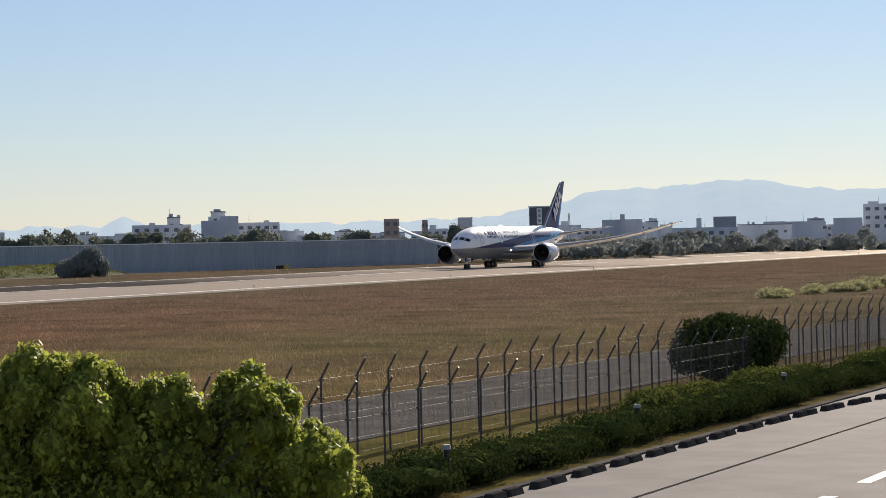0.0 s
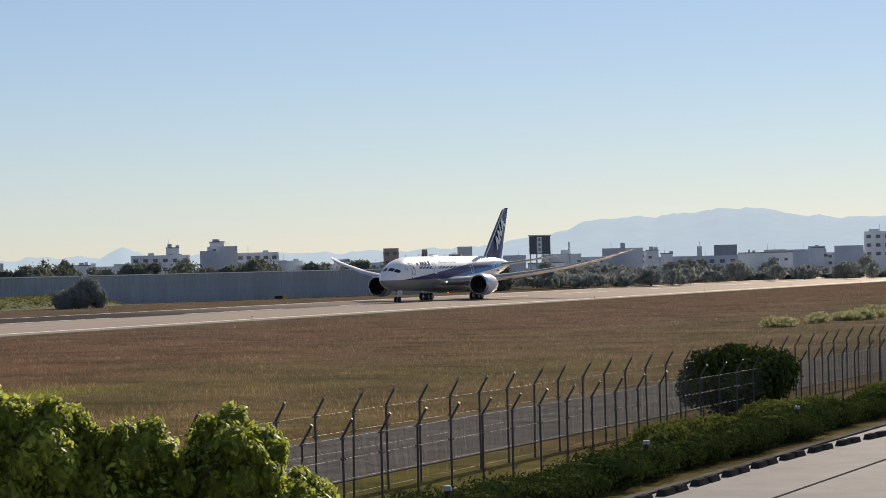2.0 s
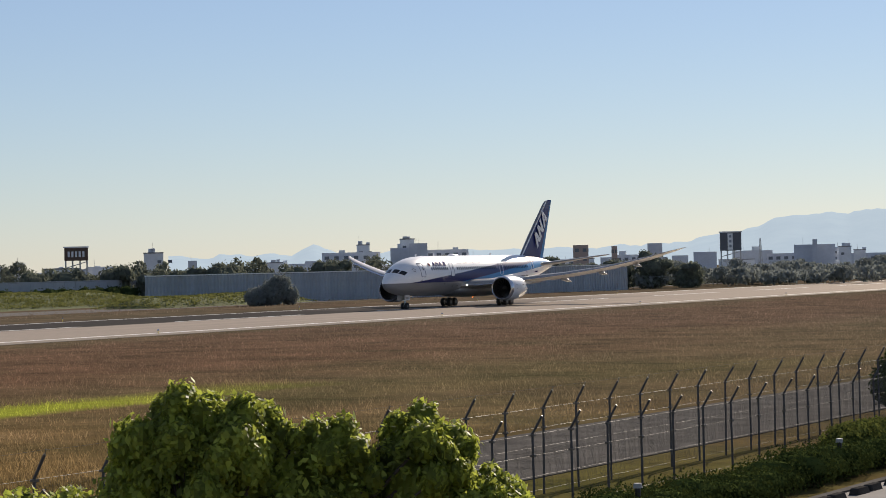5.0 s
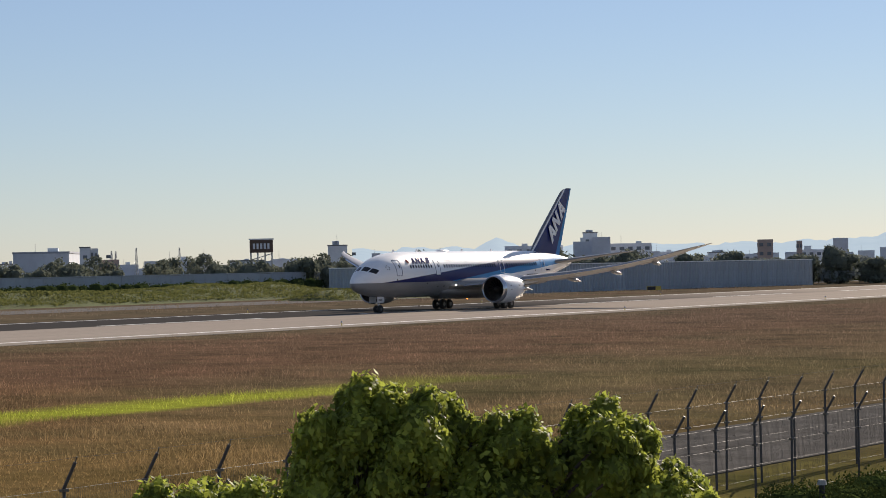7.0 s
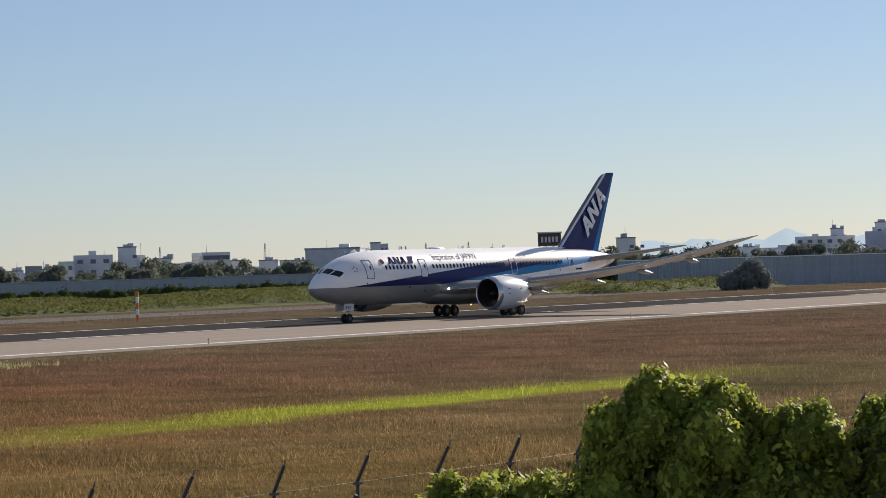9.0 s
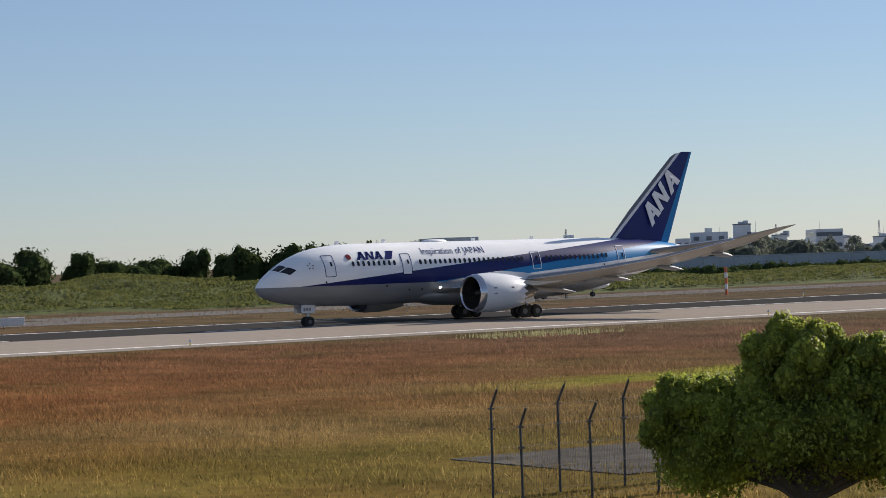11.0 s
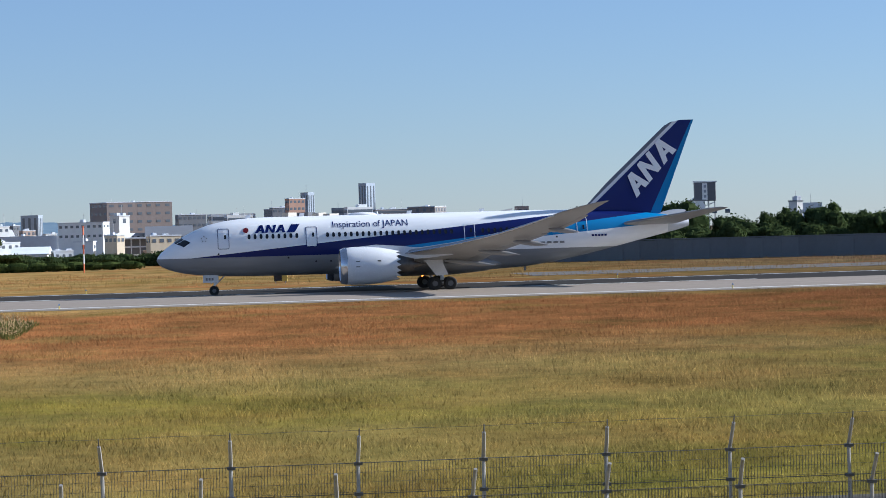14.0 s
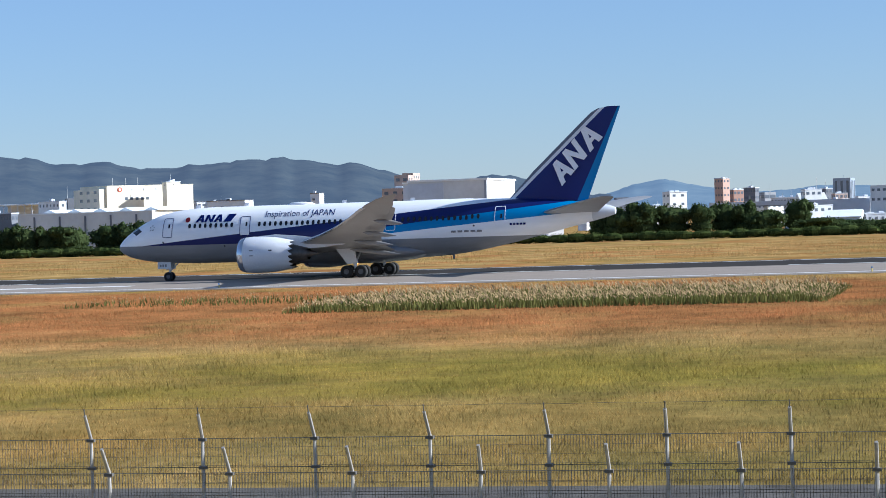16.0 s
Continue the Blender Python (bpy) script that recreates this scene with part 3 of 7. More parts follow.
def patch_bm(points, side, out, nx, nz, use_theta=False):
    """A four-cornered patch laid on the skin; corners (x, z) or (x, theta) run round it."""
    bm = bmesh.new()
    (a, b, c, d) = points
    grid = []
    for i in range(nx + 1):
        row = []
        for j in range(nz + 1):
            u, v = i / nx, j / nz
            px = (a[0] * (1 - u) + b[0] * u) * (1 - v) + (d[0] * (1 - u) + c[0] * u) * v
            pz = (a[1] * (1 - u) + b[1] * u) * (1 - v) + (d[1] * (1 - u) + c[1] * u) * v
            row.append(bm.verts.new(skin_at(px, pz, out, side) if use_theta else skin(px, pz, out, side)))
        grid.append(row)
    for i in range(nx):
        for j in range(nz):
            bm.faces.new((grid[i][j], grid[i + 1][j], grid[i + 1][j + 1], grid[i][j + 1]))
    bmesh.ops.recalc_face_normals(bm, faces=bm.faces[:])
    bmesh.ops.solidify(bm, geom=bm.faces[:], thickness=0.01)
    return bm


def strip_frame(x0, x1, z0, z1, side, t=0.055, out=0.022):
    """The rounded outline of a door, as a raised band on the skin."""
    bm = bmesh.new()
    r = 0.16
    path = []
    for cx, cz, a0 in ((x1 - r, z1 - r, 0), (x0 + r, z1 - r, 90), (x0 + r, z0 + r, 180), (x1 - r, z0 + r, 270)):
        for k in range(4):
            a = radians(a0 + 30 * k)
            path.append((cx, cz, math.cos(a), math.sin(a), r))
    # split the long sides so that the band follows the curve of the body
    pts = []
    for k in range(len(path)):
        p, q = path[k], path[(k + 1) % len(path)]
        P = Vector((p[0] + p[4] * p[2], p[1] + p[4] * p[3]))
        Q = Vector((q[0] + q[4] * q[2], q[1] + q[4] * q[3]))
        n = 6 if (Q - P).length > 0.5 else 1
        for j in range(n):
            pts.append((P.lerp(Q, j / n), Vector((p[2] * (1 - j / n) + q[2] * j / n, p[3] * (1 - j / n) + q[3] * j / n))))
    ring = []
    for P, N in pts:
        N = N.normalized() if N.length > 0.01 else Vector((0, 1))
        i, o = P - N * t, P
        ring.append((bm.verts.new(skin(i.x, i.y, out, side)), bm.verts.new(skin(o.x, o.y, out, side)),
                     bm.verts.new(skin(o.x, o.y, -0.02, side)), bm.verts.new(skin(i.x, i.y, -0.02, side))))
    for k in range(len(ring)):
        a, b = ring[k], ring[(k + 1) % len(ring)]
        for j in range(4):
            bm.faces.new((a[j], a[(j + 1) % 4], b[(j + 1) % 4], b[j]))
    bmesh.ops.recalc_face_normals(bm, faces=bm.faces[:])
    return bm


def poly_on(points, place, thick=0.012):
    """A flat shape with a little thickness; place() takes (u, v, out) into space."""
    bm = bmesh.new()
    a = [bm.verts.new(place(u, v, thick)) for u, v in points]
    b = [bm.verts.new(place(u, v, -0.02)) for u, v in points]
    bm.faces.new(a)
    bm.faces.new(b[::-1])
    n = len(a)
    for k in range(n):
        bm.faces.new((a[k], b[k], b[(k + 1) % n], a[(k + 1) % n]))
    bmesh.ops.recalc_face_normals(bm, faces=bm.faces[:])
    return bm


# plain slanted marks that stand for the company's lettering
MARK_A = [[(0.0, 0.0), (0.26, 0.0), (0.62, 0.74), (0.68, 1.0), (0.48, 1.0)], [(0.62, 0.0), (0.9, 0.0), (0.74, 1.0), (0.5, 1.0), (0.56, 0.8)], [(0.34, 0.24), (0.7, 0.24), (0.68, 0.42), (0.42, 0.42)]]
MARK_N = [[(0.0, 0.0), (0.24, 0.0), (0.46, 1.0), (0.22, 1.0)], [(0.36, 0.62), (0.46, 1.0), (0.72, 0.3), (0.62, 0.0)], [(0.62, 0.0), (0.86, 0.0), (1.08, 1.0), (0.84, 1.0)]]


def lettering(text, name, x0, x1, z_mid, side, material, parent, label):
    """Words in the built-in font, laid on the skin."""
    cu = bpy.data.curves.new(name, 'FONT')
    cu.body, cu.resolution_u, cu.align_x = text, 3, 'LEFT'
    tmp = new(name + "_source", cu)
    bpy.context.view_layer.update()
    me = bpy.data.meshes.new_from_object(tmp.evaluated_get(bpy.context.evaluated_depsgraph_get()))
    bpy.data.objects.remove(tmp)
    bm = bmesh.new()
    bm.from_mesh(me)
    bpy.data.meshes.remove(me)
    for k in range(-3, 10):
        bmesh.ops.bisect_plane(bm, geom=bm.verts[:] + bm.edges[:] + bm.faces[:], plane_co=(0, 0.09 * k, 0), plane_no=(0, 1, 0))
    bmesh.ops.triangulate(bm, faces=bm.faces[:])
    xs = [v.co.x for v in bm.verts]
    k = (x1 - x0) / (max(xs) - min(xs))
    left = min(xs)
    for v in bm.verts:
        v.co = skin(x0 + (v.co.x - left) * k, z_mid + (v.co.y - 0.36) * k, 0.022, side)
    return part(name, bm, material, parent, label)


def wheel_parts(parent, x, y, r, w, name="wheel"):
    """A tyre on a pale hub, under its own axle point."""
    hub = new(name, WHEELS[(r, w)][0])
    hub.parent = parent
    hub.matrix_basis = pose(x, y, r)
    ty = new("tyre", WHEELS[(r, w)][1])
    ty.parent = hub
    return hub


def wheel_meshes(r, w):
    def turned_y(profile, n, m):
        bm = bmesh.new()
        rings = [[(rr * math.cos(2 * math.pi * k / n), yy, rr * math.sin(2 * math.pi * k / n)) for k in range(n)] for yy, rr in profile]
        add_loft(bm, rings, True)
        return smooth(mesh_from("wheel", bm, m), 50)
    hub = turned_y([(-w * 0.42, r * 0.2), (-w * 0.44, r * 0.42), (w * 0.44, r * 0.42), (w * 0.42, r * 0.2)], 20, M_HUB)
    tyre = turned_y([(-w * 0.36, r * 0.4), (-w * 0.5, r * 0.72), (-w * 0.46, r * 0.92), (-w * 0.3, r), (w * 0.3, r), (w * 0.46, r * 0.92), (w * 0.5, r * 0.72), (w * 0.36, r * 0.4)], 28, M_TYRE)
    return hub, tyre


WHEELS = {k: wheel_meshes(*k) for k in ((0.5, 0.36), (0.66, 0.5), (0.42, 0.28))}


def airliner():
    ob = thing("airliner", pose(0, 0, 0), "white twin-jet airliner with dark and light blue bands on the runway", "airplane")
    # body
    n = 40
    rings = []
    xs = sorted(set([s[0] for s in FUSE] + [0.05, 0.3, 0.8, 1.6, 2.5, 3.5, 4.6, 6.0, 7.6, 9.7, 39, 42, 46, 49]))
    for x in xs:
        rings.append([skin_at(x, 2 * math.pi * k / n, 0, 1) for k in range(n)])
    bm = add_loft(bmesh.new(), rings)
    part("fuselage", bm, M_LIVERY, ob, "glossy white body with blue bands and a grey belly", 60)
    # belly fairing
    bm = bmesh.new()
    prof = [(16.5, 0.1, 0.05), (18, 1.9, 0.5), (20.5, 2.9, 0.95), (25, 3.25, 1.1), (30, 3.2, 1.1), (33.5, 2.5, 0.8), (36.5, 0.9, 0.25), (37.3, 0.1, 0.05)]
    add_loft(bm, [[(x, w * math.cos(2 * math.pi * k / 24), 2.55 + h * 1.05 * math.sin(2 * math.pi * k / 24)) for k in range(24)] for x, w, h in prof])
    part("belly_fairing", bm, M_PLANEGREY, ob, "grey belly fairing", 60)
    # wings with flaps, fairings, engines
    for s in (-1, 1):
        bm = add_loft(bmesh.new(), [airfoil(xl, ch, s * y, z, th, twist=0.03) for y, xl, ch, z, th in WING])
        part("wing", bm, M_WINGTOP, ob, "swept grey wing, bent up towards the tip", 35)
        for y0, y1 in ((3.3, 9.2), (10.6, 20.6)):
            rings = []
            for y in np.linspace(y0, y1, 5):
                xl, ch, z, th = wing_at(y)
                fc = ch * 0.2
                rings.append(airfoil(xl + ch * 0.87, fc * 0.8, s * y, z - ch * 0.022, 0.12, 7, 0.14))
            part("flap", add_loft(bmesh.new(), rings), M_PLANEGREY, ob, "lowered grey flap", 35)
        xl, ch, z, th = wing_at(24)
        rings = []
        for y in np.linspace(21.2, 26.6, 4):
            xl, ch, z, th = wing_at(y)
            rings.append(airfoil(xl + ch * 0.93, ch * 0.16, s * y, z - ch * 0.03, 0.12, 7, 0.12))
        part("aileron", add_loft(bmesh.new(), rings), M_WINGTOP, ob, "", 35)
        # slat edge, bare metal
        rings = []
        for y in np.linspace(4.0, 26.5, 9):
            xl, ch, z, th = wing_at(y)
            c2 = 0.55 + ch * 0.05
            rings.append(airfoil(xl - 0.22, c2, s * y, z - 0.10, 0.2, 7, -0.1))
        part("slat", add_loft(bmesh.new(), rings), M_METAL, ob, "polished metal leading edge", 35)
        for y in (6.4, 13.2, 18.4, 23.2):
            xl, ch, z, th = wing_at(y)
            L = 1.4 + ch * 0.38
            x0 = xl + ch * 0.62
            prof = [(0, 0.03), (0.12, 0.14), (0.35, 0.21), (0.65, 0.19), (0.88, 0.09), (1.0, 0.02)]
            bm = bmesh.new()
            add_loft(bm, [[(x0 + u * L, s * y + r * 0.8 * math.cos(a), z - 0.3 - ch * 0.02 - u * L * 0.12 + r * 1.25 * math.sin(a)) for a in np.linspace(0, 2 * math.pi, 11)[:-1]] for u, r in prof])
            part("flap_fairing", bm, M_WINGTOP, ob, "grey boat-shaped flap fairing", 50)
        engine(ob, s)
        # tailplane
        st = [(0.6, 46.9, 6.3, 6.0, 0.1), (1.5, 47.6, 5.9, 6.1, 0.1), (5.5, 51.2, 3.9, 6.75, 0.09), (9.2, 54.5, 2.2, 7.35, 0.09), (9.9, 55.4, 1.4, 7.47, 0.08)]
        part("tailplane", add_loft(bmesh.new(), [airfoil(xl, ch, s * y, z, th) for y, xl, ch, z, th in st]), M_WINGTOP, ob, "grey tailplane", 35)
        main_gear(ob, s)
        # wing root lamp
        bm = bmesh.new()
        bmesh.ops.create_icosphere(bm, subdivisions=2, radius=0.12, matrix=Matrix.Translation((19.15, s * 3.25, 3.3)))
        part("landing_light", bm, M_LAMP, ob, "bright white landing light")
    # fin: outline in the plane of symmetry, thinned to its edges
    heights = np.array([7.1, 7.9, 8.74, 10.5, 12.5, 14.5, 15.6, 16.2, 16.55, 16.75])
    lead = np.array([43.2, 44.0, 44.8, 46.49, 48.64, 50.79, 51.97, 52.65, 53.3, 54.4])
    trail = 52.1 + (heights - 7.4) * 0.387
    rings = []
    for z, a, b in zip(heights, lead, trail):
        ring = airfoil(a, b - a, 0, 0, 0.1 if z < 16.4 else 0.06)
        rings.append([(x, zz, z) for x, _, zz in ring])
    part("fin", add_loft(bmesh.new(), rings), M_FIN, ob, "dark blue fin with a pale leading edge", 35)
    ux, uz = math.cos(radians(48)), math.sin(radians(48))
    for s in (-1, 1):
        def on_fin(u, v, out):
            # u runs up along the fin, v across it
            x, z = 49.45 + u * ux - v * uz, 8.75 + u * uz + v * ux
            a, b = np.interp(z, heights, lead), np.interp(z, heights, trail)
            f = min(max((x - a) / (b - a), 0.02), 1)
            t = 0.1 * 5 * (0.2969 * math.sqrt(f) - 0.126 * f - 0.3516 * f * f + 0.2843 * f ** 3 - 0.1015 * f ** 4)
            return (x, s * (t * (b - a) * 1.14 + out), z)
        for u0, mark in ((0.0, MARK_A), (2.1, MARK_N), (4.5, MARK_A)):
            for shape in mark:
                part("fin_mark", poly_on([(u0 + p * 2.3, q * 2.2) for p, q in shape], on_fin, 0.05), M_PLANEWHITE, ob, "white slanted mark")
        # marks on the body
        def on_body(u, v, out):
            return skin(u, v, out + 0.045, s)
        flip = (lambda x: x)
        for u0, mark in ((9.55, MARK_A), (10.55, MARK_N), (11.6, MARK_A)):
            for shape in mark:
                part("body_mark", poly_on([(u0 + 0.35 + p * 1.1, 6.22 + q * 0.78) for p, q in shape], on_body), M_NAVY, ob, "navy slanted mark")
        part("body_block", poly_on([(13.1, 6.22), (13.9, 6.22), (14.45, 7.02), (13.6, 7.02)], on_body), M_NAVY, ob, "navy slanted block")
        part("flag_disc", poly_on([(9.0 + 0.27 * math.cos(a), 6.52 + 0.27 * math.sin(a)) for a in np.linspace(0, 2 * math.pi, 17)[:-1]], on_body), M_DISC, ob, "dark red disc")
        for k in range(5):
            a = radians(90 + 72 * k)
            cx, cz = 4.8 + 0.26 * math.cos(a), 5.75 + 0.26 * math.sin(a)
            part("star_mark", poly_on([(cx + 0.1 * math.cos(a + b), cz + 0.1 * math.sin(a + b)) for b in (0, 2.1, 4.2)], on_body), M_PLANEGREY, ob)
        for x0, x1, z in ((38.2, 41.6, 4.35), (44.3, 46.0, 4.95)):
            for k in range(5):
                w = (x1 - x0) / 5
                part("small_writing", poly_on([(x0 + k * w, z), (x0 + (k + 0.7) * w, z), (x0 + (k + 0.7) * w, z + 0.2), (x0 + k * w, z + 0.2)], on_body), M_NAVY if x0 > 44 else M_PLANEGREY, ob)
        # doors, windows
        for k, (x0, x1, z0, z1) in enumerate(((6.15, 7.3, 4.68, 6.75), (15.0, 16.15, 4.65, 6.72), (31.1, 32.2, 4.75, 6.6), (42.75, 43.85, 4.9, 6.92))):
            d = part("door", patch_bm([(x0 + 0.1, z0 + 0.1), (x1 - 0.1, z0 + 0.1), (x1 - 0.1, z1 - 0.1), (x0 + 0.1, z1 - 0.1)], s, 0.008, 2, 6), M_PLANEWHITE if k < 2 else M_LIVERY, ob, "cabin door")
            part("door_outline", strip_frame(x0, x1, z0, z1, s), M_NAVY if k < 2 else M_PLANEWHITE, d)
            part("door_window", patch_bm([(x1 - 0.5, 5.7), (x1 - 0.3, 5.7), (x1 - 0.3, 6.12), (x1 - 0.5, 6.12)], s, 0.03, 1, 2), M_GLASS, d)
        win = [9.3 + 0.6 * k for k in range(9)] + [17.2 + 0.6 * k for k in range(22)] + [33.0 + 0.62 * k for k in range(14)]
        for x in win:
            z = 5.86 + (0.1 if x > 40 else 0)
            part("cabin_window", poly_on([(x + 0.15 * math.cos(a) * (abs(math.cos(a)) ** -0.35 if abs(math.cos(a)) > 0.1 else 1), z + 0.25 * math.sin(a)) for a in np.linspace(0, 2 * math.pi, 11)[:-1]], on_body, 0.008), M_GLASS, ob)
        # flight deck glazing
        for pts in (((1.72, 0.10), (1.95, 0.62), (2.72, 0.60), (2.5, 0.10)), ((2.02, 0.70), (2.75, 1.14), (3.42, 1.02), (2.80, 0.66))):
            part("cockpit_window", patch_bm(pts, s, 0.02, 6, 6, True), M_GLASS, ob, "black cockpit pane", 40)
        for x, z in ((13.2, 3.65), (16.0, 3.2), (17.5, 3.2), (40.6, 5.0), (6.2, 4.2)):
            part("port", poly_on([(x + 0.1 * math.cos(a), z + 0.1 * math.sin(a)) for a in np.linspace(0, 2 * math.pi, 9)[:-1]], on_body, 0.006), M_FAN, ob)
    lettering("Inspiration of JAPAN", "lettering", 17.75, 25.4, 6.9, -1, M_NAVY, ob, "navy lettering")
    # roof aerials and beacon
    for x, h in ((9.0, 0.28), (14.5, 0.36), (25.5, 0.3), (33.0, 0.3)):
        part("aerial", add_loft(bmesh.new(), [[(x + 0.1 * (zz > 7.9) + p, q, zz) for p, q in ((0, 0), (0.25, 0.03), (0.5, 0), (0.25, -0.03))] for zz in (7.7, 7.8 + h)]), M_PLANEWHITE, ob)
    bm = bmesh.new()
    add_loft(bm, [[(21 + 1.6 * u, r * 0.5 * math.cos(a), 7.76 + r * 0.3 * math.sin(a)) for a in np.linspace(0, 2 * math.pi, 13)[:-1]] for u, r in ((-1, 0.05), (-0.7, 0.8), (0, 1), (0.7, 0.8), (1, 0.05))])
    part("roof_dome", bm, M_PLANEWHITE, ob, "", 60)
    bm = bmesh.new()
    bmesh.ops.create_icosphere(bm, subdivisions=2, radius=0.13, matrix=Matrix.Translation((27, 0, 1.42)))
    part("beacon", bm, M_BEACON, ob, "glowing red belly beacon")
    bm = add_loft(bmesh.new(), [[(37.5 + p, q, zz) for p, q in ((0, 0), (0.12, 0.03), (0.24, 0), (0.12, -0.03))] for zz in (2.05, 1.6)])
    part("drain_mast", bm, M_PLANEGREY, ob)
    nose_gear(ob)
    return ob


def engine(ob, s):
    y, z = s * 9.75, 2.72
    n = 48
    outer = [(17.95, 1.52), (17.86, 1.6), (17.95, 1.68), (18.3, 1.78), (19.2, 1.86), (20.6, 1.86), (21.8, 1.76), (22.8, 1.58)]
    rings = [[(x, y + r * math.cos(2 * math.pi * k / n), z + r * math.sin(2 * math.pi * k / n)) for k in range(n)] for x, r in outer]
    teeth = [(23.35 + (0.42 if k % 3 == 0 else (-0.05 if k % 3 == 1 else 0.1)), y + 1.44 * math.cos(2 * math.pi * k / n), z + 1.44 * math.sin(2 * math.pi * k / n)) for k in range(n)]
    bm = bmesh.new()
    add_loft(bm, rings + [teeth], False)
    inner = [(23.2, 1.3), (19.5, 1.46), (18.6, 1.44), (17.95, 1.52)]
    nac = part("nacelle", bm, M_NACELLE, ob, "pale grey engine cowling with a toothed rear edge", 40)
    bm = bmesh.new()
    add_loft(bm, [teeth] + [[(x, y + r * math.cos(2 * math.pi * k / n), z + r * math.sin(2 * math.pi * k / n)) for k in range(n)] for x, r in inner], False)
    part("duct", bm, M_DARKMETAL, nac, "", 40)
    bm = add_turned(bmesh.new(), [(18.02, 1.5), (17.9, 1.53), (17.85, 1.6), (17.9, 1.675), (18.28, 1.79), (18.5, 1.815)], y, z, n)
    part("inlet_lip", bm, M_METAL, nac, "bare metal inlet lip", 50)
    # fan face, blades and spinner
    bm = add_turned(bmesh.new(), [(19.2, 1.46), (19.2, 0.02)], y, z, 32)
    part("fan_disc", bm, M_FAN, nac)
    for k in range(18):
        blade = bmesh.new()
        a = 2 * math.pi * k / 18
        c, d = Vector((0, math.cos(a), math.sin(a))), Vector((0, -math.sin(a), math.cos(a)))
        o = Vector((19.1, y, z))
        q = [o + c * 0.35 - d * 0.05, o + c * 1.42 - d * 0.22, o + c * 1.42 + d * 0.12 + Vector((-0.22, 0, 0)), o + c * 0.35 + d * 0.08 + Vector((-0.25, 0, 0))]
        blade.faces.new([blade.verts.new(p) for p in q])
        bmesh.ops.solidify(blade, geom=blade.faces[:], thickness=0.02)
        part("fan_blade", blade, M_DARKMETAL, nac)
    part("spinner", add_turned(bmesh.new(), [(18.35, 0.02), (18.5, 0.16), (18.85, 0.32), (19.1, 0.38)], y, z, 20), M_DARKMETAL, nac, "", 60)
    part("core_nozzle", add_turned(bmesh.new(), [(22.4, 1.05), (23.6, 0.98), (24.6, 0.74), (25.1, 0.64)], y, z, 28), M_DARKMETAL, nac, "dark metal exhaust nozzle", 50)
    part("exhaust_plug", add_turned(bmesh.new(), [(24.4, 0.48), (25.4, 0.3), (26.2, 0.03)], y, z, 20), M_DARKMETAL, nac, "", 50)
    # pylon
    bm = bmesh.new()
    add_loft(bm, [[(x, y - 0.24, zl), (x, y + 0.24, zl), (x, y + 0.2, zh), (x, y - 0.2, zh)] for x, zl, zh in ((19.3, 4.3, 4.55), (21.5, 3.9, 4.75), (24.0, 3.2, 4.55), (26.5, 3.3, 4.2), (29.0, 3.55, 3.9))])
    part("pylon", bm, M_NACELLE, ob, "", 40)
    # two service marks on the cowl
    for x, dz, w, h in ((19.3, 0.2, 0.4, 0.62), (21.4, 0.45, 0.35, 0.12)):
        a0 = math.asin(dz / 1.86)
        pts = []
        bm = bmesh.new()
        for xx, aa in ((x, -h / 3.7), (x + w, -h / 3.7), (x + w, h / 3.7), (x, h / 3.7)):
            a = a0 + aa
            pts.append(bm.verts.new((xx, y + s * 1.872 * math.cos(a), z + 1.872 * math.sin(a))))
        bm.faces.new(pts)
        bmesh.ops.solidify(bm, geom=bm.faces[:], thickness=0.01)
        part("cowl_mark", bm, M_PLANEGREY if w > 0.38 else M_FAN, nac)


def main_gear(ob, s):
    y = s * 4.9
    gx = 28.45
    bm = bmesh.new()
    add_tube(bm, (gx - 0.1, y + s * 0.5, 3.4), (gx, y, 1.0), 0.22, 0.17, 12)
    add_tube(bm, (gx - 1.6, y - s * 0.2, 3.0), (gx, y, 1.3), 0.1, 0.1, 8)
    add_tube(bm, (gx, y - s * 1.8, 2.7), (gx, y, 1.5), 0.1, 0.1, 8)
    leg = part("main_gear_leg", bm, M_NACELLE, ob, "pale steel landing gear leg", 50)
    part("bogie_beam", add_tube(bmesh.new(), (gx - 0.95, y, 0.66), (gx + 0.95, y, 0.66), 0.15, 0.15, 10), M_PLANEGREY, leg, "", 50)
    for dx in (-0.78, 0.78):
        for dy in (-0.58, 0.58):
            wheel_parts(ob, gx + dx, y + dy, 0.66, 0.5)
    part("gear_door", add_loft(bmesh.new(), [[(gx - 2.0, yy, 3.25), (gx - 0.2, yy, 3.25), (gx + 0.55, yy, 1.55), (gx - 0.65, yy, 1.45)] for yy in (y + s * 0.72, y + s * 0.78)]), M_NACELLE, ob, "pale landing gear door")


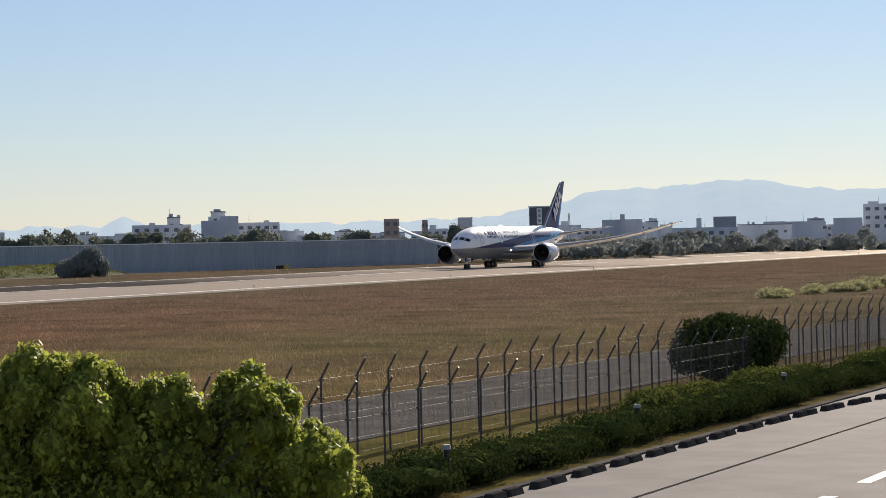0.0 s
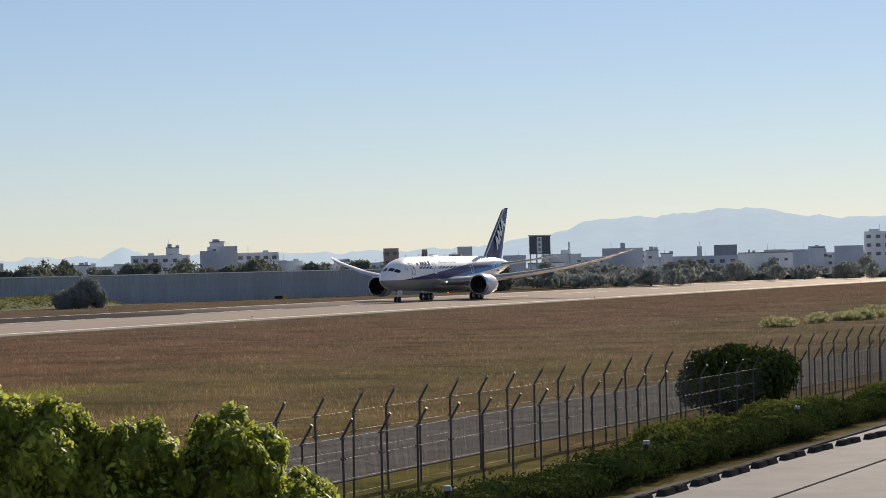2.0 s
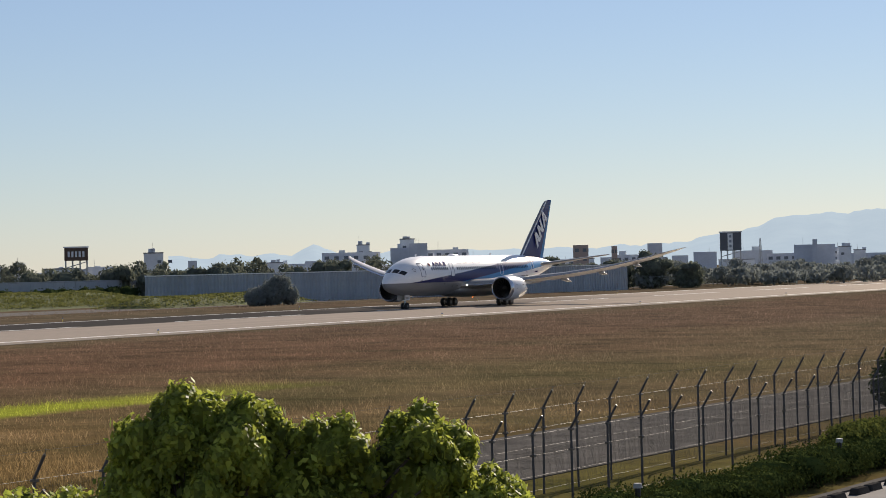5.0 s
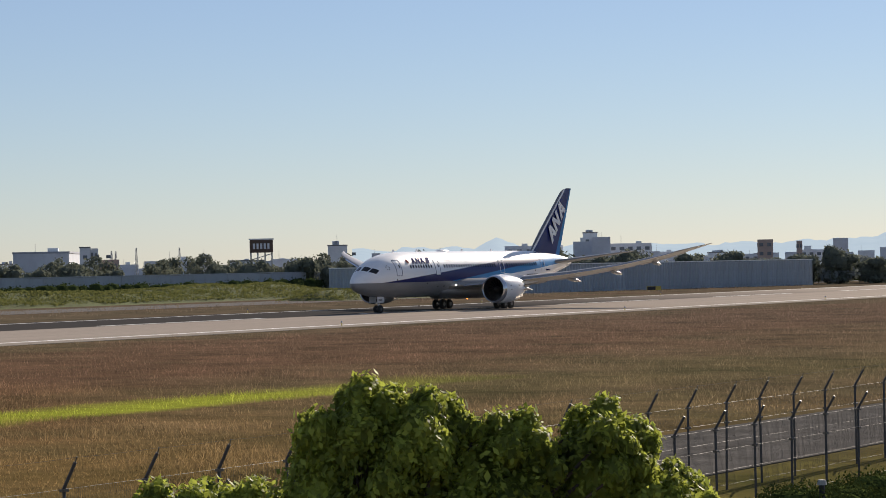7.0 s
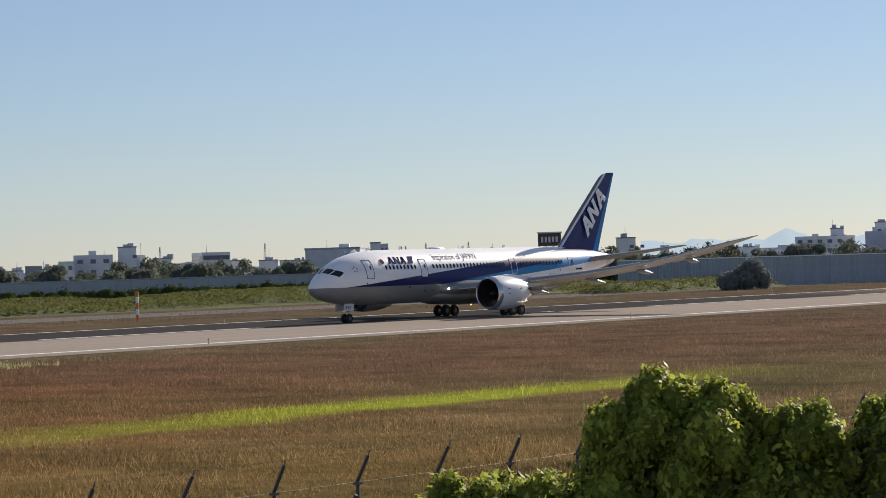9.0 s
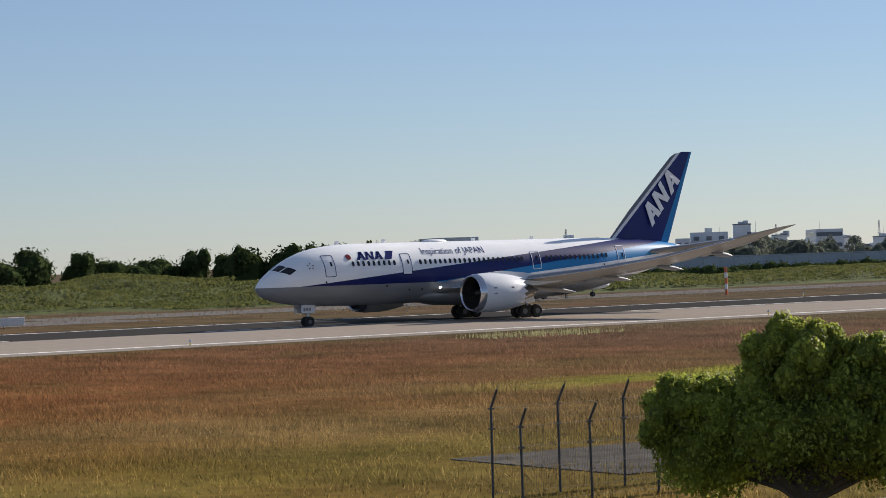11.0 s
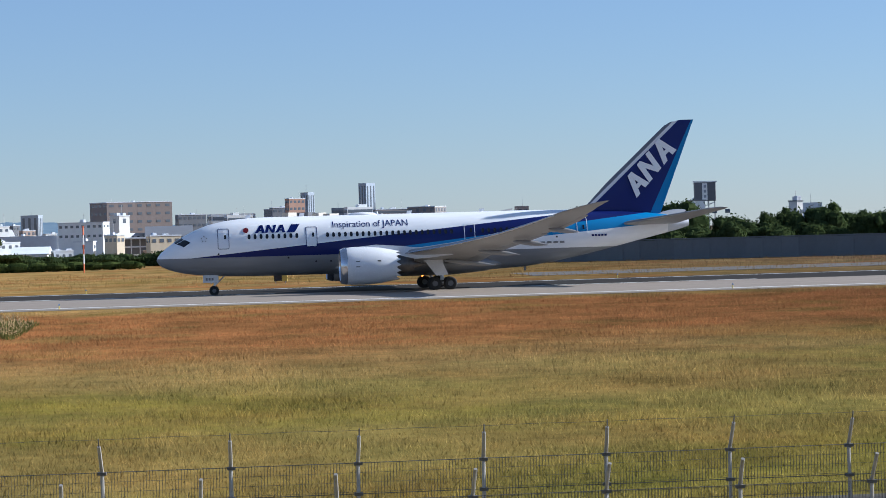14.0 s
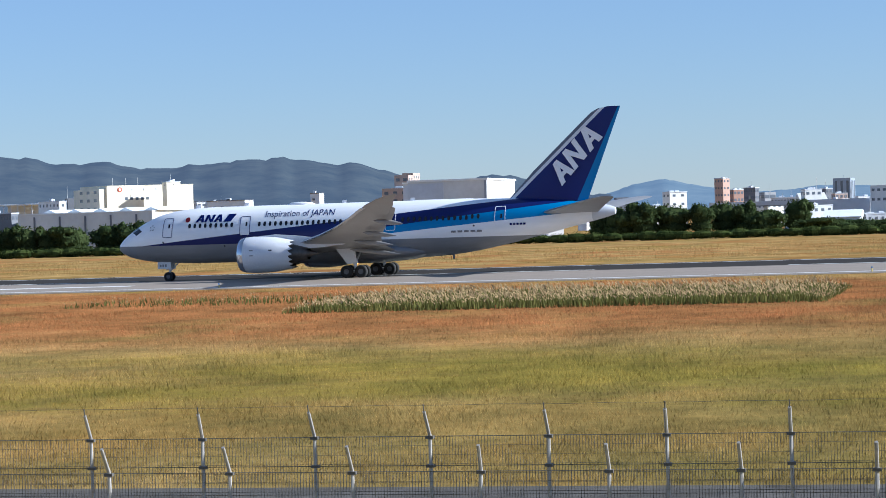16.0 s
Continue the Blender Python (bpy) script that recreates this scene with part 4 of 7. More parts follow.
def nose_gear(ob):
    x = 5.72
    bm = bmesh.new()
    add_tube(bm, (x + 0.15, 0, 2.3), (x, 0, 0.5), 0.13, 0.1, 10)
    add_tube(bm, (x + 1.2, 0, 2.1), (x + 0.05, 0, 1.0), 0.06, 0.06, 8)
    leg = part("nose_gear_leg", bm, M_NACELLE, ob, "pale steel nose gear leg", 50)
    part("taxi_light", box_bm(x - 0.35, x - 0.18, -0.25, 0.25, 1.2, 1.42, bevel=0.03), M_METAL, leg)
    for s in (-1, 1):
        wheel_parts(ob, x, s * 0.32, 0.5, 0.36)
        d = part("nose_gear_door", box_bm(x - 1.1, x + 0.45, s * 0.62 - 0.02, s * 0.62 + 0.02, 1.32, 2.1, bevel=0.015), M_NACELLE, ob, "pale nose gear door")
        for k in range(3):
            part("door_writing", box_bm(x - 0.85 + k * 0.3, x - 0.65 + k * 0.3, s * 0.655 - 0.012, s * 0.655 + 0.012, 1.55, 1.82), M_PLANEGREY, d)


JET = airliner()


# ---- the turboprop on the far taxiway ----
def turboprop():
    ob = thing("turboprop_airplane", pose(0, 0, 0), "small high-wing turboprop airplane, white with teal tail, taxiing", "airplane")
    # nose at x = 32.8, tail at 0
    fus = [(0.3, 3.3, 3.1, 0.1), (2.0, 3.75, 2.75, 0.45), (6, 3.85, 1.9, 0.95), (10, 3.85, 1.35, 1.3), (13, 3.85, 1.17, 1.345), (27, 3.85, 1.17, 1.345), (29, 3.75, 1.22, 1.28), (30.5, 3.35, 1.35, 1.08), (31.8, 2.75, 1.55, 0.7), (32.6, 2.35, 1.85, 0.3), (32.8, 2.15, 2.05, 0.05)]
    def rng(a, b):
        return [[(x, w * math.sin(2 * math.pi * k / 24), (t + l) / 2 + (t - l) / 2 * math.cos(2 * math.pi * k / 24)) for k in range(24)] for x, t, l, w in fus if a <= x <= b]
    part("fuselage", add_loft(bmesh.new(), rng(9.9, 40)), M_PLANEWHITE, ob, "white front body", 60)
    part("rear_fuselage", add_loft(bmesh.new(), rng(0, 10.1)), M_TEAL, ob, "teal rear body", 60)
    part("body_swoosh", add_loft(bmesh.new(), [[(x, 1.36 * math.sin(a), 2.5 + 1.36 * math.cos(a)) for a in (-2.6, -2.3, -2.0, -1.7, -1.4 - 0.02 * x)] for x in (10, 13, 17, 21)], False, False), M_TEALBLUE, ob, "sea-blue sweep")
    rings = [[(x, zz, z) for x, _, zz in airfoil(a, c, 0, 0, 0.09)] for z, a, c in ((3.4, 3.2, 6.0), (5.2, 2.2, 4.3), (8.1, 0.5, 3.4))]
    part("fin", add_loft(bmesh.new(), rings), M_TEAL, ob, "teal fin", 35)
    for k in range(3):
        part("fin_mark", box_bm(2.2 + 0.55 * k - 0.25, 2.2 + 0.55 * k + 0.1, -0.27, 0.27, 5.0 + 0.6 * k, 5.9 + 0.6 * k), M_PLANEWHITE, ob)
    for s in (-1, 1):
        part("tailplane", add_loft(bmesh.new(), [airfoil(xl, c, s * y, 8.2, 0.09) for y, xl, c in ((0, 0.3, 2.6), (4.6, 0.5, 1.7))]), M_PLANEWHITE, ob, "", 35)
        part("wing", add_loft(bmesh.new(), [airfoil(-xl, c, s * y, z, 0.13) for y, xl, c, z in ((0, -13.8, 3.2, 4.0), (6, -13.8, 3.2, 4.05), (14.2, -14.3, 1.6, 4.4))]), M_PLANEGREY, ob, "", 35)
        nac = part("nacelle", add_turned(bmesh.new(), [(11.6, 0.2), (12.5, 0.6), (16, 0.72), (18.6, 0.6), (19.4, 0.4)], s * 4.4, 3.55, 18, True), M_PLANEGREY, ob, "", 50)
        part("spinner", add_turned(bmesh.new(), [(19.4, 0.38), (19.9, 0.25), (20.2, 0.03)], s * 4.4, 3.55, 14, True), M_FAN, nac, "", 60)
        for k in range(6):
            a = 2 * math.pi * k / 6
            c = Vector((0, math.cos(a), math.sin(a)))
            part("propeller_blade", add_tube(bmesh.new(), Vector((19.7, s * 4.4, 3.55)) + c * 0.3, Vector((19.7, s * 4.4, 3.55)) + c * 2.0, 0.13, 0.09, 6), M_FAN, nac)
        part("main_gear_leg", add_tube(bmesh.new(), (14.2, s * 4.4, 3.2), (14.2, s * 4.4, 0.4), 0.14, 0.1, 8), M_PLANEGREY, ob)
        for dy in (-0.25, 0.25):
            wheel_parts(ob, 14.2, s * 4.4 + dy, 0.42, 0.28)
        part("cockpit_window", box_bm(30.2, 31.1, s * 0.75 - 0.25, s * 0.75 + 0.25, 2.85, 3.2, bevel=0.05), M_GLASS, ob)
        for k in range(18):
            part("cabin_window", box_bm(12.2 + 0.8 * k, 12.55 + 0.8 * k, s * 1.33 - 0.02, s * 1.33 + 0.02, 2.75, 3.15, bevel=0.015), M_GLASS, ob)
        wheel_parts(ob, 28.8, s * 0.2, 0.42, 0.28)
    part("nose_gear_leg", add_tube(bmesh.new(), (28.8, 0, 1.6), (28.8, 0, 0.4), 0.08, 0.08, 8), M_PLANEGREY, ob)
    ob.scale = (0.79, 0.79, 0.79)
    return ob


TURBOPROP = turboprop()


# ---- fences ----
def fence_meshes(post_z, arm_z, rod, step, post_mat, wire):
    """Meshes of one bay: a post with a bent arm, and a welded wire panel."""
    bm = bmesh.new()
    add_tube(bm, (0, 0, -0.1), (0, 0, post_z), 0.032, 0.032, 8)
    add_tube(bm, (0, 0, post_z - 0.02), (0, -0.27, arm_z), 0.032, 0.03, 8)
    post = smooth(mesh_from("post", bm, post_mat), 40)
    bm = box_bm(-0.07, 0.07, -0.05, 0.045, -0.025, 0.025)
    clamp = mesh_from("clamp", bm, M_WIRE)
    bm = bmesh.new()
    n = 40
    for k in range(n):
        x = 0.03 + (step - 0.06) * k / (n - 1)
        add_tube(bm, (x, 0.045, 0.08), (x, 0.045, post_z - 0.03), wire, wire, 3, False)
    for z in (0.12, post_z - 1.05, post_z - 0.55, post_z - 0.04):
        add_tube(bm, (0, 0.05, z), (step, 0.05, z), wire * 1.6, wire * 1.6, 4, False)
    for k in range(1, 12):
        add_tube(bm, (0, 0.052, post_z - 0.04 - 0.16 * k), (step, 0.052, post_z - 0.04 - 0.16 * k), wire * 0.7, wire * 0.7, 3, False)
    panel = mesh_from("mesh_panel", bm, M_WIRE)
    bm = bmesh.new()
    add_tube(bm, (0, -0.27, arm_z - 0.01), (0, -0.31, arm_z + rod), 0.011, 0.011, 6)
    tip = mesh_from("wire_holder", bm, M_WIRE)
    return post, clamp, panel, tip


def fence(x0, y, count, step, post_z, arm_z, rod, label, group, post_mat, wire):
    ob = thing("wire_mesh_fence", pose(x0, y, 0), label, "fence", group)
    post, clamp, panel, tip = fence_meshes(post_z, arm_z, rod, step, post_mat, wire)
    rng = random.Random(int(x0 * 7 + y))
    for k in range(count):
        m = pose(k * step, 0, 0, rng.uniform(-0.8, 0.8), rng.uniform(-0.8, 0.8), rng.uniform(-6, 6))
        piece("post", post, ob, m)
        for z in (post_z - 0.05, post_z - 0.55):
            piece("clamp", clamp, ob, m @ pose(0, 0, z))
        if rod:
            piece("wire_holder", tip, ob, m)
        if k < count - 1:
            piece("mesh_panel", panel, ob, pose(k * step, 0, 0))
    L = (count - 1) * step
    for yy, z in [(-0.31, arm_z + rod - 0.01)] if rod else []:
        bm = bmesh.new()
        n = count * 3
        pts = [Vector((L * k / n, yy - 0.03, z - 0.012 * math.sin(math.pi * (k % 3) / 3))) for k in range(n + 1)]
        for a, b in zip(pts, pts[1:]):
            add_tube(bm, a, b, 0.0035, 0.0035, 3, False)
        part("top_wire", bm, M_WIRE, ob)


fence(24.13, 25.8, 59, 2.13, 1.98, 2.4, 0.0, "grey steel mesh fence with bent post tops beside the parking road", "perimeter fences", M_BACKLIT_POST, 0.002)
fence(24.86, 28.0, 60, 2.13, 2.3, 2.74, 0.1, "taller grey steel mesh fence with bent post tops and wire", "perimeter fences", M_BACKLIT_POST, 0.002)
fence(-54.08, -34.6, 28, 2.1, 1.92, 2.33, 0.0, "grey steel mesh fence with bent post tops along the grass", "perimeter fences", M_SIDELIT_POST, 0.0042)
fence(-59.50, -31.9, 31, 2.077, 2.24, 2.66, 0.13, "taller grey steel mesh fence with bent post tops along the field", "perimeter fences", M_SIDELIT_POST, 0.0042)


# ---- plants ----
def leaves_in(blobs, n, size, rng, droop=0.3, shell=0.55, aspect=0.55):
    """Leaf triangles in pairs, thick near the surface of a few overlapping ellipsoids."""
    blobs = np.array(blobs, float)
    vol = blobs[:, 3] * blobs[:, 4] + blobs[:, 4] * blobs[:, 5]
    pick = rng.choice(len(blobs), n, p=vol / vol.sum())
    d = rng.normal(size=(n, 3))
    d /= np.linalg.norm(d, axis=1)[:, None]
    r = shell + (1 - shell) * rng.uniform(0, 1, n) ** 0.6
    r *= 1 + 0.13 * np.sin(d[:, 0] * 9 + pick) * np.sin(d[:, 1] * 8 + 2 * pick) + rng.normal(0, 0.05, n)
    c = blobs[pick, :3] + d * r[:, None] * blobs[pick, 3:6]
    # leave out leaves deep inside another blob
    keep = np.ones(n, bool)
    for k in range(len(blobs)):
        q = (c - blobs[k, :3]) / blobs[k, 3:6]
        keep &= ~(((q ** 2).sum(1) < 0.36) & (pick != k))
    c, d = c[keep], d[keep]
    n = len(c)
    nrm = d + rng.normal(0, 0.55, (n, 3)) + np.array([0, 0, droop])
    nrm /= np.linalg.norm(nrm, axis=1)[:, None]
    t = np.cross(nrm, rng.normal(size=(n, 3)))
    t /= np.linalg.norm(t, axis=1)[:, None] + 1e-9
    t[:, 2] -= 0.4
    b = np.cross(nrm, t)
    s = size * rng.uniform(0.6, 1.25, n)[:, None]
    a0, a1 = c - t * s, c + t * s
    w0, w1 = c + b * s * aspect, c - b * s * aspect
    quad = np.stack([a0, w0, a1, w1], 1)
    return quad


def quads_mesh(name, quad, material):
    n = len(quad)
    me = bpy.data.meshes.new(name)
    me.vertices.add(n * 4)
    me.vertices.foreach_set("co", np.ascontiguousarray(quad, np.float32).ravel())
    me.loops.add(n * 4)
    me.loops.foreach_set("vertex_index", np.arange(n * 4, dtype=np.int32))
    me.polygons.add(n)
    me.polygons.foreach_set("loop_start", np.arange(0, n * 4, 4, dtype=np.int32))
    me.update()
    me.materials.append(material)
    return me


def trunk_bm(height, r, limbs, rng):
    bm = bmesh.new()
    pts = [Vector((0, 0, -0.2))]
    for k in range(4):
        pts.append(pts[-1] + Vector((rng.normal(0, 0.05) * height, rng.normal(0, 0.05) * height, height / 4)))
    for k in range(4):
        add_tube(bm, pts[k], pts[k + 1], r * (1 - 0.18 * k), r * (1 - 0.18 * (k + 1)), 9, False)
    for tip in limbs:
        base = pts[2].lerp(pts[4], rng.uniform(0, 1))
        mid = base.lerp(Vector(tip), 0.5) + Vector((0, 0, 0.12 * height))
        add_tube(bm, base, mid, r * 0.5, r * 0.3, 7, False)
        add_tube(bm, mid, tip, r * 0.3, r * 0.08, 6, False)
    return bm


def core_quads(b, k):
    """Solid core added in foliage to block light and view, a rough few-faced ellipsoid."""
    th, ph = np.linspace(0, math.pi, 6), np.linspace(0, 2 * math.pi, 9)
    g = np.array([[(b[0] + k * b[3] * math.sin(t) * math.cos(p), b[1] + k * b[4] * math.sin(t) * math.sin(p), b[2] + k * b[5] * math.cos(t)) for p in ph] for t in th])
    return np.stack([g[:-1, :-1], g[1:, :-1], g[1:, 1:], g[:-1, 1:]], 2).reshape(-1, 4, 3)


def tree(x, y, blobs, n, size, material, label, seed, trunk_r=0.12, group="", core=0.0):
    rng = np.random.default_rng(seed)
    ob = thing("tree", pose(x, y, 0), label, "tree", group)
    low = min(b[2] - b[5] for b in blobs)
    part("trunk", trunk_bm(max(0.6, low + 0.8), trunk_r, [b[:3] for b in blobs], rng), M_BARK, ob)
    quad = leaves_in(blobs, n, size, rng)
    if core:
        quad = np.concatenate([quad] + [core_quads(b, core) for b in blobs])
    piece("crown", quads_mesh("crown", quad, material), ob)
    return ob


def near_tree():
    """The broad tree before the fence; heights from its outline."""
    blobs = [(-0.7, 0.0, 3.4, 0.55, 0.8, 0.82), (0.0, 0.0, 3.75, 0.72, 0.9, 0.86), (0.75, 0.1, 3.5, 0.62, 0.8, 0.85), (1.25, 0.1, 3.55, 0.42, 0.6, 0.76), (1.95, 0.2, 3.65, 0.5, 0.6, 0.75), (2.3, 0.2, 3.4, 0.35, 0.5, 0.75),
             (-1.4, 0.0, 2.95, 0.42, 0.7, 0.7), (-2.0, 0.1, 3.08, 0.42, 0.6, 0.62), (-2.5, 0.1, 2.98, 0.36, 0.5, 0.62), (2.85, 0.2, 3.1, 0.42, 0.5, 0.62), (-0.1, 0.2, 2.9, 1.9, 1.4, 1.0), (1.5, 0.3, 2.7, 1.3, 1.2, 0.9), (-1.8, 0.3, 2.4, 1.0, 0.9, 0.8),
             (-0.35, -0.2, 4.25, 0.34, 0.4, 0.36), (0.28, -0.2, 4.1, 0.38, 0.45, 0.42), (-0.72, -0.2, 3.95, 0.28, 0.4, 0.34)]
    rng = np.random.default_rng(44)
    for b in list(blobs):
        for k in range(16):
            a, e = rng.uniform(0, 2 * math.pi), rng.uniform(-0.5, 1.4)
            r = rng.uniform(0.11, 0.24)
            blobs.append((b[0] + b[3] * math.cos(e) * math.cos(a) * 0.97, b[1] + b[4] * math.cos(e) * math.sin(a) * 0.97, b[2] + b[5] * math.sin(e) * 0.97, r, r, r * 1.15))
    far = 1.25
    blobs = [(b[0] * far, b[1] * far, 6.14 - (6 - b[2]) * far, b[3] * far, b[4] * far, b[5] * far) for b in blobs]
    ob = tree(25.1, 16.4, blobs, 165000, 0.047, M_LEAF_BRIGHT, "broad leafy green tree with sunlit yellow-green leaves before the fence", 5, 0.16, core=0.8)
    ob.matrix_basis = pose(24.87, 16.75, 0, 0, 0, -56.5)


near_tree()


def hedge(x0, x1, y0, y1, h, seed):
    rng = np.random.default_rng(seed)
    blobs = []
    x = x0
    while x < x1:
        hh = h * rng.uniform(0.8, 1.25)
        blobs.append((x, (y0 + y1) / 2 + rng.normal(0, 0.15), hh * 0.5, rng.uniform(0.7, 1.1), (y1 - y0) / 2 * rng.uniform(0.85, 1.1), hh * 0.55))
        x += rng.uniform(0.7, 1.2)
    ob = thing("hedge", pose(0, 0, 0), "clipped dark green hedge between fence and parking road", "hedge")
    piece("foliage", quads_mesh("foliage", np.concatenate([leaves_in(blobs, 150000, 0.042, rng, shell=0.6)] + [core_quads(b, 0.68) for b in blobs]), M_LEAF_HEDGE), ob)
    stem = bmesh.new()
    for b in blobs:
        add_tube(stem, (b[0], b[1], -0.1), (b[0], b[1], b[2]), 0.03, 0.02, 5, False)
    part("stems", stem, M_BARK, ob)


hedge(36.0, 130.0, 21.2, 23.6, 0.85, 11)


def shrub(x, y, blobs, n, size, material, label, seed):
    rng = np.random.default_rng(seed)
    ob = thing("shrub", pose(x, y, 0), label, "shrub")
    stem = bmesh.new()
    for b in blobs:
        add_tube(stem, (b[0] * 0.3, b[1] * 0.3, -0.1), (b[0], b[1], b[2]), 0.04, 0.02, 5, False)
    part("stems", stem, M_BARK, ob)
    piece("foliage", quads_mesh("foliage", np.concatenate([leaves_in(blobs, n, size, rng)] + [core_quads(b, 0.66) for b in blobs]), material), ob)


shrub(88.0, 27.0, [(0, 0, 1.3, 1.7, 1.8, 1.25), (1.5, -0.6, 1.6, 1.5, 1.3, 1.0), (-1.0, 1.0, 1.7, 1.3, 0.8, 0.95), (2.6, 0.6, 1.4, 1.3, 1.2, 1.0), (0.6, -1.3, 1.9, 1.0, 0.8, 0.6), (0.4, 0.3, 2.3, 1.2, 0.9, 0.5), (-0.5, 1.6, 1.2, 1.0, 0.7, 0.8)], 22000, 0.085, M_LEAF_HEDGE,
      "big climbing bush grown over the mesh fence", 21)
shrub(68.0, 23.3, [(0, 0, 0.6, 1.8, 0.9, 0.6), (2.4, 0.1, 0.65, 1.5, 0.8, 0.5), (5.0, 0, 0.6, 1.7, 0.9, 0.5)], 13000, 0.06, M_LEAF_SHRUB, "loose pale-leaved shrubs growing out of the hedge", 22)
shrub(80.0, 23.6, [(0, 0, 0.6, 2.0, 1.0, 0.55), (3.0, 0.2, 0.5, 2.0, 0.9, 0.5), (7.0, 0.3, 0.45, 2.4, 0.9, 0.45)], 13000, 0.06, M_LEAF_SHRUB, "loose pale-leaved shrubs growing out of the hedge", 23)
shrub(98.0, 24.0, [(0, 0, 0.4, 2.6, 0.8, 0.42), (4.0, 0, 0.4, 2.6, 0.8, 0.45), (9.0, 0, 0.4, 3.0, 0.8, 0.42)], 12000, 0.065, M_LEAF_SHRUB, "pale weeds and low shrubs by the fence", 24)


def reeds(name, x0, x1, y0, y1, n, h, seed, label, heads=None):
    """A stand of plumed reeds: stalks with leaves below and pale heads above."""
    rng = np.random.default_rng(seed)
    ob = thing(name, pose(0, 0, 0), label, "reeds", kind="stuff")
    x, y = rng.uniform(x0, x1, n), rng.uniform(y0, y1, n)
    edge = np.minimum(1, np.minimum(x - x0, x1 - x) / ((x1 - x0) * 0.06) + 0.35)
    hh = h * rng.uniform(0.6, 1.15, n) * edge
    turn = rng.uniform(0, math.pi, n)
    lean = rng.normal(0, 0.18, (n, 2))
    def tri(zlo, zhi, w):
        co = np.zeros((n, 3, 3), np.float32)
        bx, by = x + lean[:, 0] * zlo * hh, y + lean[:, 1] * zlo * hh
        co[:, 0] = np.stack([bx - w * np.cos(turn), by - w * np.sin(turn), hh * zlo], 1)
        co[:, 1] = np.stack([bx + w * np.cos(turn), by + w * np.sin(turn), hh * zlo], 1)
        co[:, 2] = np.stack([x + lean[:, 0] * zhi * hh, y + lean[:, 1] * zhi * hh, hh * zhi], 1)
        return co
    tris_object("reed_leaves", tri(0.0, 0.82, 0.055), heads or M_REEDLEAF, "", "", "stuff", ob)
    # nodding plumes: each head hangs over to one side
    co = tri(0.74, 1.02, 0.042)
    co[:, 2, 0] -= 0.13 * hh * rng.uniform(0.2, 1.6, n)
    co[:, 1, 2] += 0.12 * hh
    tris_object("reed_heads", co[rng.uniform(0, 1, n) < 0.5], heads or M_REED, "", "", "stuff", ob)


rng_w = random.Random(32)
for k in range(9):
    wx = 210.0 + 9.5 * k + rng_w.uniform(-2, 2)
    shrub(wx, 61.0 + rng_w.uniform(-3.5, 3.5), [(rng_w.uniform(-3, 3), rng_w.uniform(-1.5, 1.5), 0.35, rng_w.uniform(1.2, 2.6), 1.2, rng_w.uniform(0.4, 0.75)) for j in range(3)], 1500, 0.1, M_WEED, "pale leafy weeds standing out of the dry grass", 320 + k)


reeds("reed_bed", -75.0, -39.5, 78.0, 105.0, 14000, 0.8, 31, "dense stand of pale plumed reeds beside the runway")
reeds("reed_bed", -98.0, -70.0, 96.0, 108.0, 700, 0.55, 33, "thin stand of pale plumed reeds beside the runway")
reeds("weed_patch", 95.0, 108.0, 122.0, 129.0, 420, 0.45, 34, "tuft of dry weeds at the runway shoulder", M_WEED)


def tree_line(y0, spots, mat, label, seed, leaf):
    """Broad trees standing side by side; spots are (x, y offset, half width, height)."""
    rng = np.random.default_rng(seed)
    for k, (x, dy, w, h) in enumerate(spots):
        blobs = [(0, 0, h * 0.5, w * 0.8, w * 0.7, h * 0.44)]
        blobs.append((0, 0, h * 0.2, w * 0.85, w * 0.7, h * 0.23))
        for j in range(7):
            a = rng.uniform(0, 2 * math.pi)
            rr = w * rng.uniform(0.35, 0.75)
            blobs.append((rr * math.cos(a), rr * 0.8 * math.sin(a), h * rng.uniform(0.4, 0.82), w * rng.uniform(0.28, 0.45), w * rng.uniform(0.28, 0.45), h * rng.uniform(0.14, 0.24)))
        tree(x, y0 + dy, blobs, int(1000 + 270 * w), leaf * 0.72 * rng.uniform(0.9, 1.15), mat, label, seed * 100 + k, 0.25, "tree rows", 0.82)


def spread(x0, x1, step, h, seed, w=0.75, dy=4.0):
    rng = np.random.default_rng(seed)
    out, x = [], x0
    while x < x1:
        s = step * rng.uniform(0.75, 1.3)
        out.append((x, rng.uniform(-dy, dy), s * w, h * rng.uniform(0.75, 1.12)))
        x += s
    return out


# ---- trees beyond the runway ----
def behind(x, y, w, h):
    """Keep a tree on the far side of the long wall."""
    f = max(1.0, 340.0 / y)
    return x * f, y * f, w * f, 6 + (h - 6) * f


tree_line(390.0, spread(27.0, 232.0, 6.5, 10.4, 51), M_LEAF_DARK, "dark evergreen tree behind the grey airfield wall", 61, 0.42)
tree_line(372.0, spread(32.0, 106.0, 5.0, 6.0, 52), M_LEAF_DARK, "dark evergreen tree behind the grey airfield wall", 62, 0.4)
tree_line(528.0, spread(-127.0, -76.0, 6.0, 7.6, 54, 0.8), M_LEAF_DARK, "dark round evergreen tree at the far side of the airfield", 64, 0.45)
tree_line(428.0, spread(-296.0, -205.0, 6.0, 7.0, 55, 0.85) + spread(-198.0, -156.0, 9.0, 3.2, 57, 0.8), M_LEAF_DARK, "green tree in front of the white sheds", 65, 0.45)
tree_line(455.0, spread(-66.0, -24.0, 9.0, 3.2, 56), M_LEAF_DARK, "low green tree at the airfield edge", 66, 0.4)
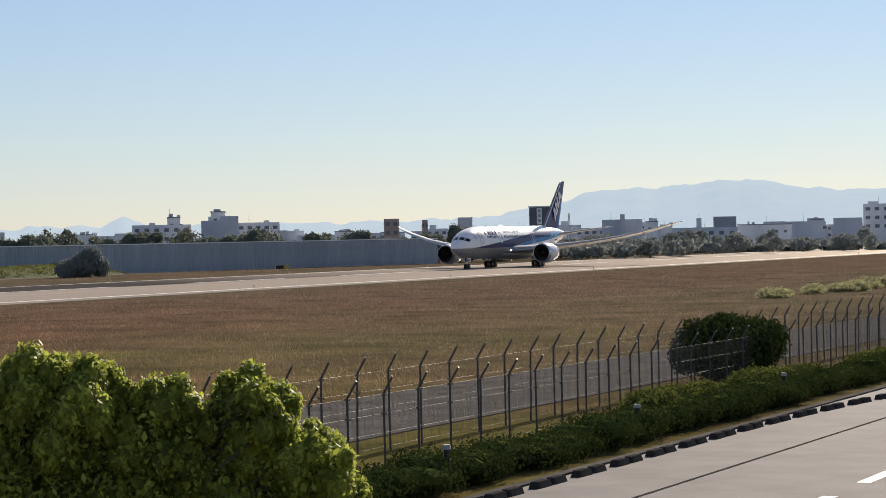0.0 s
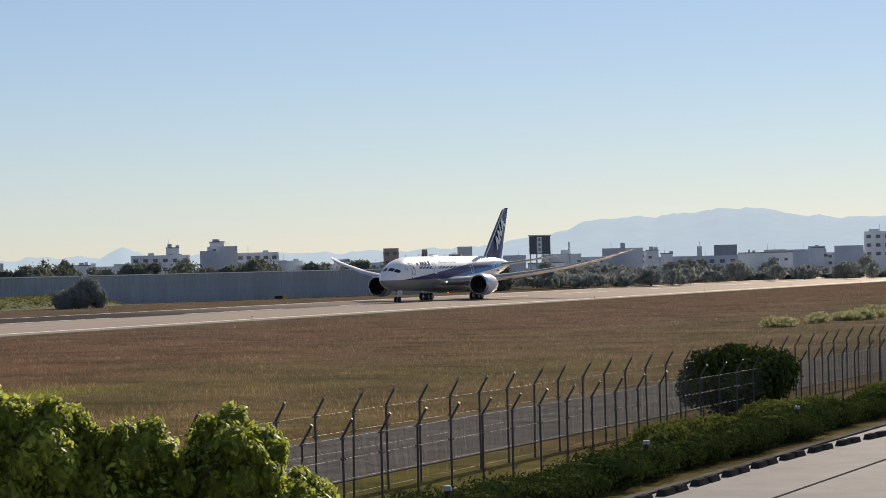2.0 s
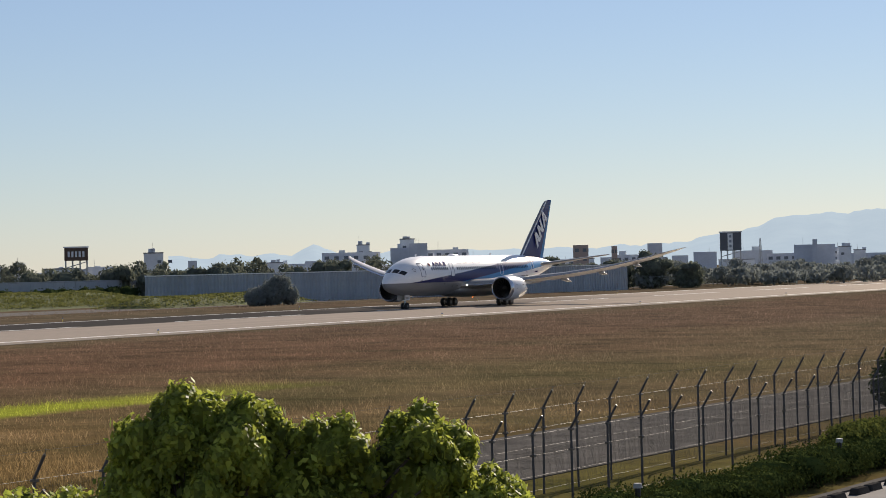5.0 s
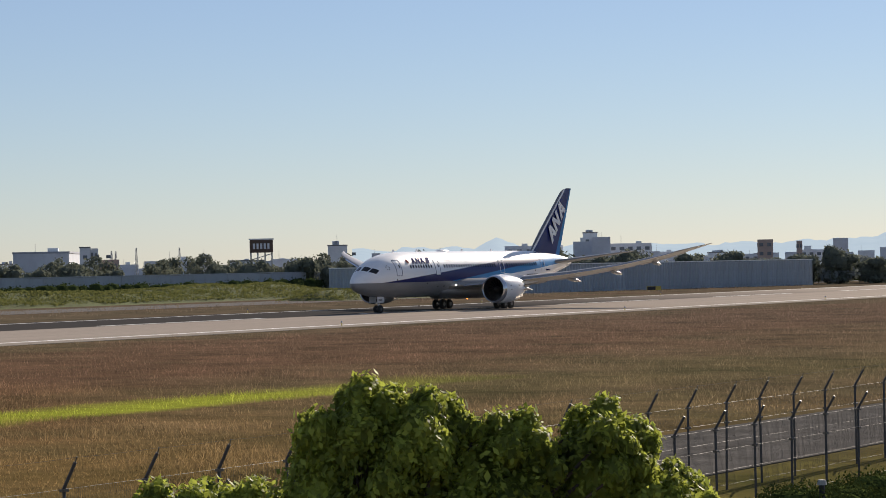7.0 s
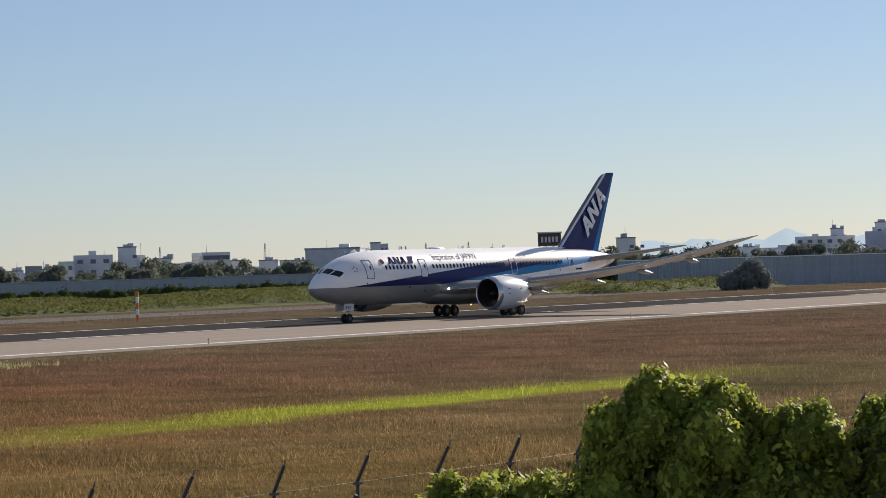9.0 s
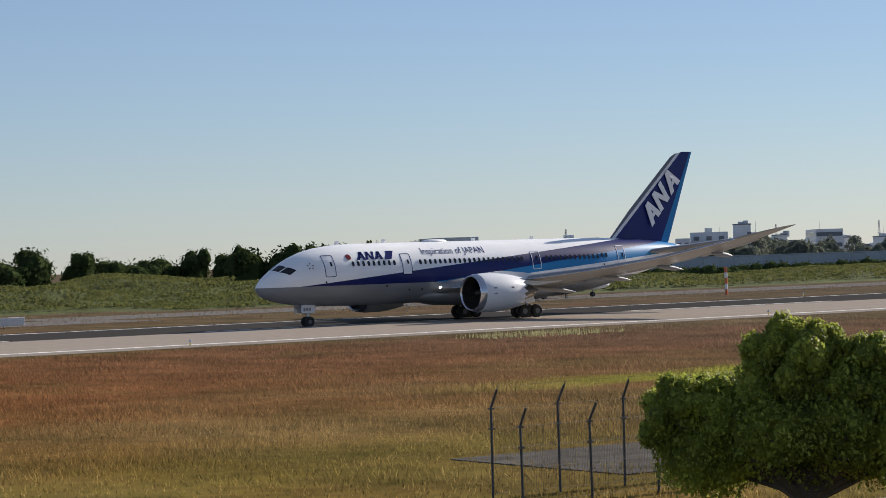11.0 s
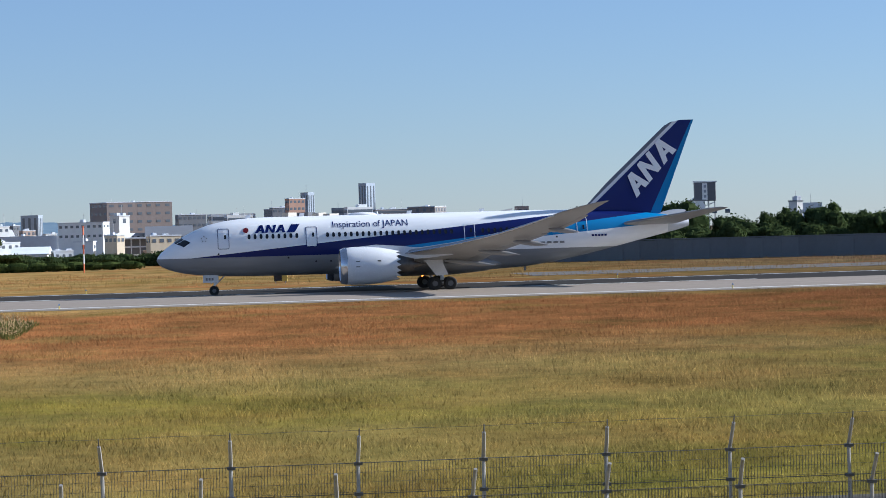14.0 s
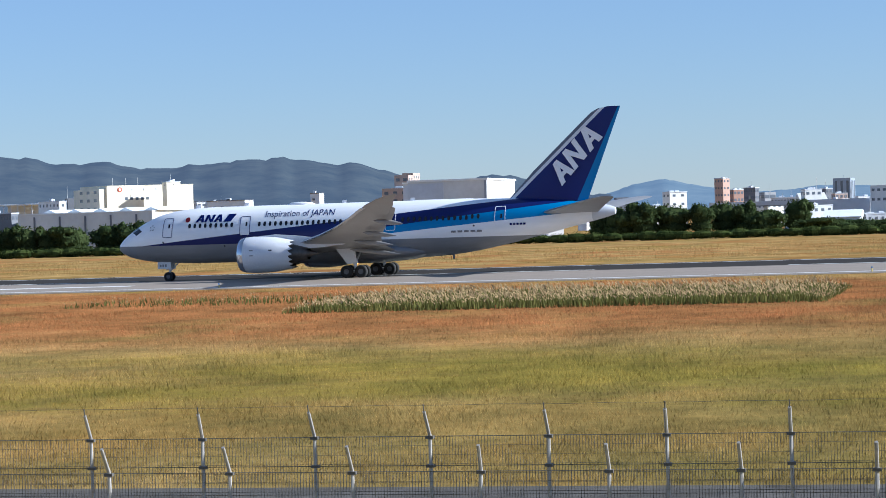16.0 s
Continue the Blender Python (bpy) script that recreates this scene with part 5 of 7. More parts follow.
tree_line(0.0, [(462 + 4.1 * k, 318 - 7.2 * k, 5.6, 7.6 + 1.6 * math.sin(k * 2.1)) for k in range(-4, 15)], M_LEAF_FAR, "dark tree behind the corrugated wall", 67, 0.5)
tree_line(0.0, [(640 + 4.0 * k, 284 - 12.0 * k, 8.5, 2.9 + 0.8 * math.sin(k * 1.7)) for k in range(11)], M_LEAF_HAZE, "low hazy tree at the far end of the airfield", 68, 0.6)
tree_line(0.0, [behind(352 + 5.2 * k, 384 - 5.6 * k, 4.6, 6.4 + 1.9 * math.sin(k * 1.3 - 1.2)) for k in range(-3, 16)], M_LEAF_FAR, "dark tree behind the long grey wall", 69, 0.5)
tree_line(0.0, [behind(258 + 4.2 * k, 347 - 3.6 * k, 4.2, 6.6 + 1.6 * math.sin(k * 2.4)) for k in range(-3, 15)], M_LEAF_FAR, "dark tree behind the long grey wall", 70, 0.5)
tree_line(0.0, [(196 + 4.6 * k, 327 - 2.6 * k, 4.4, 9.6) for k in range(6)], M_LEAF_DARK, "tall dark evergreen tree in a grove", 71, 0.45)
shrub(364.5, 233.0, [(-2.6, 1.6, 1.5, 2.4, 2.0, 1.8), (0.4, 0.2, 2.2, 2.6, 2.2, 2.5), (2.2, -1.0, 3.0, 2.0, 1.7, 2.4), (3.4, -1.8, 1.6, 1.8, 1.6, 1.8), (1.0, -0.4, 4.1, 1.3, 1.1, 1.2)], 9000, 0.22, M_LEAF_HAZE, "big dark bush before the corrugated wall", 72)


# ---- banks and weeds ----
def bank(name, x0, x1, y0, y1, h, seed, label):
    rng = np.random.default_rng(seed)
    bm = bmesh.new()
    nx, ny = int((x1 - x0) / 4), 10
    vs = []
    for j in range(ny + 1):
        v = j / ny
        up = math.sin(math.pi * min(1.0, v * 1.15)) ** 0.8 if v < 0.87 else math.sin(math.pi * min(1.0, v * 1.15)) * 1.0
        row = []
        for i in range(nx + 1):
            u = i / nx
            ends = min(1.0, u / 0.12, (1 - u) / 0.12)
            x, y = x0 + (x1 - x0) * u, y0 + (y1 - y0) * v
            z = h * max(0.0, up) * ends * (0.85 + 0.55 * noise.noise((x * 0.06, y * 0.06, seed))) - 0.05
            row.append(bm.verts.new((x, y, z)))
        vs.append(row)
    for a, b in zip(vs, vs[1:]):
        for i in range(nx):
            bm.faces.new((a[i], a[i + 1], b[i + 1], b[i]))
    me = smooth(mesh_from(name, bm, M_BANK), 180)
    ob = tagged(new(name, me), label, "bank", kind="structure")
    # weeds over it
    n = int((x1 - x0) * (y1 - y0) * 6)
    u, v = rng.uniform(0.02, 0.98, n), rng.uniform(0.03, 0.9, n)
    x, y = x0 + (x1 - x0) * u, y0 + (y1 - y0) * v
    ends = np.minimum(1.0, np.minimum(u / 0.12, (1 - u) / 0.12))
    z = h * np.maximum(0, np.sin(np.pi * np.minimum(1, v * 1.15))) ** 0.8 * ends * np.array([0.85 + 0.55 * noise.noise((px * 0.06, py * 0.06, seed)) for px, py in zip(x, y)])
    c = np.stack([x, y, z + 0.2], 1)
    s = (rng.uniform(0.1, 0.3, n) * np.array([1.0 + 0.8 * noise.noise((px * 0.3, py * 0.3, 2.0)) for px, py in zip(x, y)]))[:, None]
    t = rng.normal(size=(n, 3))
    t /= np.linalg.norm(t, axis=1)[:, None]
    b = np.cross(t, rng.normal(size=(n, 3)))
    b /= np.linalg.norm(b, axis=1)[:, None]
    tagged(new("bank_weeds", quads_mesh("bank_weeds", np.stack([c - t * s, c + b * s * 0.6, c + t * s, c - b * s * 0.6], 1), M_MOUND)), "rank green weeds covering the bank", "weeds", "", "stuff")


bank("bank_east", 150, 425, 276, 322, 2.5, 81, "low weedy green bank before the long wall")
bank("bank_mid", 345, 400, 244, 262, 2.2, 82, "low weedy green bank at the end of the corrugated wall")
bank("bank_north", 94, 234, 290, 384, 4.3, 83, "broad weedy green bank beyond the runway")


def low_hedge(x0, x1, y, h, seed):
    rng = np.random.default_rng(seed)
    blobs = [(x, y + rng.normal(0, 0.6), h * 0.45, 3.2, 1.6, h * rng.uniform(0.45, 0.7)) for x in np.arange(x0, x1, 3.6)]
    ob = thing("hedge", pose(0, 0, 0), "low rough green hedge along the airfield edge", "hedge")
    piece("foliage", quads_mesh("foliage", np.concatenate([leaves_in(blobs, len(blobs) * 520, 0.15, rng)] + [core_quads(b, 0.8) for b in blobs]), M_LEAF_HEDGE), ob)


low_hedge(-306, -36, 404, 1.9, 84)
low_hedge(420, 640, 250, 2.2, 85)


def line_hedge(x0, y0, x1, y1, h, seed):
    rng = np.random.default_rng(seed)
    n = int(math.hypot(x1 - x0, y1 - y0) / 3.2)
    blobs = [(x0 + (x1 - x0) * k / n, y0 + (y1 - y0) * k / n + rng.normal(0, 0.4), h * 0.42, 3.0, 1.5, h * rng.uniform(0.42, 0.62)) for k in range(n)]
    ob = thing("hedge", pose(0, 0, 0), "dark rough hedge at the foot of the grey wall", "hedge")
    piece("foliage", quads_mesh("foliage", np.concatenate([leaves_in(blobs, n * 170, 0.3, rng)] + [core_quads(b, 0.85) for b in blobs]), M_LEAF_DARK), ob)


line_hedge(243, 327.6, 470, 327.6, 3.8, 86)


def far_woods(a0, a1, r0, r1, h0, h1, n, seed, gap, leaf):
    """Clumped woods far across the town, too many trees to count."""
    rng = np.random.default_rng(seed)
    blobs = []
    while len(blobs) < n:
        a = rng.uniform(a0, a1)
        if math.sin(a * 2.3 + seed) + 0.7 * math.sin(a * 5.9) < gap:
            continue
        r, h = rng.uniform(r0, r1), rng.uniform(h0, h1)
        w = rng.uniform(2.2, 4.6)
        blobs.append((r * math.sin(radians(a)), r * math.cos(radians(a)), h * 0.55, w, w, h * 0.45))
        blobs.append((r * math.sin(radians(a)) + rng.normal(0, 2), r * math.cos(radians(a)), h * 0.85, w * 0.55, w * 0.55, h * 0.2))
    ob = thing("far_woods", pose(0, 0, 0), "uneven band of hazy dark green trees across the town", "woods", kind="stuff")
    piece("foliage", quads_mesh("foliage", leaves_in(blobs, n * 260, 0.5, rng), leaf), ob)


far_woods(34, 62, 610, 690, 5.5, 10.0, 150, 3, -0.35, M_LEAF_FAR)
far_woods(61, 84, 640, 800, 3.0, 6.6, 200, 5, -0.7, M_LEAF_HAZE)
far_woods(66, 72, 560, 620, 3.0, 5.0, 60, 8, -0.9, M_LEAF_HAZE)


# ---- walls ----
def panel_wall(name, x0, y0, x1, y1, h, w, material, label, post=False, ribs=0):
    """A wall of upright panels side by side, each a piece with open joints."""
    a, b = Vector((x0, y0)), Vector((x1, y1))
    L = (b - a).length
    ang = math.degrees(math.atan2(b.y - a.y, b.x - a.x))
    ob = thing(name, pose(x0, y0, 0, 0, 0, ang), label, "wall", kind="structure")
    bm = bmesh.new()
    if ribs:
        pts = []
        for k in range(ribs * 4 + 1):
            pts.append((w * k / (ribs * 4), (0.0, 0.0, 0.2, 0.2)[k % 4]))
        rings = [[(x, y - 0.1, z) for x, y in pts] + [(x, y + 0.02, z) for x, y in reversed(pts)] for z in (0, h)]
        add_loft(bm, rings)
    else:
        add_box(bm, 0.05, w - 0.05, -0.1, 0.1, 0, h, bevel=0.03)
        add_box(bm, -0.09, 0.09, -0.17, 0.17, 0, h + 0.04)
    me = mesh_from("panel", bm, material)
    rng = random.Random(int(L))
    for k in range(int(L / w)):
        piece("panel", me, ob, pose(k * w, 0, rng.uniform(-0.03, 0.03)))
    part("coping", box_bm(0, int(L / w) * w, -0.2, 0.2, h + 0.03, h + 0.22), M_WHITE if ribs else material, ob)
    return ob


panel_wall("wall_north", -17.5, 358.5, 92.0, 303.5, 3.3, 3.0, M_WALLPANEL, "dark grey concrete panel wall along the airfield")
panel_wall("wall_east", 366.5, 262.0, 495.0, 221.7, 5.6, 2.4, M_CORRUGATED, "tall grey corrugated metal blast wall", ribs=3)
panel_wall("wall_long", 243.0, 330.0, 472.0, 330.0, 4.8, 4.0, M_BARRIER, "long plain grey boundary wall behind the bank")


# ---- town ----
# far and grey tones are paled: distance haze is put into the colours
STYLES = {
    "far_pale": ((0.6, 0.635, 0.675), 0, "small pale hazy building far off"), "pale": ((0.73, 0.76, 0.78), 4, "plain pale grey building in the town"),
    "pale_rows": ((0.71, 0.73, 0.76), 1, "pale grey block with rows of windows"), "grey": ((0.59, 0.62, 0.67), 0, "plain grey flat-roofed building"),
    "grey_rows": ((0.56, 0.60, 0.65), 1, "grey block with rows of windows"), "grey_plain": ((0.54, 0.57, 0.61), 2, "long grey windowless hall with a dark roof line"),
    "rust": ((0.44, 0.34, 0.29), 1, "narrow reddish brown building"), "dark": ((0.32, 0.34, 0.38), 0, "dark grey box-shaped building"),
    "office": ((0.73, 0.74, 0.74), 3, "white office building with dark window bands"),
    "band_white": ((0.6, 0.61, 0.62), 3, "white building with dark horizontal bands"), "white": ((0.66, 0.66, 0.64), 4, "plain white industrial building"),
    "white_rows": ((0.74, 0.74, 0.72), 4, "white block with a few small windows"),
    "tall_grey": ((0.42, 0.46, 0.52), 5, "tall grey tower block"), "brick_rows": ((0.33, 0.2, 0.15), 1, "brown brick building with windows"),
    "brick_pale": ((0.5, 0.33, 0.26), 5, "tall brown and white apartment tower"), "fins": ((0.7, 0.66, 0.58), 0, "pale upright slab of an apartment house"),
    "brown_rows": ((0.22, 0.2, 0.195), 3, "wide brown-grey office block"), "office_brown": ((0.2, 0.165, 0.155), 4, "large dark brown office block with small windows"),
    "beige": ((0.56, 0.48, 0.36), 4, "beige plastered building beside the airfield"), "green": ((0.05, 0.2, 0.15), 0, "small building clad in green"),
    "cream": ((0.76, 0.7, 0.55), 0, "cream block on a rooftop"), "cream_rows": ((0.76, 0.7, 0.55), 4, "large cream building with small windows"),
    "blue_grey": ((0.24, 0.27, 0.31), 0, "shed with a blue-grey metal roof"), "tower_dark": ((0.13, 0.135, 0.15), 0, "dark rooftop billboard on steel legs"),
    "tower_glass": ((0.36, 0.42, 0.5), 5, "tall glassy blue-grey tower in the distance"), "slate": ((0.17, 0.18, 0.205), 0, "dark slate-grey block in the town"),
    "slate_bands": ((0.3, 0.31, 0.33), 3, "dark grey block with long balcony bands"),
    "brown_sign": ((0.12, 0.08, 0.06), 0, "brown rooftop billboard on steel legs"),
}
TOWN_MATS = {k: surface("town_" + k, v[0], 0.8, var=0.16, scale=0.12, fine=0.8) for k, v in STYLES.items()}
M_WINDOW = surface("window_glass", (0.13, 0.15, 0.18), 0.2, var=0.3, scale=0.3, fine=2)
M_ROOF = surface("roof_felt", (0.2, 0.2, 0.21), 0.9, var=0.2, scale=0.2, fine=1.5)
PANE = mesh_from("window", box_bm(-0.5, 0.5, -0.06, 0.12, 0, 1), M_WINDOW)


def building(x, y, w, d, h, turn, style, grid=None):
    """A flat-roofed building: walls with a parapet, a roof, its windows and some plant on top; grid is (columns, rows, width, height)."""
    col, mode, label = STYLES[style]
    d = max(d, 3.0)
    rng = random.Random(int(x * 13 + y * 7 + h))
    ob = thing("building", pose(x, y, 0, 0, 0, turn), label, "building", "town buildings")
    t = 0.3
    bm = bmesh.new()
    outer = [(-w / 2, -d / 2), (w / 2, -d / 2), (w / 2, d / 2), (-w / 2, d / 2)]
    inner = [(px * (1 - 2 * t / w), py * (1 - 2 * t / d)) for px, py in outer]
    add_loft(bm, [[(*p, -0.2) for p in outer], [(*p, h) for p in outer], [(*p, h) for p in inner], [(*p, h - 0.5) for p in inner]], False)
    part("wall", bm, TOWN_MATS[style], ob)
    part("roof", box_bm(-w / 2 + t, w / 2 - t, -d / 2 + t, d / 2 - t, h - 0.9, h - 0.45), M_ROOF, ob)
    if not grid and w > 9 and h > 9 and rng.random() < 0.6:
        pw = rng.uniform(2, 4)
        px = rng.uniform(-w / 3, w / 3)
        part("roof_plant", box_bm(px - pw / 2, px + pw / 2, -1.2, 1.2, h - 0.5, h + rng.uniform(0.8, 1.8), bevel=0.08), TOWN_MATS["pale"], ob)
    if rng.random() < 0.5:
        px = rng.uniform(-w / 3, w / 3)
        part("aerial", add_tube(bmesh.new(), (px, 0, h - 0.6), (px, 0, h + rng.uniform(1.5, 4.0)), 0.09, 0.05, 5), M_GALV, ob)
    front, left, right = -d / 2, -w / 2, w / 2
    low = 4.0 if h > 9 else 0.8
    def panes(n, z, ww, hh, where="front"):
        for k in range(n):
            if where == "front":
                m = pose(-w / 2 + w * (k + 0.5) / n, front, z)
            elif where == "left":
                m = pose(left, -d / 2 + d * (k + 0.5) / n, z, 0, 0, -90)
            else:
                m = pose(right, -d / 2 + d * (k + 0.5) / n, z, 0, 0, 90)
            piece("window", PANE, ob, m @ Matrix.Diagonal((ww, 1, hh, 1)))
    if grid:
        cols, rows, ww, hh = grid
        side = max(1, round(cols * d / w)) if w > 2 else cols
        for k in range(rows):
            z = h - 0.7 - hh - k * max(2.6, hh * 2.1)
            if z > 0.3:
                panes(cols, z, min(ww, w / cols * 0.62) if cols > 1 else min(ww, w * 0.9), hh)
                panes(side, z, min(ww, d / side * 0.62), hh, "left")
        part("roof_edge", box_bm(-w / 2 - 0.12, w / 2 + 0.12, -d / 2 - 0.12, d / 2 + 0.12, h - 0.1, h + 0.15), TOWN_MATS["grey"], ob)
        for k in range(rng.randint(1, 3)):
            px, pw = rng.uniform(-w * 0.4, w * 0.2), min(w * 0.3, rng.uniform(0.5, 1.8))
            part("roof_unit", box_bm(px, px + pw, -0.6, 0.6, h - 0.4, h + rng.uniform(0.3, 0.9), bevel=0.04), TOWN_MATS["grey"], ob)
    elif mode == 1:
        z = h - 2.6
        while z > low:
            panes(max(2, min(9, int(w / 3.2))), z, min(1.7, w / 4), 1.3)
            panes(max(1, min(5, int(d / 4))), z, 1.3, 1.3, "right")
            panes(max(1, min(5, int(d / 4))), z, 1.3, 1.3, "left")
            z -= 3.3
    elif mode == 3:
        z = h - 2.3
        while z > low:
            panes(1, z, w * 0.93, 1.3)
            panes(1, z, d * 0.9, 1.3, "right")
            panes(1, z, d * 0.9, 1.3, "left")
            z -= 3.4
    elif mode == 4:
        part("roof_edge", box_bm(-w / 2 - 0.15, w / 2 + 0.15, -d / 2 - 0.15, d / 2 + 0.15, h - 0.12, h + 0.22), M_ROOF, ob)
        for k in range(rng.randint(1, 3)):
            px, pw = rng.uniform(-w * 0.4, w * 0.25), rng.uniform(1.2, 3.0)
            part("door", box_bm(px, px + pw, front - 0.12, front, 0, rng.uniform(2.2, 3.6)), TOWN_MATS["dark"], ob)
        for k in range(rng.randint(0, 3)):
            px, pw = rng.uniform(-w * 0.4, w * 0.3), rng.uniform(0.8, 2.2)
            part("roof_unit", box_bm(px, px + pw, -1, 1, h - 0.4, h + rng.uniform(0.6, 1.6), bevel=0.05), TOWN_MATS["grey"], ob)
        z, row = h - 3.4, 0
        while z > low:
            for k in range(max(3, int(w / 3.6))):
                if rng.random() < 0.5:
                    piece("window", PANE, ob, pose(-w / 2 + 1.6 + k * 3.5, front, z) @ Matrix.Diagonal((1.3, 1, 1.0, 1)))
            z -= 3.8
    elif mode == 5:
        n = max(3, int(w / 2.6))
        for k in range(n):
            piece("window", PANE, ob, pose(-w / 2 + w * (k + 0.5) / n, front, low) @ Matrix.Diagonal((w / n * 0.4, 1, h - low - 1.5, 1)))
            piece("window", PANE, ob, pose(left, -d / 2 + d * (k + 0.5) / n, low, 0, 0, -90) @ Matrix.Diagonal((d / n * 0.4, 1, h - low - 1.5, 1)))
    elif mode == 2:
        part("eaves", box_bm(-w / 2 - 0.2, w / 2 + 0.2, -d / 2 - 0.2, d / 2 + 0.2, h - 0.1, h + 0.5), TOWN_MATS["dark"], ob)
    return ob


def shed(x, y, w, d, h, turn, style):
    """A long hall with a shallow pitched roof."""
    col, mode, label = STYLES[style]
    ob = thing("shed", pose(x, y, 0, 0, 0, turn), label, "shed", "town buildings")
    e = h * 0.68
    part("wall", box_bm(-w / 2, w / 2, -d / 2, d / 2, -0.2, e), TOWN_MATS["white" if style in ("white", "blue_grey") else style], ob)
    bm = bmesh.new()
    add_loft(bm, [[(px, -d / 2 - 0.4, e), (px, 0, h), (px, d / 2 + 0.4, e), (px, d / 2 + 0.4, e - 0.15), (px, -d / 2 - 0.4, e - 0.15)] for px in (-w / 2 - 0.4, w / 2 + 0.4)])
    part("roof", bm, TOWN_MATS[style], ob)
    n = max(2, int(w / 7))
    for k in range(n):
        piece("window", PANE, ob, pose(-w / 2 + w * (k + 0.5) / n, -d / 2, e * 0.45) @ Matrix.Diagonal((w / n * 0.45, 1, e * 0.3, 1)))
    return ob


def hip_hall(x, y, w, d, h, turn, style):
    """A wide low hall with a hipped metal roof, a ridge vent and a flue."""
    ob = thing("hall", pose(x, y, 0, 0, 0, turn), "wide low hall with a hipped blue-grey metal roof", "hall", "town buildings")
    e = h * 0.55
    part("wall", box_bm(-w / 2, w / 2, -d / 2, d / 2, -0.2, e), TOWN_MATS["white"], ob)
    bm = bmesh.new()
    add_loft(bm, [[(px, py, e - 0.15) for px, py in ((-w / 2 - 0.4, -d / 2 - 0.4), (w / 2 + 0.4, -d / 2 - 0.4), (w / 2 + 0.4, d / 2 + 0.4), (-w / 2 - 0.4, d / 2 + 0.4))],
              [(px, py, e) for px, py in ((-w / 2 - 0.4, -d / 2 - 0.4), (w / 2 + 0.4, -d / 2 - 0.4), (w / 2 + 0.4, d / 2 + 0.4), (-w / 2 - 0.4, d / 2 + 0.4))],
              [(px, py, h) for px, py in ((-w * 0.28, -0.3), (w * 0.2, -0.3), (w * 0.2, 0.3), (-w * 0.28, 0.3))]])
    part("roof", bm, TOWN_MATS[style], ob)
    part("gutter", box_bm(-w / 2 - 0.5, w / 2 + 0.5, -d / 2 - 0.55, -d / 2 - 0.41, e - 0.22, e - 0.02), M_WHITE, ob)
    for k in range(2):
        x0 = -w * 0.02 + k * 1.1
        bm = bmesh.new()
        add_tube(bm, (x0, -0.5, h + 0.05), (x0 + 2.4, -d / 2 - 0.3, e + 0.12), 0.1, 0.1, 5)
        part("roof_seam", bm, M_WHITE, ob)
    part("flue", add_tube(bmesh.new(), (w * 0.14, -d * 0.2, e), (w * 0.14, -d * 0.2, h + 0.9), 0.22, 0.2, 8), TOWN_MATS["pale"], ob)
    for k in range(3):
        part("ridge_vent", add_tube(bmesh.new(), (-w * 0.24 + 1.1 * k, 0, h - 0.3), (-w * 0.24 + 1.1 * k, 0, h + 0.45), 0.3, 0.34, 8), TOWN_MATS["slate"], ob)
    return ob


def open_shed(x, y, w, d, h, turn, style):
    """A roof on posts over a dark back wall."""
    ob = thing("open_shed", pose(x, y, 0, 0, 0, turn), "open-fronted shed with a metal roof on posts", "shed", "town buildings")
    part("roof", box_bm(-w / 2 - 0.3, w / 2 + 0.3, -d / 2 - 0.6, d / 2, h - 0.5, h - 0.1, bevel=0.05), TOWN_MATS["pale"], ob)
    part("back_wall", box_bm(-w / 2, w / 2, d / 2 - 0.2, d / 2, -0.1, h - 0.5), TOWN_MATS[style], ob)
    me = mesh_from("post", box_bm(-0.12, 0.12, -0.12, 0.12, -0.1, h - 0.5), TOWN_MATS["grey"])
    n = max(3, int(w / 2.2))
    for k in range(n + 1):
        piece("post", me, ob, pose(-w / 2 + 0.2 + (w - 0.4) * k / n, -d / 2, 0))
    part("crossbeam", box_bm(-w / 2, w / 2, -d / 2 - 0.1, -d / 2 + 0.1, h * 0.62, h * 0.67), TOWN_MATS["grey"], ob)
    for k in range(n):
        part("crate", box_bm(-w / 2 + w * (k + 0.2) / n, -w / 2 + w * (k + 0.75) / n, -1, 1.2, 0, h * (0.25 + 0.13 * (k * 7 % 3)), bevel=0.05), TOWN_MATS[("slate", "pale", "rust")[k % 3]], ob)
    return ob


def vented_hall(x, y, w, d, h, turn, style):
    """A long white hall with low roof gables, downpipes and a darker end bay."""
    ob = thing("vented_hall", pose(x, y, 0, 0, 0, turn), "long white hall with a row of low roof gables", "hall", "town buildings")
    part("wall", box_bm(-w / 2, w / 2, -d / 2, d / 2, -0.2, h), TOWN_MATS[style], ob)
    part("parapet", box_bm(-w / 2 - 0.1, w / 2 + 0.1, -d / 2 - 0.1, d / 2 + 0.1, h - 0.1, h + 0.12), TOWN_MATS["pale"], ob)
    for k in range(5):
        px = -w / 2 + w * (0.21 + 0.19 * k)
        bm = bmesh.new()
        add_loft(bm, [[(px - 1.9, py, h + 0.1), (px + 1.9, py, h + 0.1), (px, py, h + 0.95)] for py in (-d * 0.42, d * 0.42)])
        part("roof_gable", bm, TOWN_MATS["pale"], ob)
        px -= w * 0.085
        part("pilaster", box_bm(px - 0.2, px + 0.2, -d / 2 - 0.25, -d / 2, 0, h - 0.7), TOWN_MATS["slate"], ob)
    for k in range(14):
        piece("window", PANE, ob, pose(-w / 2 + w * (k + 0.5) / 14, -d / 2, h * 0.45) @ Matrix.Diagonal((1.1, 1, 0.8, 1)))
    return ob


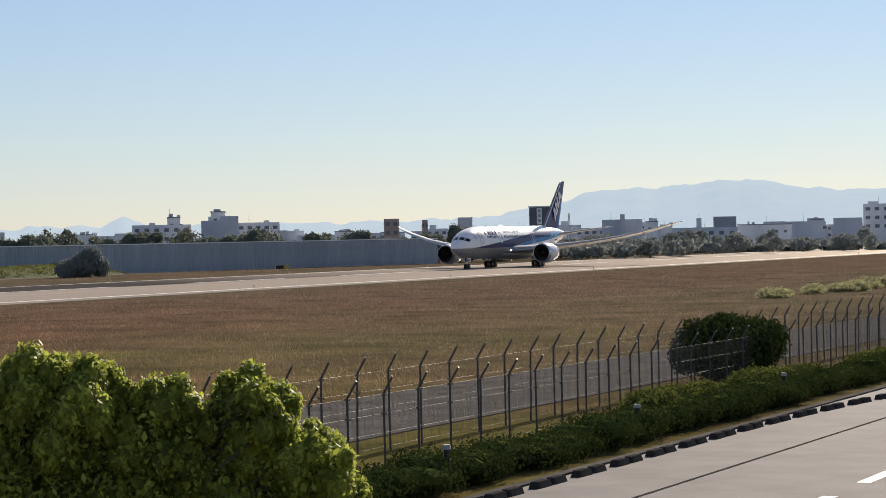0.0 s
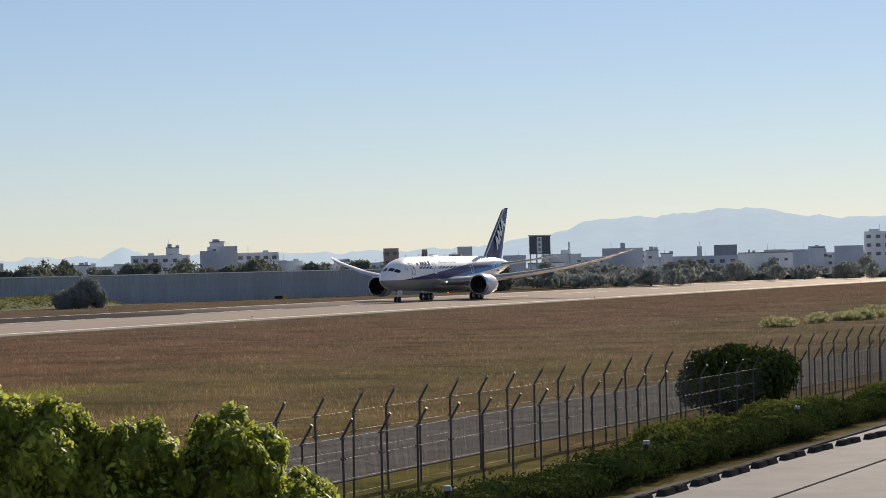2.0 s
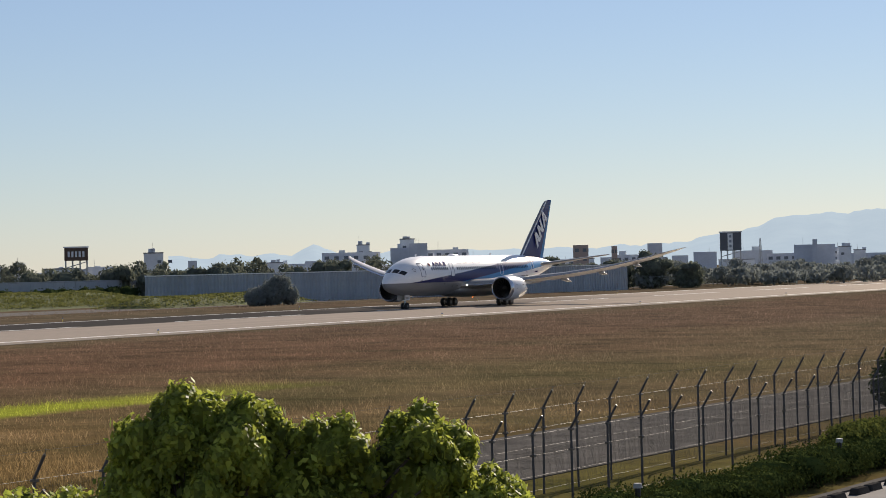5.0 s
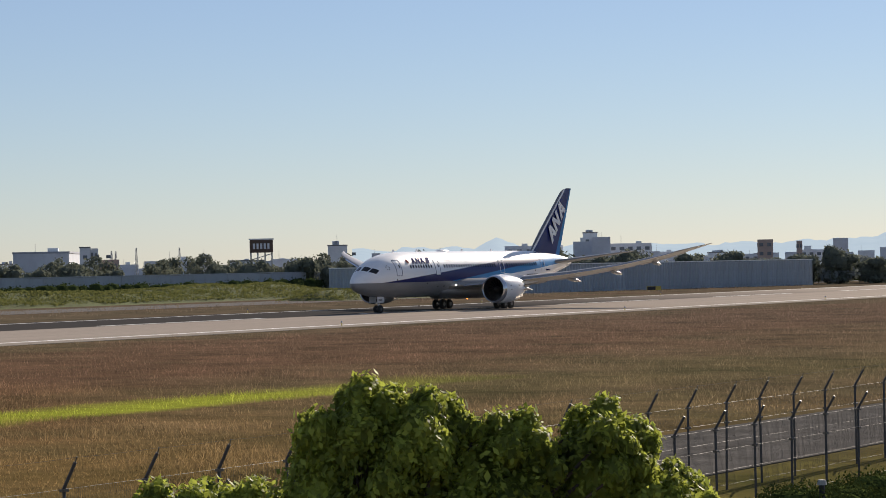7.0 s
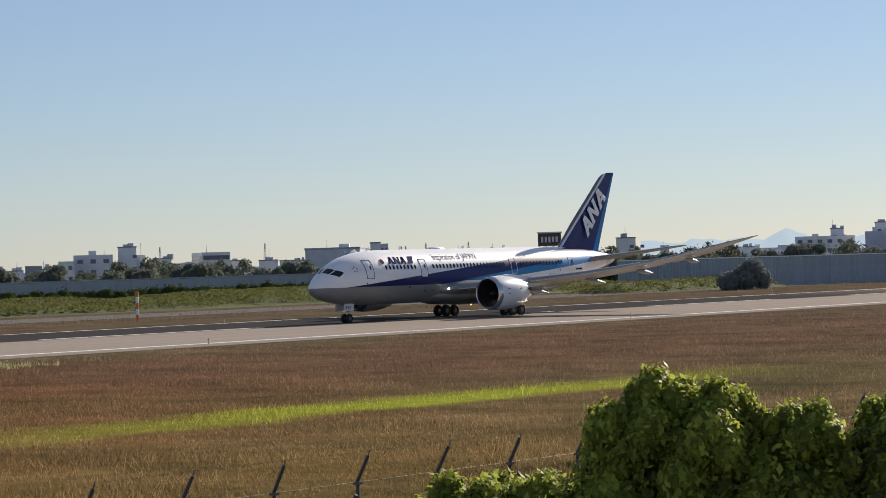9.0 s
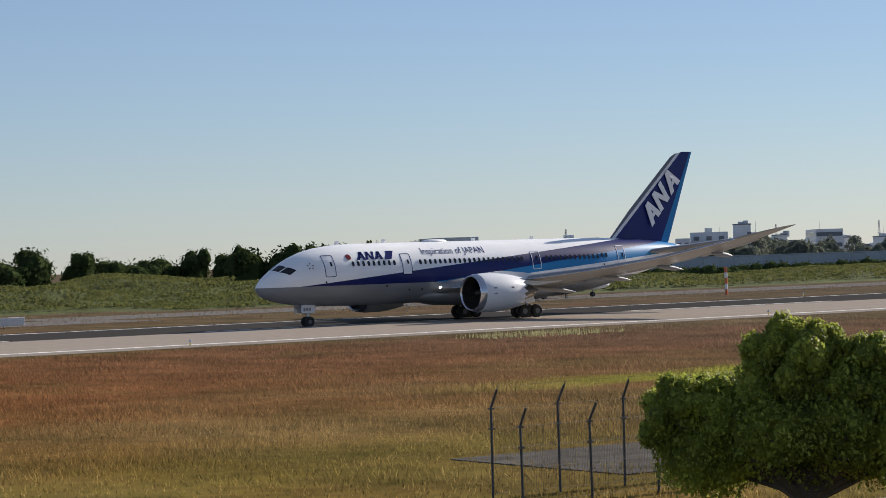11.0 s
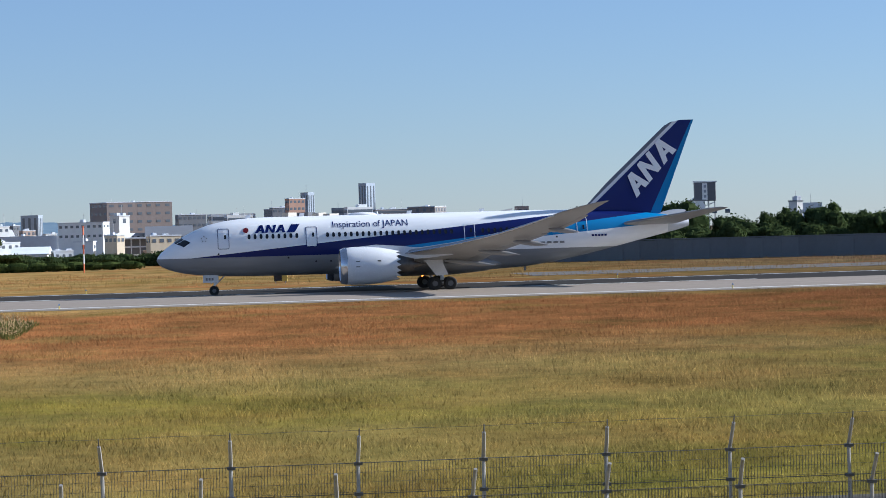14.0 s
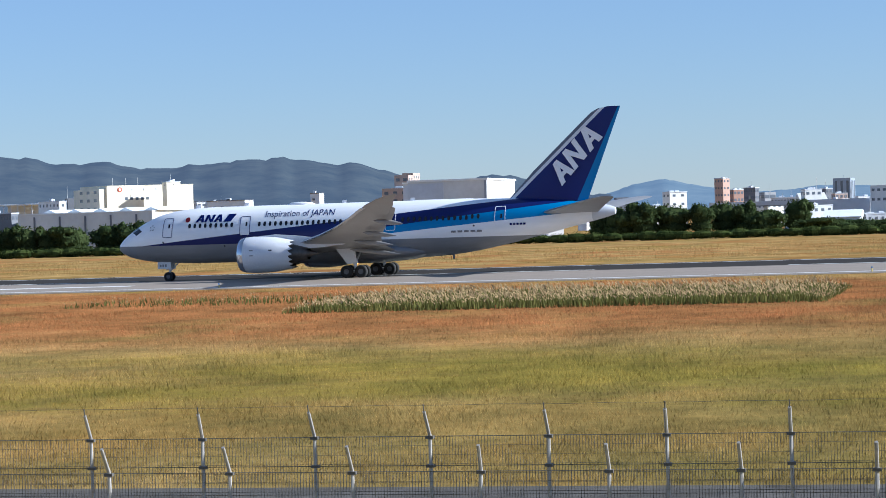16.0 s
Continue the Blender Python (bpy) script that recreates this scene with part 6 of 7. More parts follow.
def viaduct(x, y, w, d, h, turn, style):
    """A raised road on columns, with a parapet and lamp poles."""
    ob = thing("viaduct", pose(x, y, 0, 0, 0, turn), "long grey raised road on columns across the town", "viaduct")
    part("deck", box_bm(-w / 2, w / 2, -d / 2, d / 2, h - 1.5, h - 0.6), TOWN_MATS["slate"], ob)
    part("parapet", box_bm(-w / 2, w / 2, -d / 2 - 0.15, -d / 2, h - 1.2, h), TOWN_MATS["tall_grey"], ob)
    me = mesh_from("column", box_bm(-0.5, 0.5, -1.5, 1.5, -0.2, h - 1.5, bevel=0.1), TOWN_MATS["grey"])
    pole = mesh_from("pole", add_tube(bmesh.new(), (0, 0, h - 0.6), (0, 0, h + 2.2), 0.07, 0.05, 5), M_GALV)
    for k in range(7):
        piece("column", me, ob, pose(-w / 2 + w * (k + 0.5) / 7, 0, 0))
        piece("pole", pole, ob, pose(-w / 2 + w * (k + 0.3) / 7, -d / 2 + 0.3, 0))
    return ob


def cream_hall(x, y, w, d, h, turn, style):
    """The large cream factory: two rows of small windows, a round sign, writing bars and roof poles."""
    ob = thing("factory", pose(x, y, 0, 0, 0, turn), STYLES[style][2], "building", "town buildings")
    f = -d / 2
    part("wall", box_bm(-w / 2 + 2.2, w / 2, f, d / 2, -0.2, h), TOWN_MATS[style], ob)
    part("low_wing", box_bm(-w / 2, -w / 2 + 2.19, f + 0.6, d / 2, -0.2, h - 0.8), TOWN_MATS[style], ob)
    part("roof_edge", box_bm(-w / 2 + 2.1, w / 2 + 0.1, f - 0.1, d / 2 + 0.1, h, h + 0.15), TOWN_MATS["cream"], ob)
    for n, x0, z in ((5, 8.5, h - 4.3), (3, 3.5, h - 8.0), (6, 10.0, h - 8.0), (2, 17.5, h - 7.6)):
        for k in range(n):
            piece("window", PANE, ob, pose(-w / 2 + x0 + 1.75 * k, f, z) @ Matrix.Diagonal((0.95, 1, 0.9, 1)))
    part("canopy", box_bm(-w / 2 + 0.4, -w / 2 + 9, f - 0.5, f, h - 9.3, h - 9.0), TOWN_MATS["slate"], ob)
    for k in range(3):
        for z in (h - 2.2, h - 4.6, h - 7.2):
            piece("window", PANE, ob, pose(-w / 2, f + 3.6 + 5.2 * k, z, 0, 0, -90) @ Matrix.Diagonal((2.0, 1, 0.9, 1)))
    bm = bmesh.new()
    add_tube(bm, (-w / 2 + 6.4, f - 0.15, h - 1.1), (-w / 2 + 6.4, f, h - 1.1), 0.72, 0.72, 18)
    part("sign_disc", bm, M_RED, ob, "red round sign on the wall")
    part("sign_centre", add_tube(bmesh.new(), (-w / 2 + 6.4, f - 0.2, h - 1.1), (-w / 2 + 6.4, f - 0.15, h - 1.1), 0.4, 0.4, 14), TOWN_MATS["cream"], ob)
    for k in range(4):
        part("writing_bar", box_bm(-w / 2 + 10.2 + 4.0 * k, -w / 2 + 11.2 + 4.0 * k, f - 0.1, f, h - 1.5, h - 0.7), TOWN_MATS["grey_plain"], ob)
    for px in (-w * 0.22, -w * 0.08, w * 0.05):
        part("aerial", add_tube(bmesh.new(), (px, 0, h), (px, 0, h + 2.6), 0.09, 0.05, 5), M_GALV, ob)
    return ob


def house(x, y, w, d, h, turn, style):
    """A gabled house, gable to the front, with a pale verge."""
    ob = thing("house", pose(x, y, 0, 0, 0, turn), "beige house with a grey gabled roof and white verges", "house", "town buildings")
    e = h * 0.62
    bm = bmesh.new()
    add_loft(bm, [[(-w / 2, py, 0), (w / 2, py, 0), (w / 2, py, e), (0, py, h), (-w / 2, py, e)] for py in (-d / 2, d / 2)])
    part("wall", bm, TOWN_MATS["beige"], ob)
    for s in (-1, 1):
        bm = bmesh.new()
        add_loft(bm, [[(s * (w / 2 + 0.7), py, e - 0.3), (0, py, h + 0.15), (0, py, h + 0.5), (s * (w / 2 + 0.8), py, e + 0.05)] for py in (-d / 2 - 0.5, d / 2 + 0.5)])
        part("roof", bm, M_ROOF, ob)
        bm = bmesh.new()
        add_loft(bm, [[(s * (w / 2 + 0.8), py, e - 0.35), (0, py, h + 0.1), (0, py, h + 0.55), (s * (w / 2 + 0.8), py, e + 0.1)] for py in (-d / 2 - 0.62, -d / 2 - 0.5)])
        part("verge", bm, M_WHITE, ob)
    return ob


def hangar(x, y, w, d, h, turn, style):
    ob = thing("hangar", pose(x, y, 0, 0, 0, turn), "big white hangar with a dark edged flat roof", "hangar", "town buildings")
    part("wall", box_bm(-w / 2, w / 2, -d / 2, d / 2, -0.2, h), TOWN_MATS["white"], ob)
    # thin grey sheet over the left part of the white front
    part("side_cladding", box_bm(-w / 2 - 0.1, -w / 2 + w * 0.45, -d / 2 - 0.15, -d / 2 - 0.02, 0, h - 0.6), TOWN_MATS["grey"], ob)
    part("roof_edge", box_bm(-w / 2 - 0.3, w / 2 + 0.3, -d / 2 - 0.3, d / 2 + 0.3, h - 0.1, h + 0.45), M_WHITE, ob)
    part("dark_trim", box_bm(w / 2 - 0.7, w / 2 - 0.1, -d / 2 - 0.2, -d / 2 - 0.02, 0, h - 0.2), TOWN_MATS["dark"], ob)
    return ob


def billboard(x, y, w, d, h, turn, style):
    """A sign board with plain bars for writing, on a braced steel frame."""
    ob = thing("billboard", pose(x, y, 0, 0, 0, turn), STYLES[style][2], "billboard")
    ph = w * (0.85 if style == "tower_dark" else 0.55)
    part("board", box_bm(-w / 2, w / 2, -0.5, 0.5, h - ph, h, bevel=0.1), TOWN_MATS[style], ob)
    part("rim", box_bm(-w / 2 - 0.25, w / 2 + 0.25, -0.6, 0.6, h, h + 0.35), M_WHITE, ob)
    if style == "tower_dark":
        part("white_panel", box_bm(-w * 0.14, w * 0.1, -0.62, -0.5, h - ph * 0.95, h - ph * 0.05), M_WHITE, ob)
        for k in range(3):
            part("writing_bar", box_bm(-w * 0.07, w * 0.04, -0.7, -0.62, h - ph * (0.28 + 0.27 * k), h - ph * (0.13 + 0.27 * k)), TOWN_MATS["dark"], ob)
    else:
        for k in range(5):
            part("writing_bar", box_bm(-w * 0.36 + w * 0.155 * k, -w * 0.27 + w * 0.155 * k, -0.62, -0.5, h - ph * 0.72, h - ph * 0.28), TOWN_MATS["pale"], ob)
    for s in (-1, -0.35, 0.35, 1):
        part("leg", add_tube(bmesh.new(), (s * w * 0.45, 0, 0), (s * w * 0.45, 0, h - ph), 0.22, 0.22, 6), M_GALV, ob)
    for k in range(3):
        z0 = (h - ph) * (0.45 + 0.18 * k)
        part("brace", add_tube(bmesh.new(), (-w * 0.45, 0, z0), (w * 0.45, 0, z0 + (h - ph) * 0.16), 0.12, 0.12, 5), M_GALV, ob)
    return ob


def mast(x, y, w, d, h, turn, style):
    ob = thing("mast", pose(x, y, 0, 0, 0, turn), "thin grey steel lattice mast over the roofs", "mast")
    for s in ((-1, -1), (1, -1), (0, 1)):
        part("leg", add_tube(bmesh.new(), (s[0] * 0.9, s[1] * 0.9, 0), (s[0] * 0.15, s[1] * 0.15, h), 0.14, 0.08, 5), M_GALV, ob)
    for k in range(7):
        z = h * (0.3 + 0.1 * k)
        r = 0.9 - 0.75 * z / h
        part("crossbar", add_tube(bmesh.new(), (-r, -r, z), (r, -r, z + 1.0), 0.07, 0.07, 4), M_GALV, ob)
    return ob


def lattice_tower(x, y, w, d, h, turn, style):
    ob = thing("lattice_tower", pose(x, y, 0, 0, 0, turn), "white open steel stair tower above the trees", "tower")
    me = mesh_from("post", add_tube(bmesh.new(), (0, 0, 0), (0, 0, h), 0.22, 0.22, 6), M_WHITE)
    for px in (-w / 2, -w / 6, w / 6, w / 2):
        for py in (-d / 2, d / 2):
            piece("post", me, ob, pose(px, py, 0))
    deck = mesh_from("deck", box_bm(-w / 2, w / 2, -d / 2, d / 2, -0.15, 0.15), M_WHITE)
    z = h
    while z > 5:
        piece("deck", deck, ob, pose(0, 0, z))
        part("brace", add_tube(bmesh.new(), (-w / 2, -d / 2, z - 2.2), (w / 2, -d / 2, z), 0.1, 0.1, 5), M_WHITE, ob)
        z -= 2.2
    return ob


building(1238.7, 849.3, 5.4, 3.8, 14.0, -55.6, "far_pale")
building(786.9, 466.9, 21.8, 30.0, 12.5, -59.3, "pale_rows")
building(785.8, 460.9, 4.8, 12.0, 15.2, -59.6, "pale")
building(762.9, 428.5, 12.8, 30.0, 13.4, -60.7, "grey")
building(764.5, 429.8, 5.2, 14.0, 16.6, -60.7, "pale")
building(748.9, 416.6, 6.5, 14.0, 14.8, -60.9, "grey")
building(820.3, 443.5, 16.1, 25.0, 12.9, -61.6, "pale_rows")
building(817.8, 385.3, 5.7, 8.0, 13.2, -64.8, "rust")
building(822.2, 373.5, 2.1, 6.0, 12.5, -65.6, "rust")
building(876.9, 380.8, 5.8, 12.0, 13.6, -66.5, "grey")
billboard(656.0, 260.9, 6.2, 12.0, 14.2, -68.3, "tower_dark")
mast(747.8, 287.0, 0.7, 2.0, 13.1, -69.0, "grey")
building(858.9, 308.1, 15.1, 25.0, 11.3, -70.3, "grey")
building(845.3, 303.1, 1.7, 6.0, 13.2, -70.3, "grey")
building(950.1, 327.7, 5.1, 10.0, 10.7, -71.0, "pale")
building(952.0, 322.1, 4.9, 10.0, 9.2, -71.3, "pale")
building(823.8, 263.8, 22.0, 30.0, 7.6, -72.2, "grey_rows")
building(827.7, 257.9, 8.1, 14.0, 11.4, -72.7, "dark")
building(822.1, 265.8, 1.8, 8.0, 11.0, -72.1, "grey")
building(949.8, 279.1, 21.8, 20.0, 8.6, -73.6, "pale")
building(874.4, 242.7, 5.1, 15.0, 7.6, -74.5, "grey")
building(924.1, 250.7, 6.7, 15.0, 10.6, -74.8, "grey")
building(881.3, 226.8, 10.6, 20.0, 10.3, -75.6, "grey")
building(913.0, 223.5, 10.4, 20.0, 15.6, -76.2, "pale_rows")
building(915.8, 212.0, 13.1, 20.0, 12.3, -77.0, "grey_rows")
building(876.0, 237.2, 4.5, 15.0, 9.8, -74.8, "pale")
building(537.3, 541.0, 8.7, 25.0, 11.9, -36.8, "office")
building(545.6, 537.7, 5.8, 12.0, 9.1, -45.4, "pale")
mast(577.0, 555.5, 0.6, 2.0, 14.7, -46.1, "grey")
building(582.5, 559.3, 6.3, 15.0, 9.1, -46.2, "pale")
building(578.2, 523.5, 17.3, 40.0, 11.9, -53.8, "grey_plain")
building(560.5, 492.3, 3.1, 12.0, 13.3, -48.7, "pale")
building(563.8, 491.5, 2.4, 12.0, 13.0, -48.9, "grey_rows")
building(572.0, 492.8, 6.4, 20.0, 9.5, -49.3, "rust")
mast(592.3, 509.0, 0.5, 2.0, 12.4, -49.3, "grey")
mast(593.2, 508.0, 0.5, 2.0, 12.3, -49.4, "grey")
mast(651.0, 548.1, 0.6, 2.0, 13.9, -49.9, "grey")
mast(660.6, 536.5, 0.6, 2.0, 13.8, -50.9, "grey")
building(627.3, 655.8, 3.7, 15.0, 10.8, -43.7, "pale")
building(661.4, 621.3, 11.4, 15.0, 9.2, -46.8, "pale")
building(710.6, 564.4, 3.4, 15.0, 10.6, -51.5, "pale")
billboard(522.1, 395.6, 6.3, 10.0, 13.7, -52.8, "brown_sign")
building(555.4, 426.1, 9.7, 20.0, 8.2, -52.5, "pale")
building(586.2, 435.1, 7.6, 20.0, 8.7, -53.4, "grey")
building(656.6, 465.7, 6.4, 10.0, 13.1, -54.7, "pale")
building(395.3, 493.8, 12.3, 25.0, 10.6, -28.7, "pale_rows")
mast(390.8, 489.0, 0.3, 2.0, 13.1, -38.6, "grey")
building(460.7, 536.3, 4.8, 14.0, 9.0, -40.7, "dark")
building(466.5, 537.9, 1.8, 14.0, 7.9, -40.9, "pale")
building(487.9, 553.0, 4.7, 15.0, 10.2, -41.4, "grey_rows")
building(504.0, 558.8, 11.8, 25.0, 12.0, -42.0, "grey_rows")
building(515.1, 555.4, 5.6, 15.0, 14.2, -42.8, "pale")
building(520.5, 555.1, 2.8, 12.0, 11.7, -43.2, "grey")
building(591.9, 619.7, 5.5, 14.0, 11.0, -43.7, "pale")
mast(580.1, 608.9, 0.4, 2.0, 14.9, -43.6, "grey")
building(492.3, 640.1, 4.9, 15.0, 9.7, -37.6, "pale")
building(548.2, 659.4, 7.8, 15.0, 8.7, -39.7, "pale")
building(554.0, 654.5, 5.3, 15.0, 8.0, -40.2, "pale")
building(251.3, 347.7, 7.8, 18.0, 10.0, -23.9, "band_white")
lattice_tower(78.8, 517.2, 3.1, 5.0, 17.1, 0.0, "white")
building(80.5, 530.6, 8.0, 18.0, 11.8, 0.0, "pale")
billboard(106.4, 546.4, 5.7, 8.0, 16.5, 0.0, "tower_dark")
building(104.8, 549.2, 2.7, 8.0, 11.8, 0.0, "pale")
building(140.7, 585.7, 2.1, 3.5, 11.3, 27.0, "white")
building(149.6, 602.8, 3.7, 10.0, 10.9, 0.0, "grey")
building(186.0, 629.5, 3.1, 8.0, 14.2, 0.0, "dark")
house(-9.8, 398.0, 5.8, 16.0, 6.6, 0.0, "beige")
shed(-16.4, 419.8, 9.7, 18.0, 6.2, 0.0, "grey")
building(108.8, 906.5, 4.8, 8.0, 14.9, 0.0, "rust")
building(92.2, 907.5, 5.6, 10.0, 11.5, 0.0, "pale")
hangar(-179.0, 604.0, 22.5, 40.0, 16.0, 0.0, "white")
shed(-154.1, 471.8, 12.6, 25.0, 10.1, 0.0, "white")
building(-135.6, 421.6, 9.5, 7.7, 6.8, 27.0, "white")
building(-144.1, 520.2, 15.5, 11.0, 9.5, 27.0, "white")
building(-139.1, 393.1, 6.8, 6.1, 5.8, 27.0, "white")
building(-302.6, 1048.0, 5.2, 14.0, 27.3, 0.0, "rust")
building(66.7, 1184.3, 6.7, 5.6, 31.6, 40, "tower_glass")
building(32.1, 1116.4, 4.4, 5.3, 26.4, 40, "tower_glass")
building(12.4, 824.9, 7.0, 2.6, 19.2, 30, "brick_rows", (4, 5, 1.0, 0.9))
building(5.8, 847.0, 6.8, 5.0, 15.7, 35, "slate", (3, 4, 2.0, 1.0))
building(5.6, 719.6, 3.7, 1.0, 13.1, 40, "fins")
building(11.2, 725.1, 3.2, 5.5, 13.1, 40, "slate")
building(15.4, 719.7, 3.4, 1.7, 12.8, 40, "fins")
building(19.0, 715.7, 4.1, 1.1, 12.4, 40, "fins")
building(33.9, 908.9, 1.0, 5.9, 16.2, 60, "slate_bands")
building(41.7, 903.4, 12.0, 1.9, 16.3, 25, "band_white")
building(54.4, 898.6, 14.6, 2.3, 15.0, 20, "brown_rows", (1, 4, 20.0, 0.8))
building(67.9, 887.8, 11.2, 12.0, 15.5, 60, "brown_rows", (4, 4, 1.1, 1.3))
building(53.5, 766.8, 1.3, 1.1, 11.9, 20, "white", (1, 1, 0.4, 0.5))
building(33.9, 717.6, 1.4, 4.0, 11.8, 62, "pale", (2, 2, 1.0, 1.2))
building(63.7, 802.1, 5.4, 1.7, 11.3, 30, "beige", (4, 3, 1.2, 1.0))
building(70.2, 772.5, 11.6, 2.6, 7.6, 12, "white_rows", (11, 2, 1.3, 1.1))
building(40.8, 642.4, 21.1, 1.8, 6.2, 8, "grey")
building(29.5, 702.8, 12.3, 2.5, 7.6, 15, "grey_rows", (7, 2, 1.3, 1.0))
building(-9.0, 806.7, 10.1, 2.0, 13.5, 20, "band_white")
building(-2.8, 658.9, 7.1, 4.5, 8.9, 35, "beige", (5, 2, 0.9, 0.9))
building(1.6, 603.5, 6.5, 4.0, 7.1, 35, "cream", (4, 2, 0.9, 0.9))
building(22.9, 425.2, 8.2, 5.0, 4.7, 30, "beige", (5, 1, 0.9, 0.7))
shed(31.1, 426.0, 3.8, 12.0, 5.2, 0, "green")
hip_hall(8.8, 448.0, 23.9, 24.0, 5.7, 0, "blue_grey")
building(24.4, 454.0, 12.1, 8.0, 4.6, 0, "slate")
building(-3.9, 406.5, 3.4, 4.0, 4.5, 20, "pale", (4, 1, 0.5, 0.8))
building(-0.0, 402.4, 3.3, 4.0, 4.3, 15, "white", (3, 1, 0.6, 0.9))
building(-46.0, 726.3, 22.9, 14.6, 17.9, 24, "office_brown", (7, 4, 1.5, 0.8))
building(-56.1, 592.9, 3.6, 14.0, 10.7, 62, "pale", (2, 2, 0.9, 0.7))
building(-46.1, 585.7, 3.6, 4.0, 12.2, 40, "white", (1, 1, 0.9, 1.2))
building(-51.8, 491.8, 1.3, 5.1, 5.6, 62, "pale", (1, 1, 0.7, 0.9))
building(-44.7, 482.3, 2.4, 4.1, 6.9, 45, "beige", (2, 1, 0.8, 0.8))
open_shed(-40.0, 489.0, 6.4, 10.0, 6.4, 0, "slate")
building(-33.6, 479.8, 7.3, 1.2, 6.5, 20, "beige", (4, 1, 0.9, 0.8))
shed(-33.1, 607.0, 12.5, 14.0, 9.3, 0, "slate")
building(-26.3, 807.5, 10.7, 3.5, 14.1, 20, "slate", (6, 2, 1.6, 0.9))
building(-11.3, 825.3, 16.7, 7.2, 14.2, 12, "band_white")
building(8.3, 845.2, 8.9, 1.5, 16.2, 20, "slate", (4, 3, 1.4, 1.0))
building(-56.1, 471.5, 4.4, 1.7, 3.7, 20, "grey", (3, 1, 0.6, 0.6))
shed(-62.6, 469.0, 7.6, 14.0, 4.8, 0, "pale")
building(-82.7, 642.5, 5.4, 2.6, 10.6, 30, "white", (3, 1, 0.9, 0.8))
building(-71.6, 604.0, 17.3, 8.0, 7.3, 0, "grey")
cream_hall(-286.5, 623.9, 30.8, 19.7, 18.3, 45, "cream_rows")
building(-270.9, 614.5, 4.6, 2.6, 19.0, 45, "cream", (1, 1, 0.3, 0.3))
vented_hall(-239.0, 475.0, 33.6, 26.0, 9.6, 0, "white")
building(-266.4, 474.5, 2.2, 14.0, 10.1, 60, "slate", (2, 1, 0.8, 0.8))
building(-288.9, 564.8, 2.2, 12.4, 13.7, 50, "pale", (1, 1, 0.7, 0.8))
open_shed(-309.1, 592.0, 15.8, 14.0, 13.7, 0, "white")
building(-356.3, 905.2, 12.6, 3.8, 15.4, 36, "pale", (6, 2, 1.4, 1.0))
building(-315.0, 643.2, 2.1, 6.2, 15.5, 30, "slate")
building(-125.3, 659.7, 5.8, 4.9, 11.3, 35, "white_rows", (2, 3, 0.9, 0.7))
building(-129.1, 823.8, 3.4, 4.6, 17.0, 50, "brick_pale", (2, 5, 0.7, 0.7))
building(-125.3, 837.6, 4.6, 3.0, 12.7, 40, "brick_rows", (3, 4, 1.0, 1.0))
building(-121.2, 852.6, 2.3, 5.8, 13.4, 55, "slate", (2, 4, 0.9, 0.9))
building(-115.7, 859.1, 5.2, 3.8, 11.5, 40, "slate_bands")
building(-103.8, 805.1, 10.2, 8.2, 9.0, 12, "grey_rows", (9, 1, 1.0, 0.7))
shed(-89.0, 723.8, 8.3, 14.0, 10.1, 15, "white")
building(-96.5, 907.4, 3.3, 3.5, 12.5, 40, "slate", (2, 2, 0.9, 0.9))
building(-89.8, 882.8, 5.4, 3.3, 10.3, 30, "rust", (3, 2, 1.0, 1.0))
building(-83.8, 932.4, 5.2, 2.5, 8.9, 30, "pale", (3, 2, 1.0, 0.9))
building(-111.4, 1262.6, 3.6, 13.0, 20.3, 50, "tower_glass")
viaduct(-89.6, 643.0, 45.9, 6.0, 7.6, 0, "grey")
building(-163.8, 803.2, 4.4, 5.2, 11.0, 20, "slate")
building(-136.9, 702.4, 3.9, 3.3, 7.3, 30, "pale", (3, 1, 0.9, 0.7))
building(-352.6, 908.5, 25.6, 12.0, 15.7, 0.0, "pale")
building(-348.7, 1045.0, 4.5, 8.0, 19.2, 0.0, "pale")
building(-274.1, 907.5, 11.4, 10.0, 18.5, 0.0, "rust")
building(-273.0, 913.4, 6.1, 8.0, 24.0, 0.0, "rust")
hangar(-209.5, 723.6, 26.0, 30.0, 17.4, 0.0, "white")


def far_town(seed):
    """Low hazy roofs that fill the skyline between the larger blocks."""
    rng = random.Random(seed)
    a = 34.5
    while a < 84:
        r = rng.uniform(950, 1350)
        w = rng.uniform(7, 24)
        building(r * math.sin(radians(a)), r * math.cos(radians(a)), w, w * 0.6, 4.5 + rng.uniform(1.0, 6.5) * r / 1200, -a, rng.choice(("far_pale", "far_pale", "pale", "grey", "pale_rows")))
        a += rng.uniform(0.25, 0.8)


far_town(4)


def near_town(seed):
    """Small blocks and roofs that crowd the far side of the airfield in the west."""
    rng = random.Random(seed)
    for k in range(46):
        y = rng.uniform(550, 720)
        x = rng.uniform(-0.72, 0.02) * (y + 67) - 29
        w = rng.uniform(6, 17)
        style = rng.choice(("white", "pale_rows", "beige", "grey_rows", "pale", "slate", "grey", "blue_grey"))
        if style == "blue_grey":
            shed(x, y, w * 1.6, 12, rng.uniform(4.5, 6.5), rng.uniform(-10, 25), style)
        else:
            building(x, y, w, w * rng.uniform(0.6, 0.9), rng.uniform(4.6, 7.0) + (y - 550) * 0.01, rng.uniform(15, 50), style, (max(2, int(w / 2)), 2, 0.9, 0.8))


near_town(9)


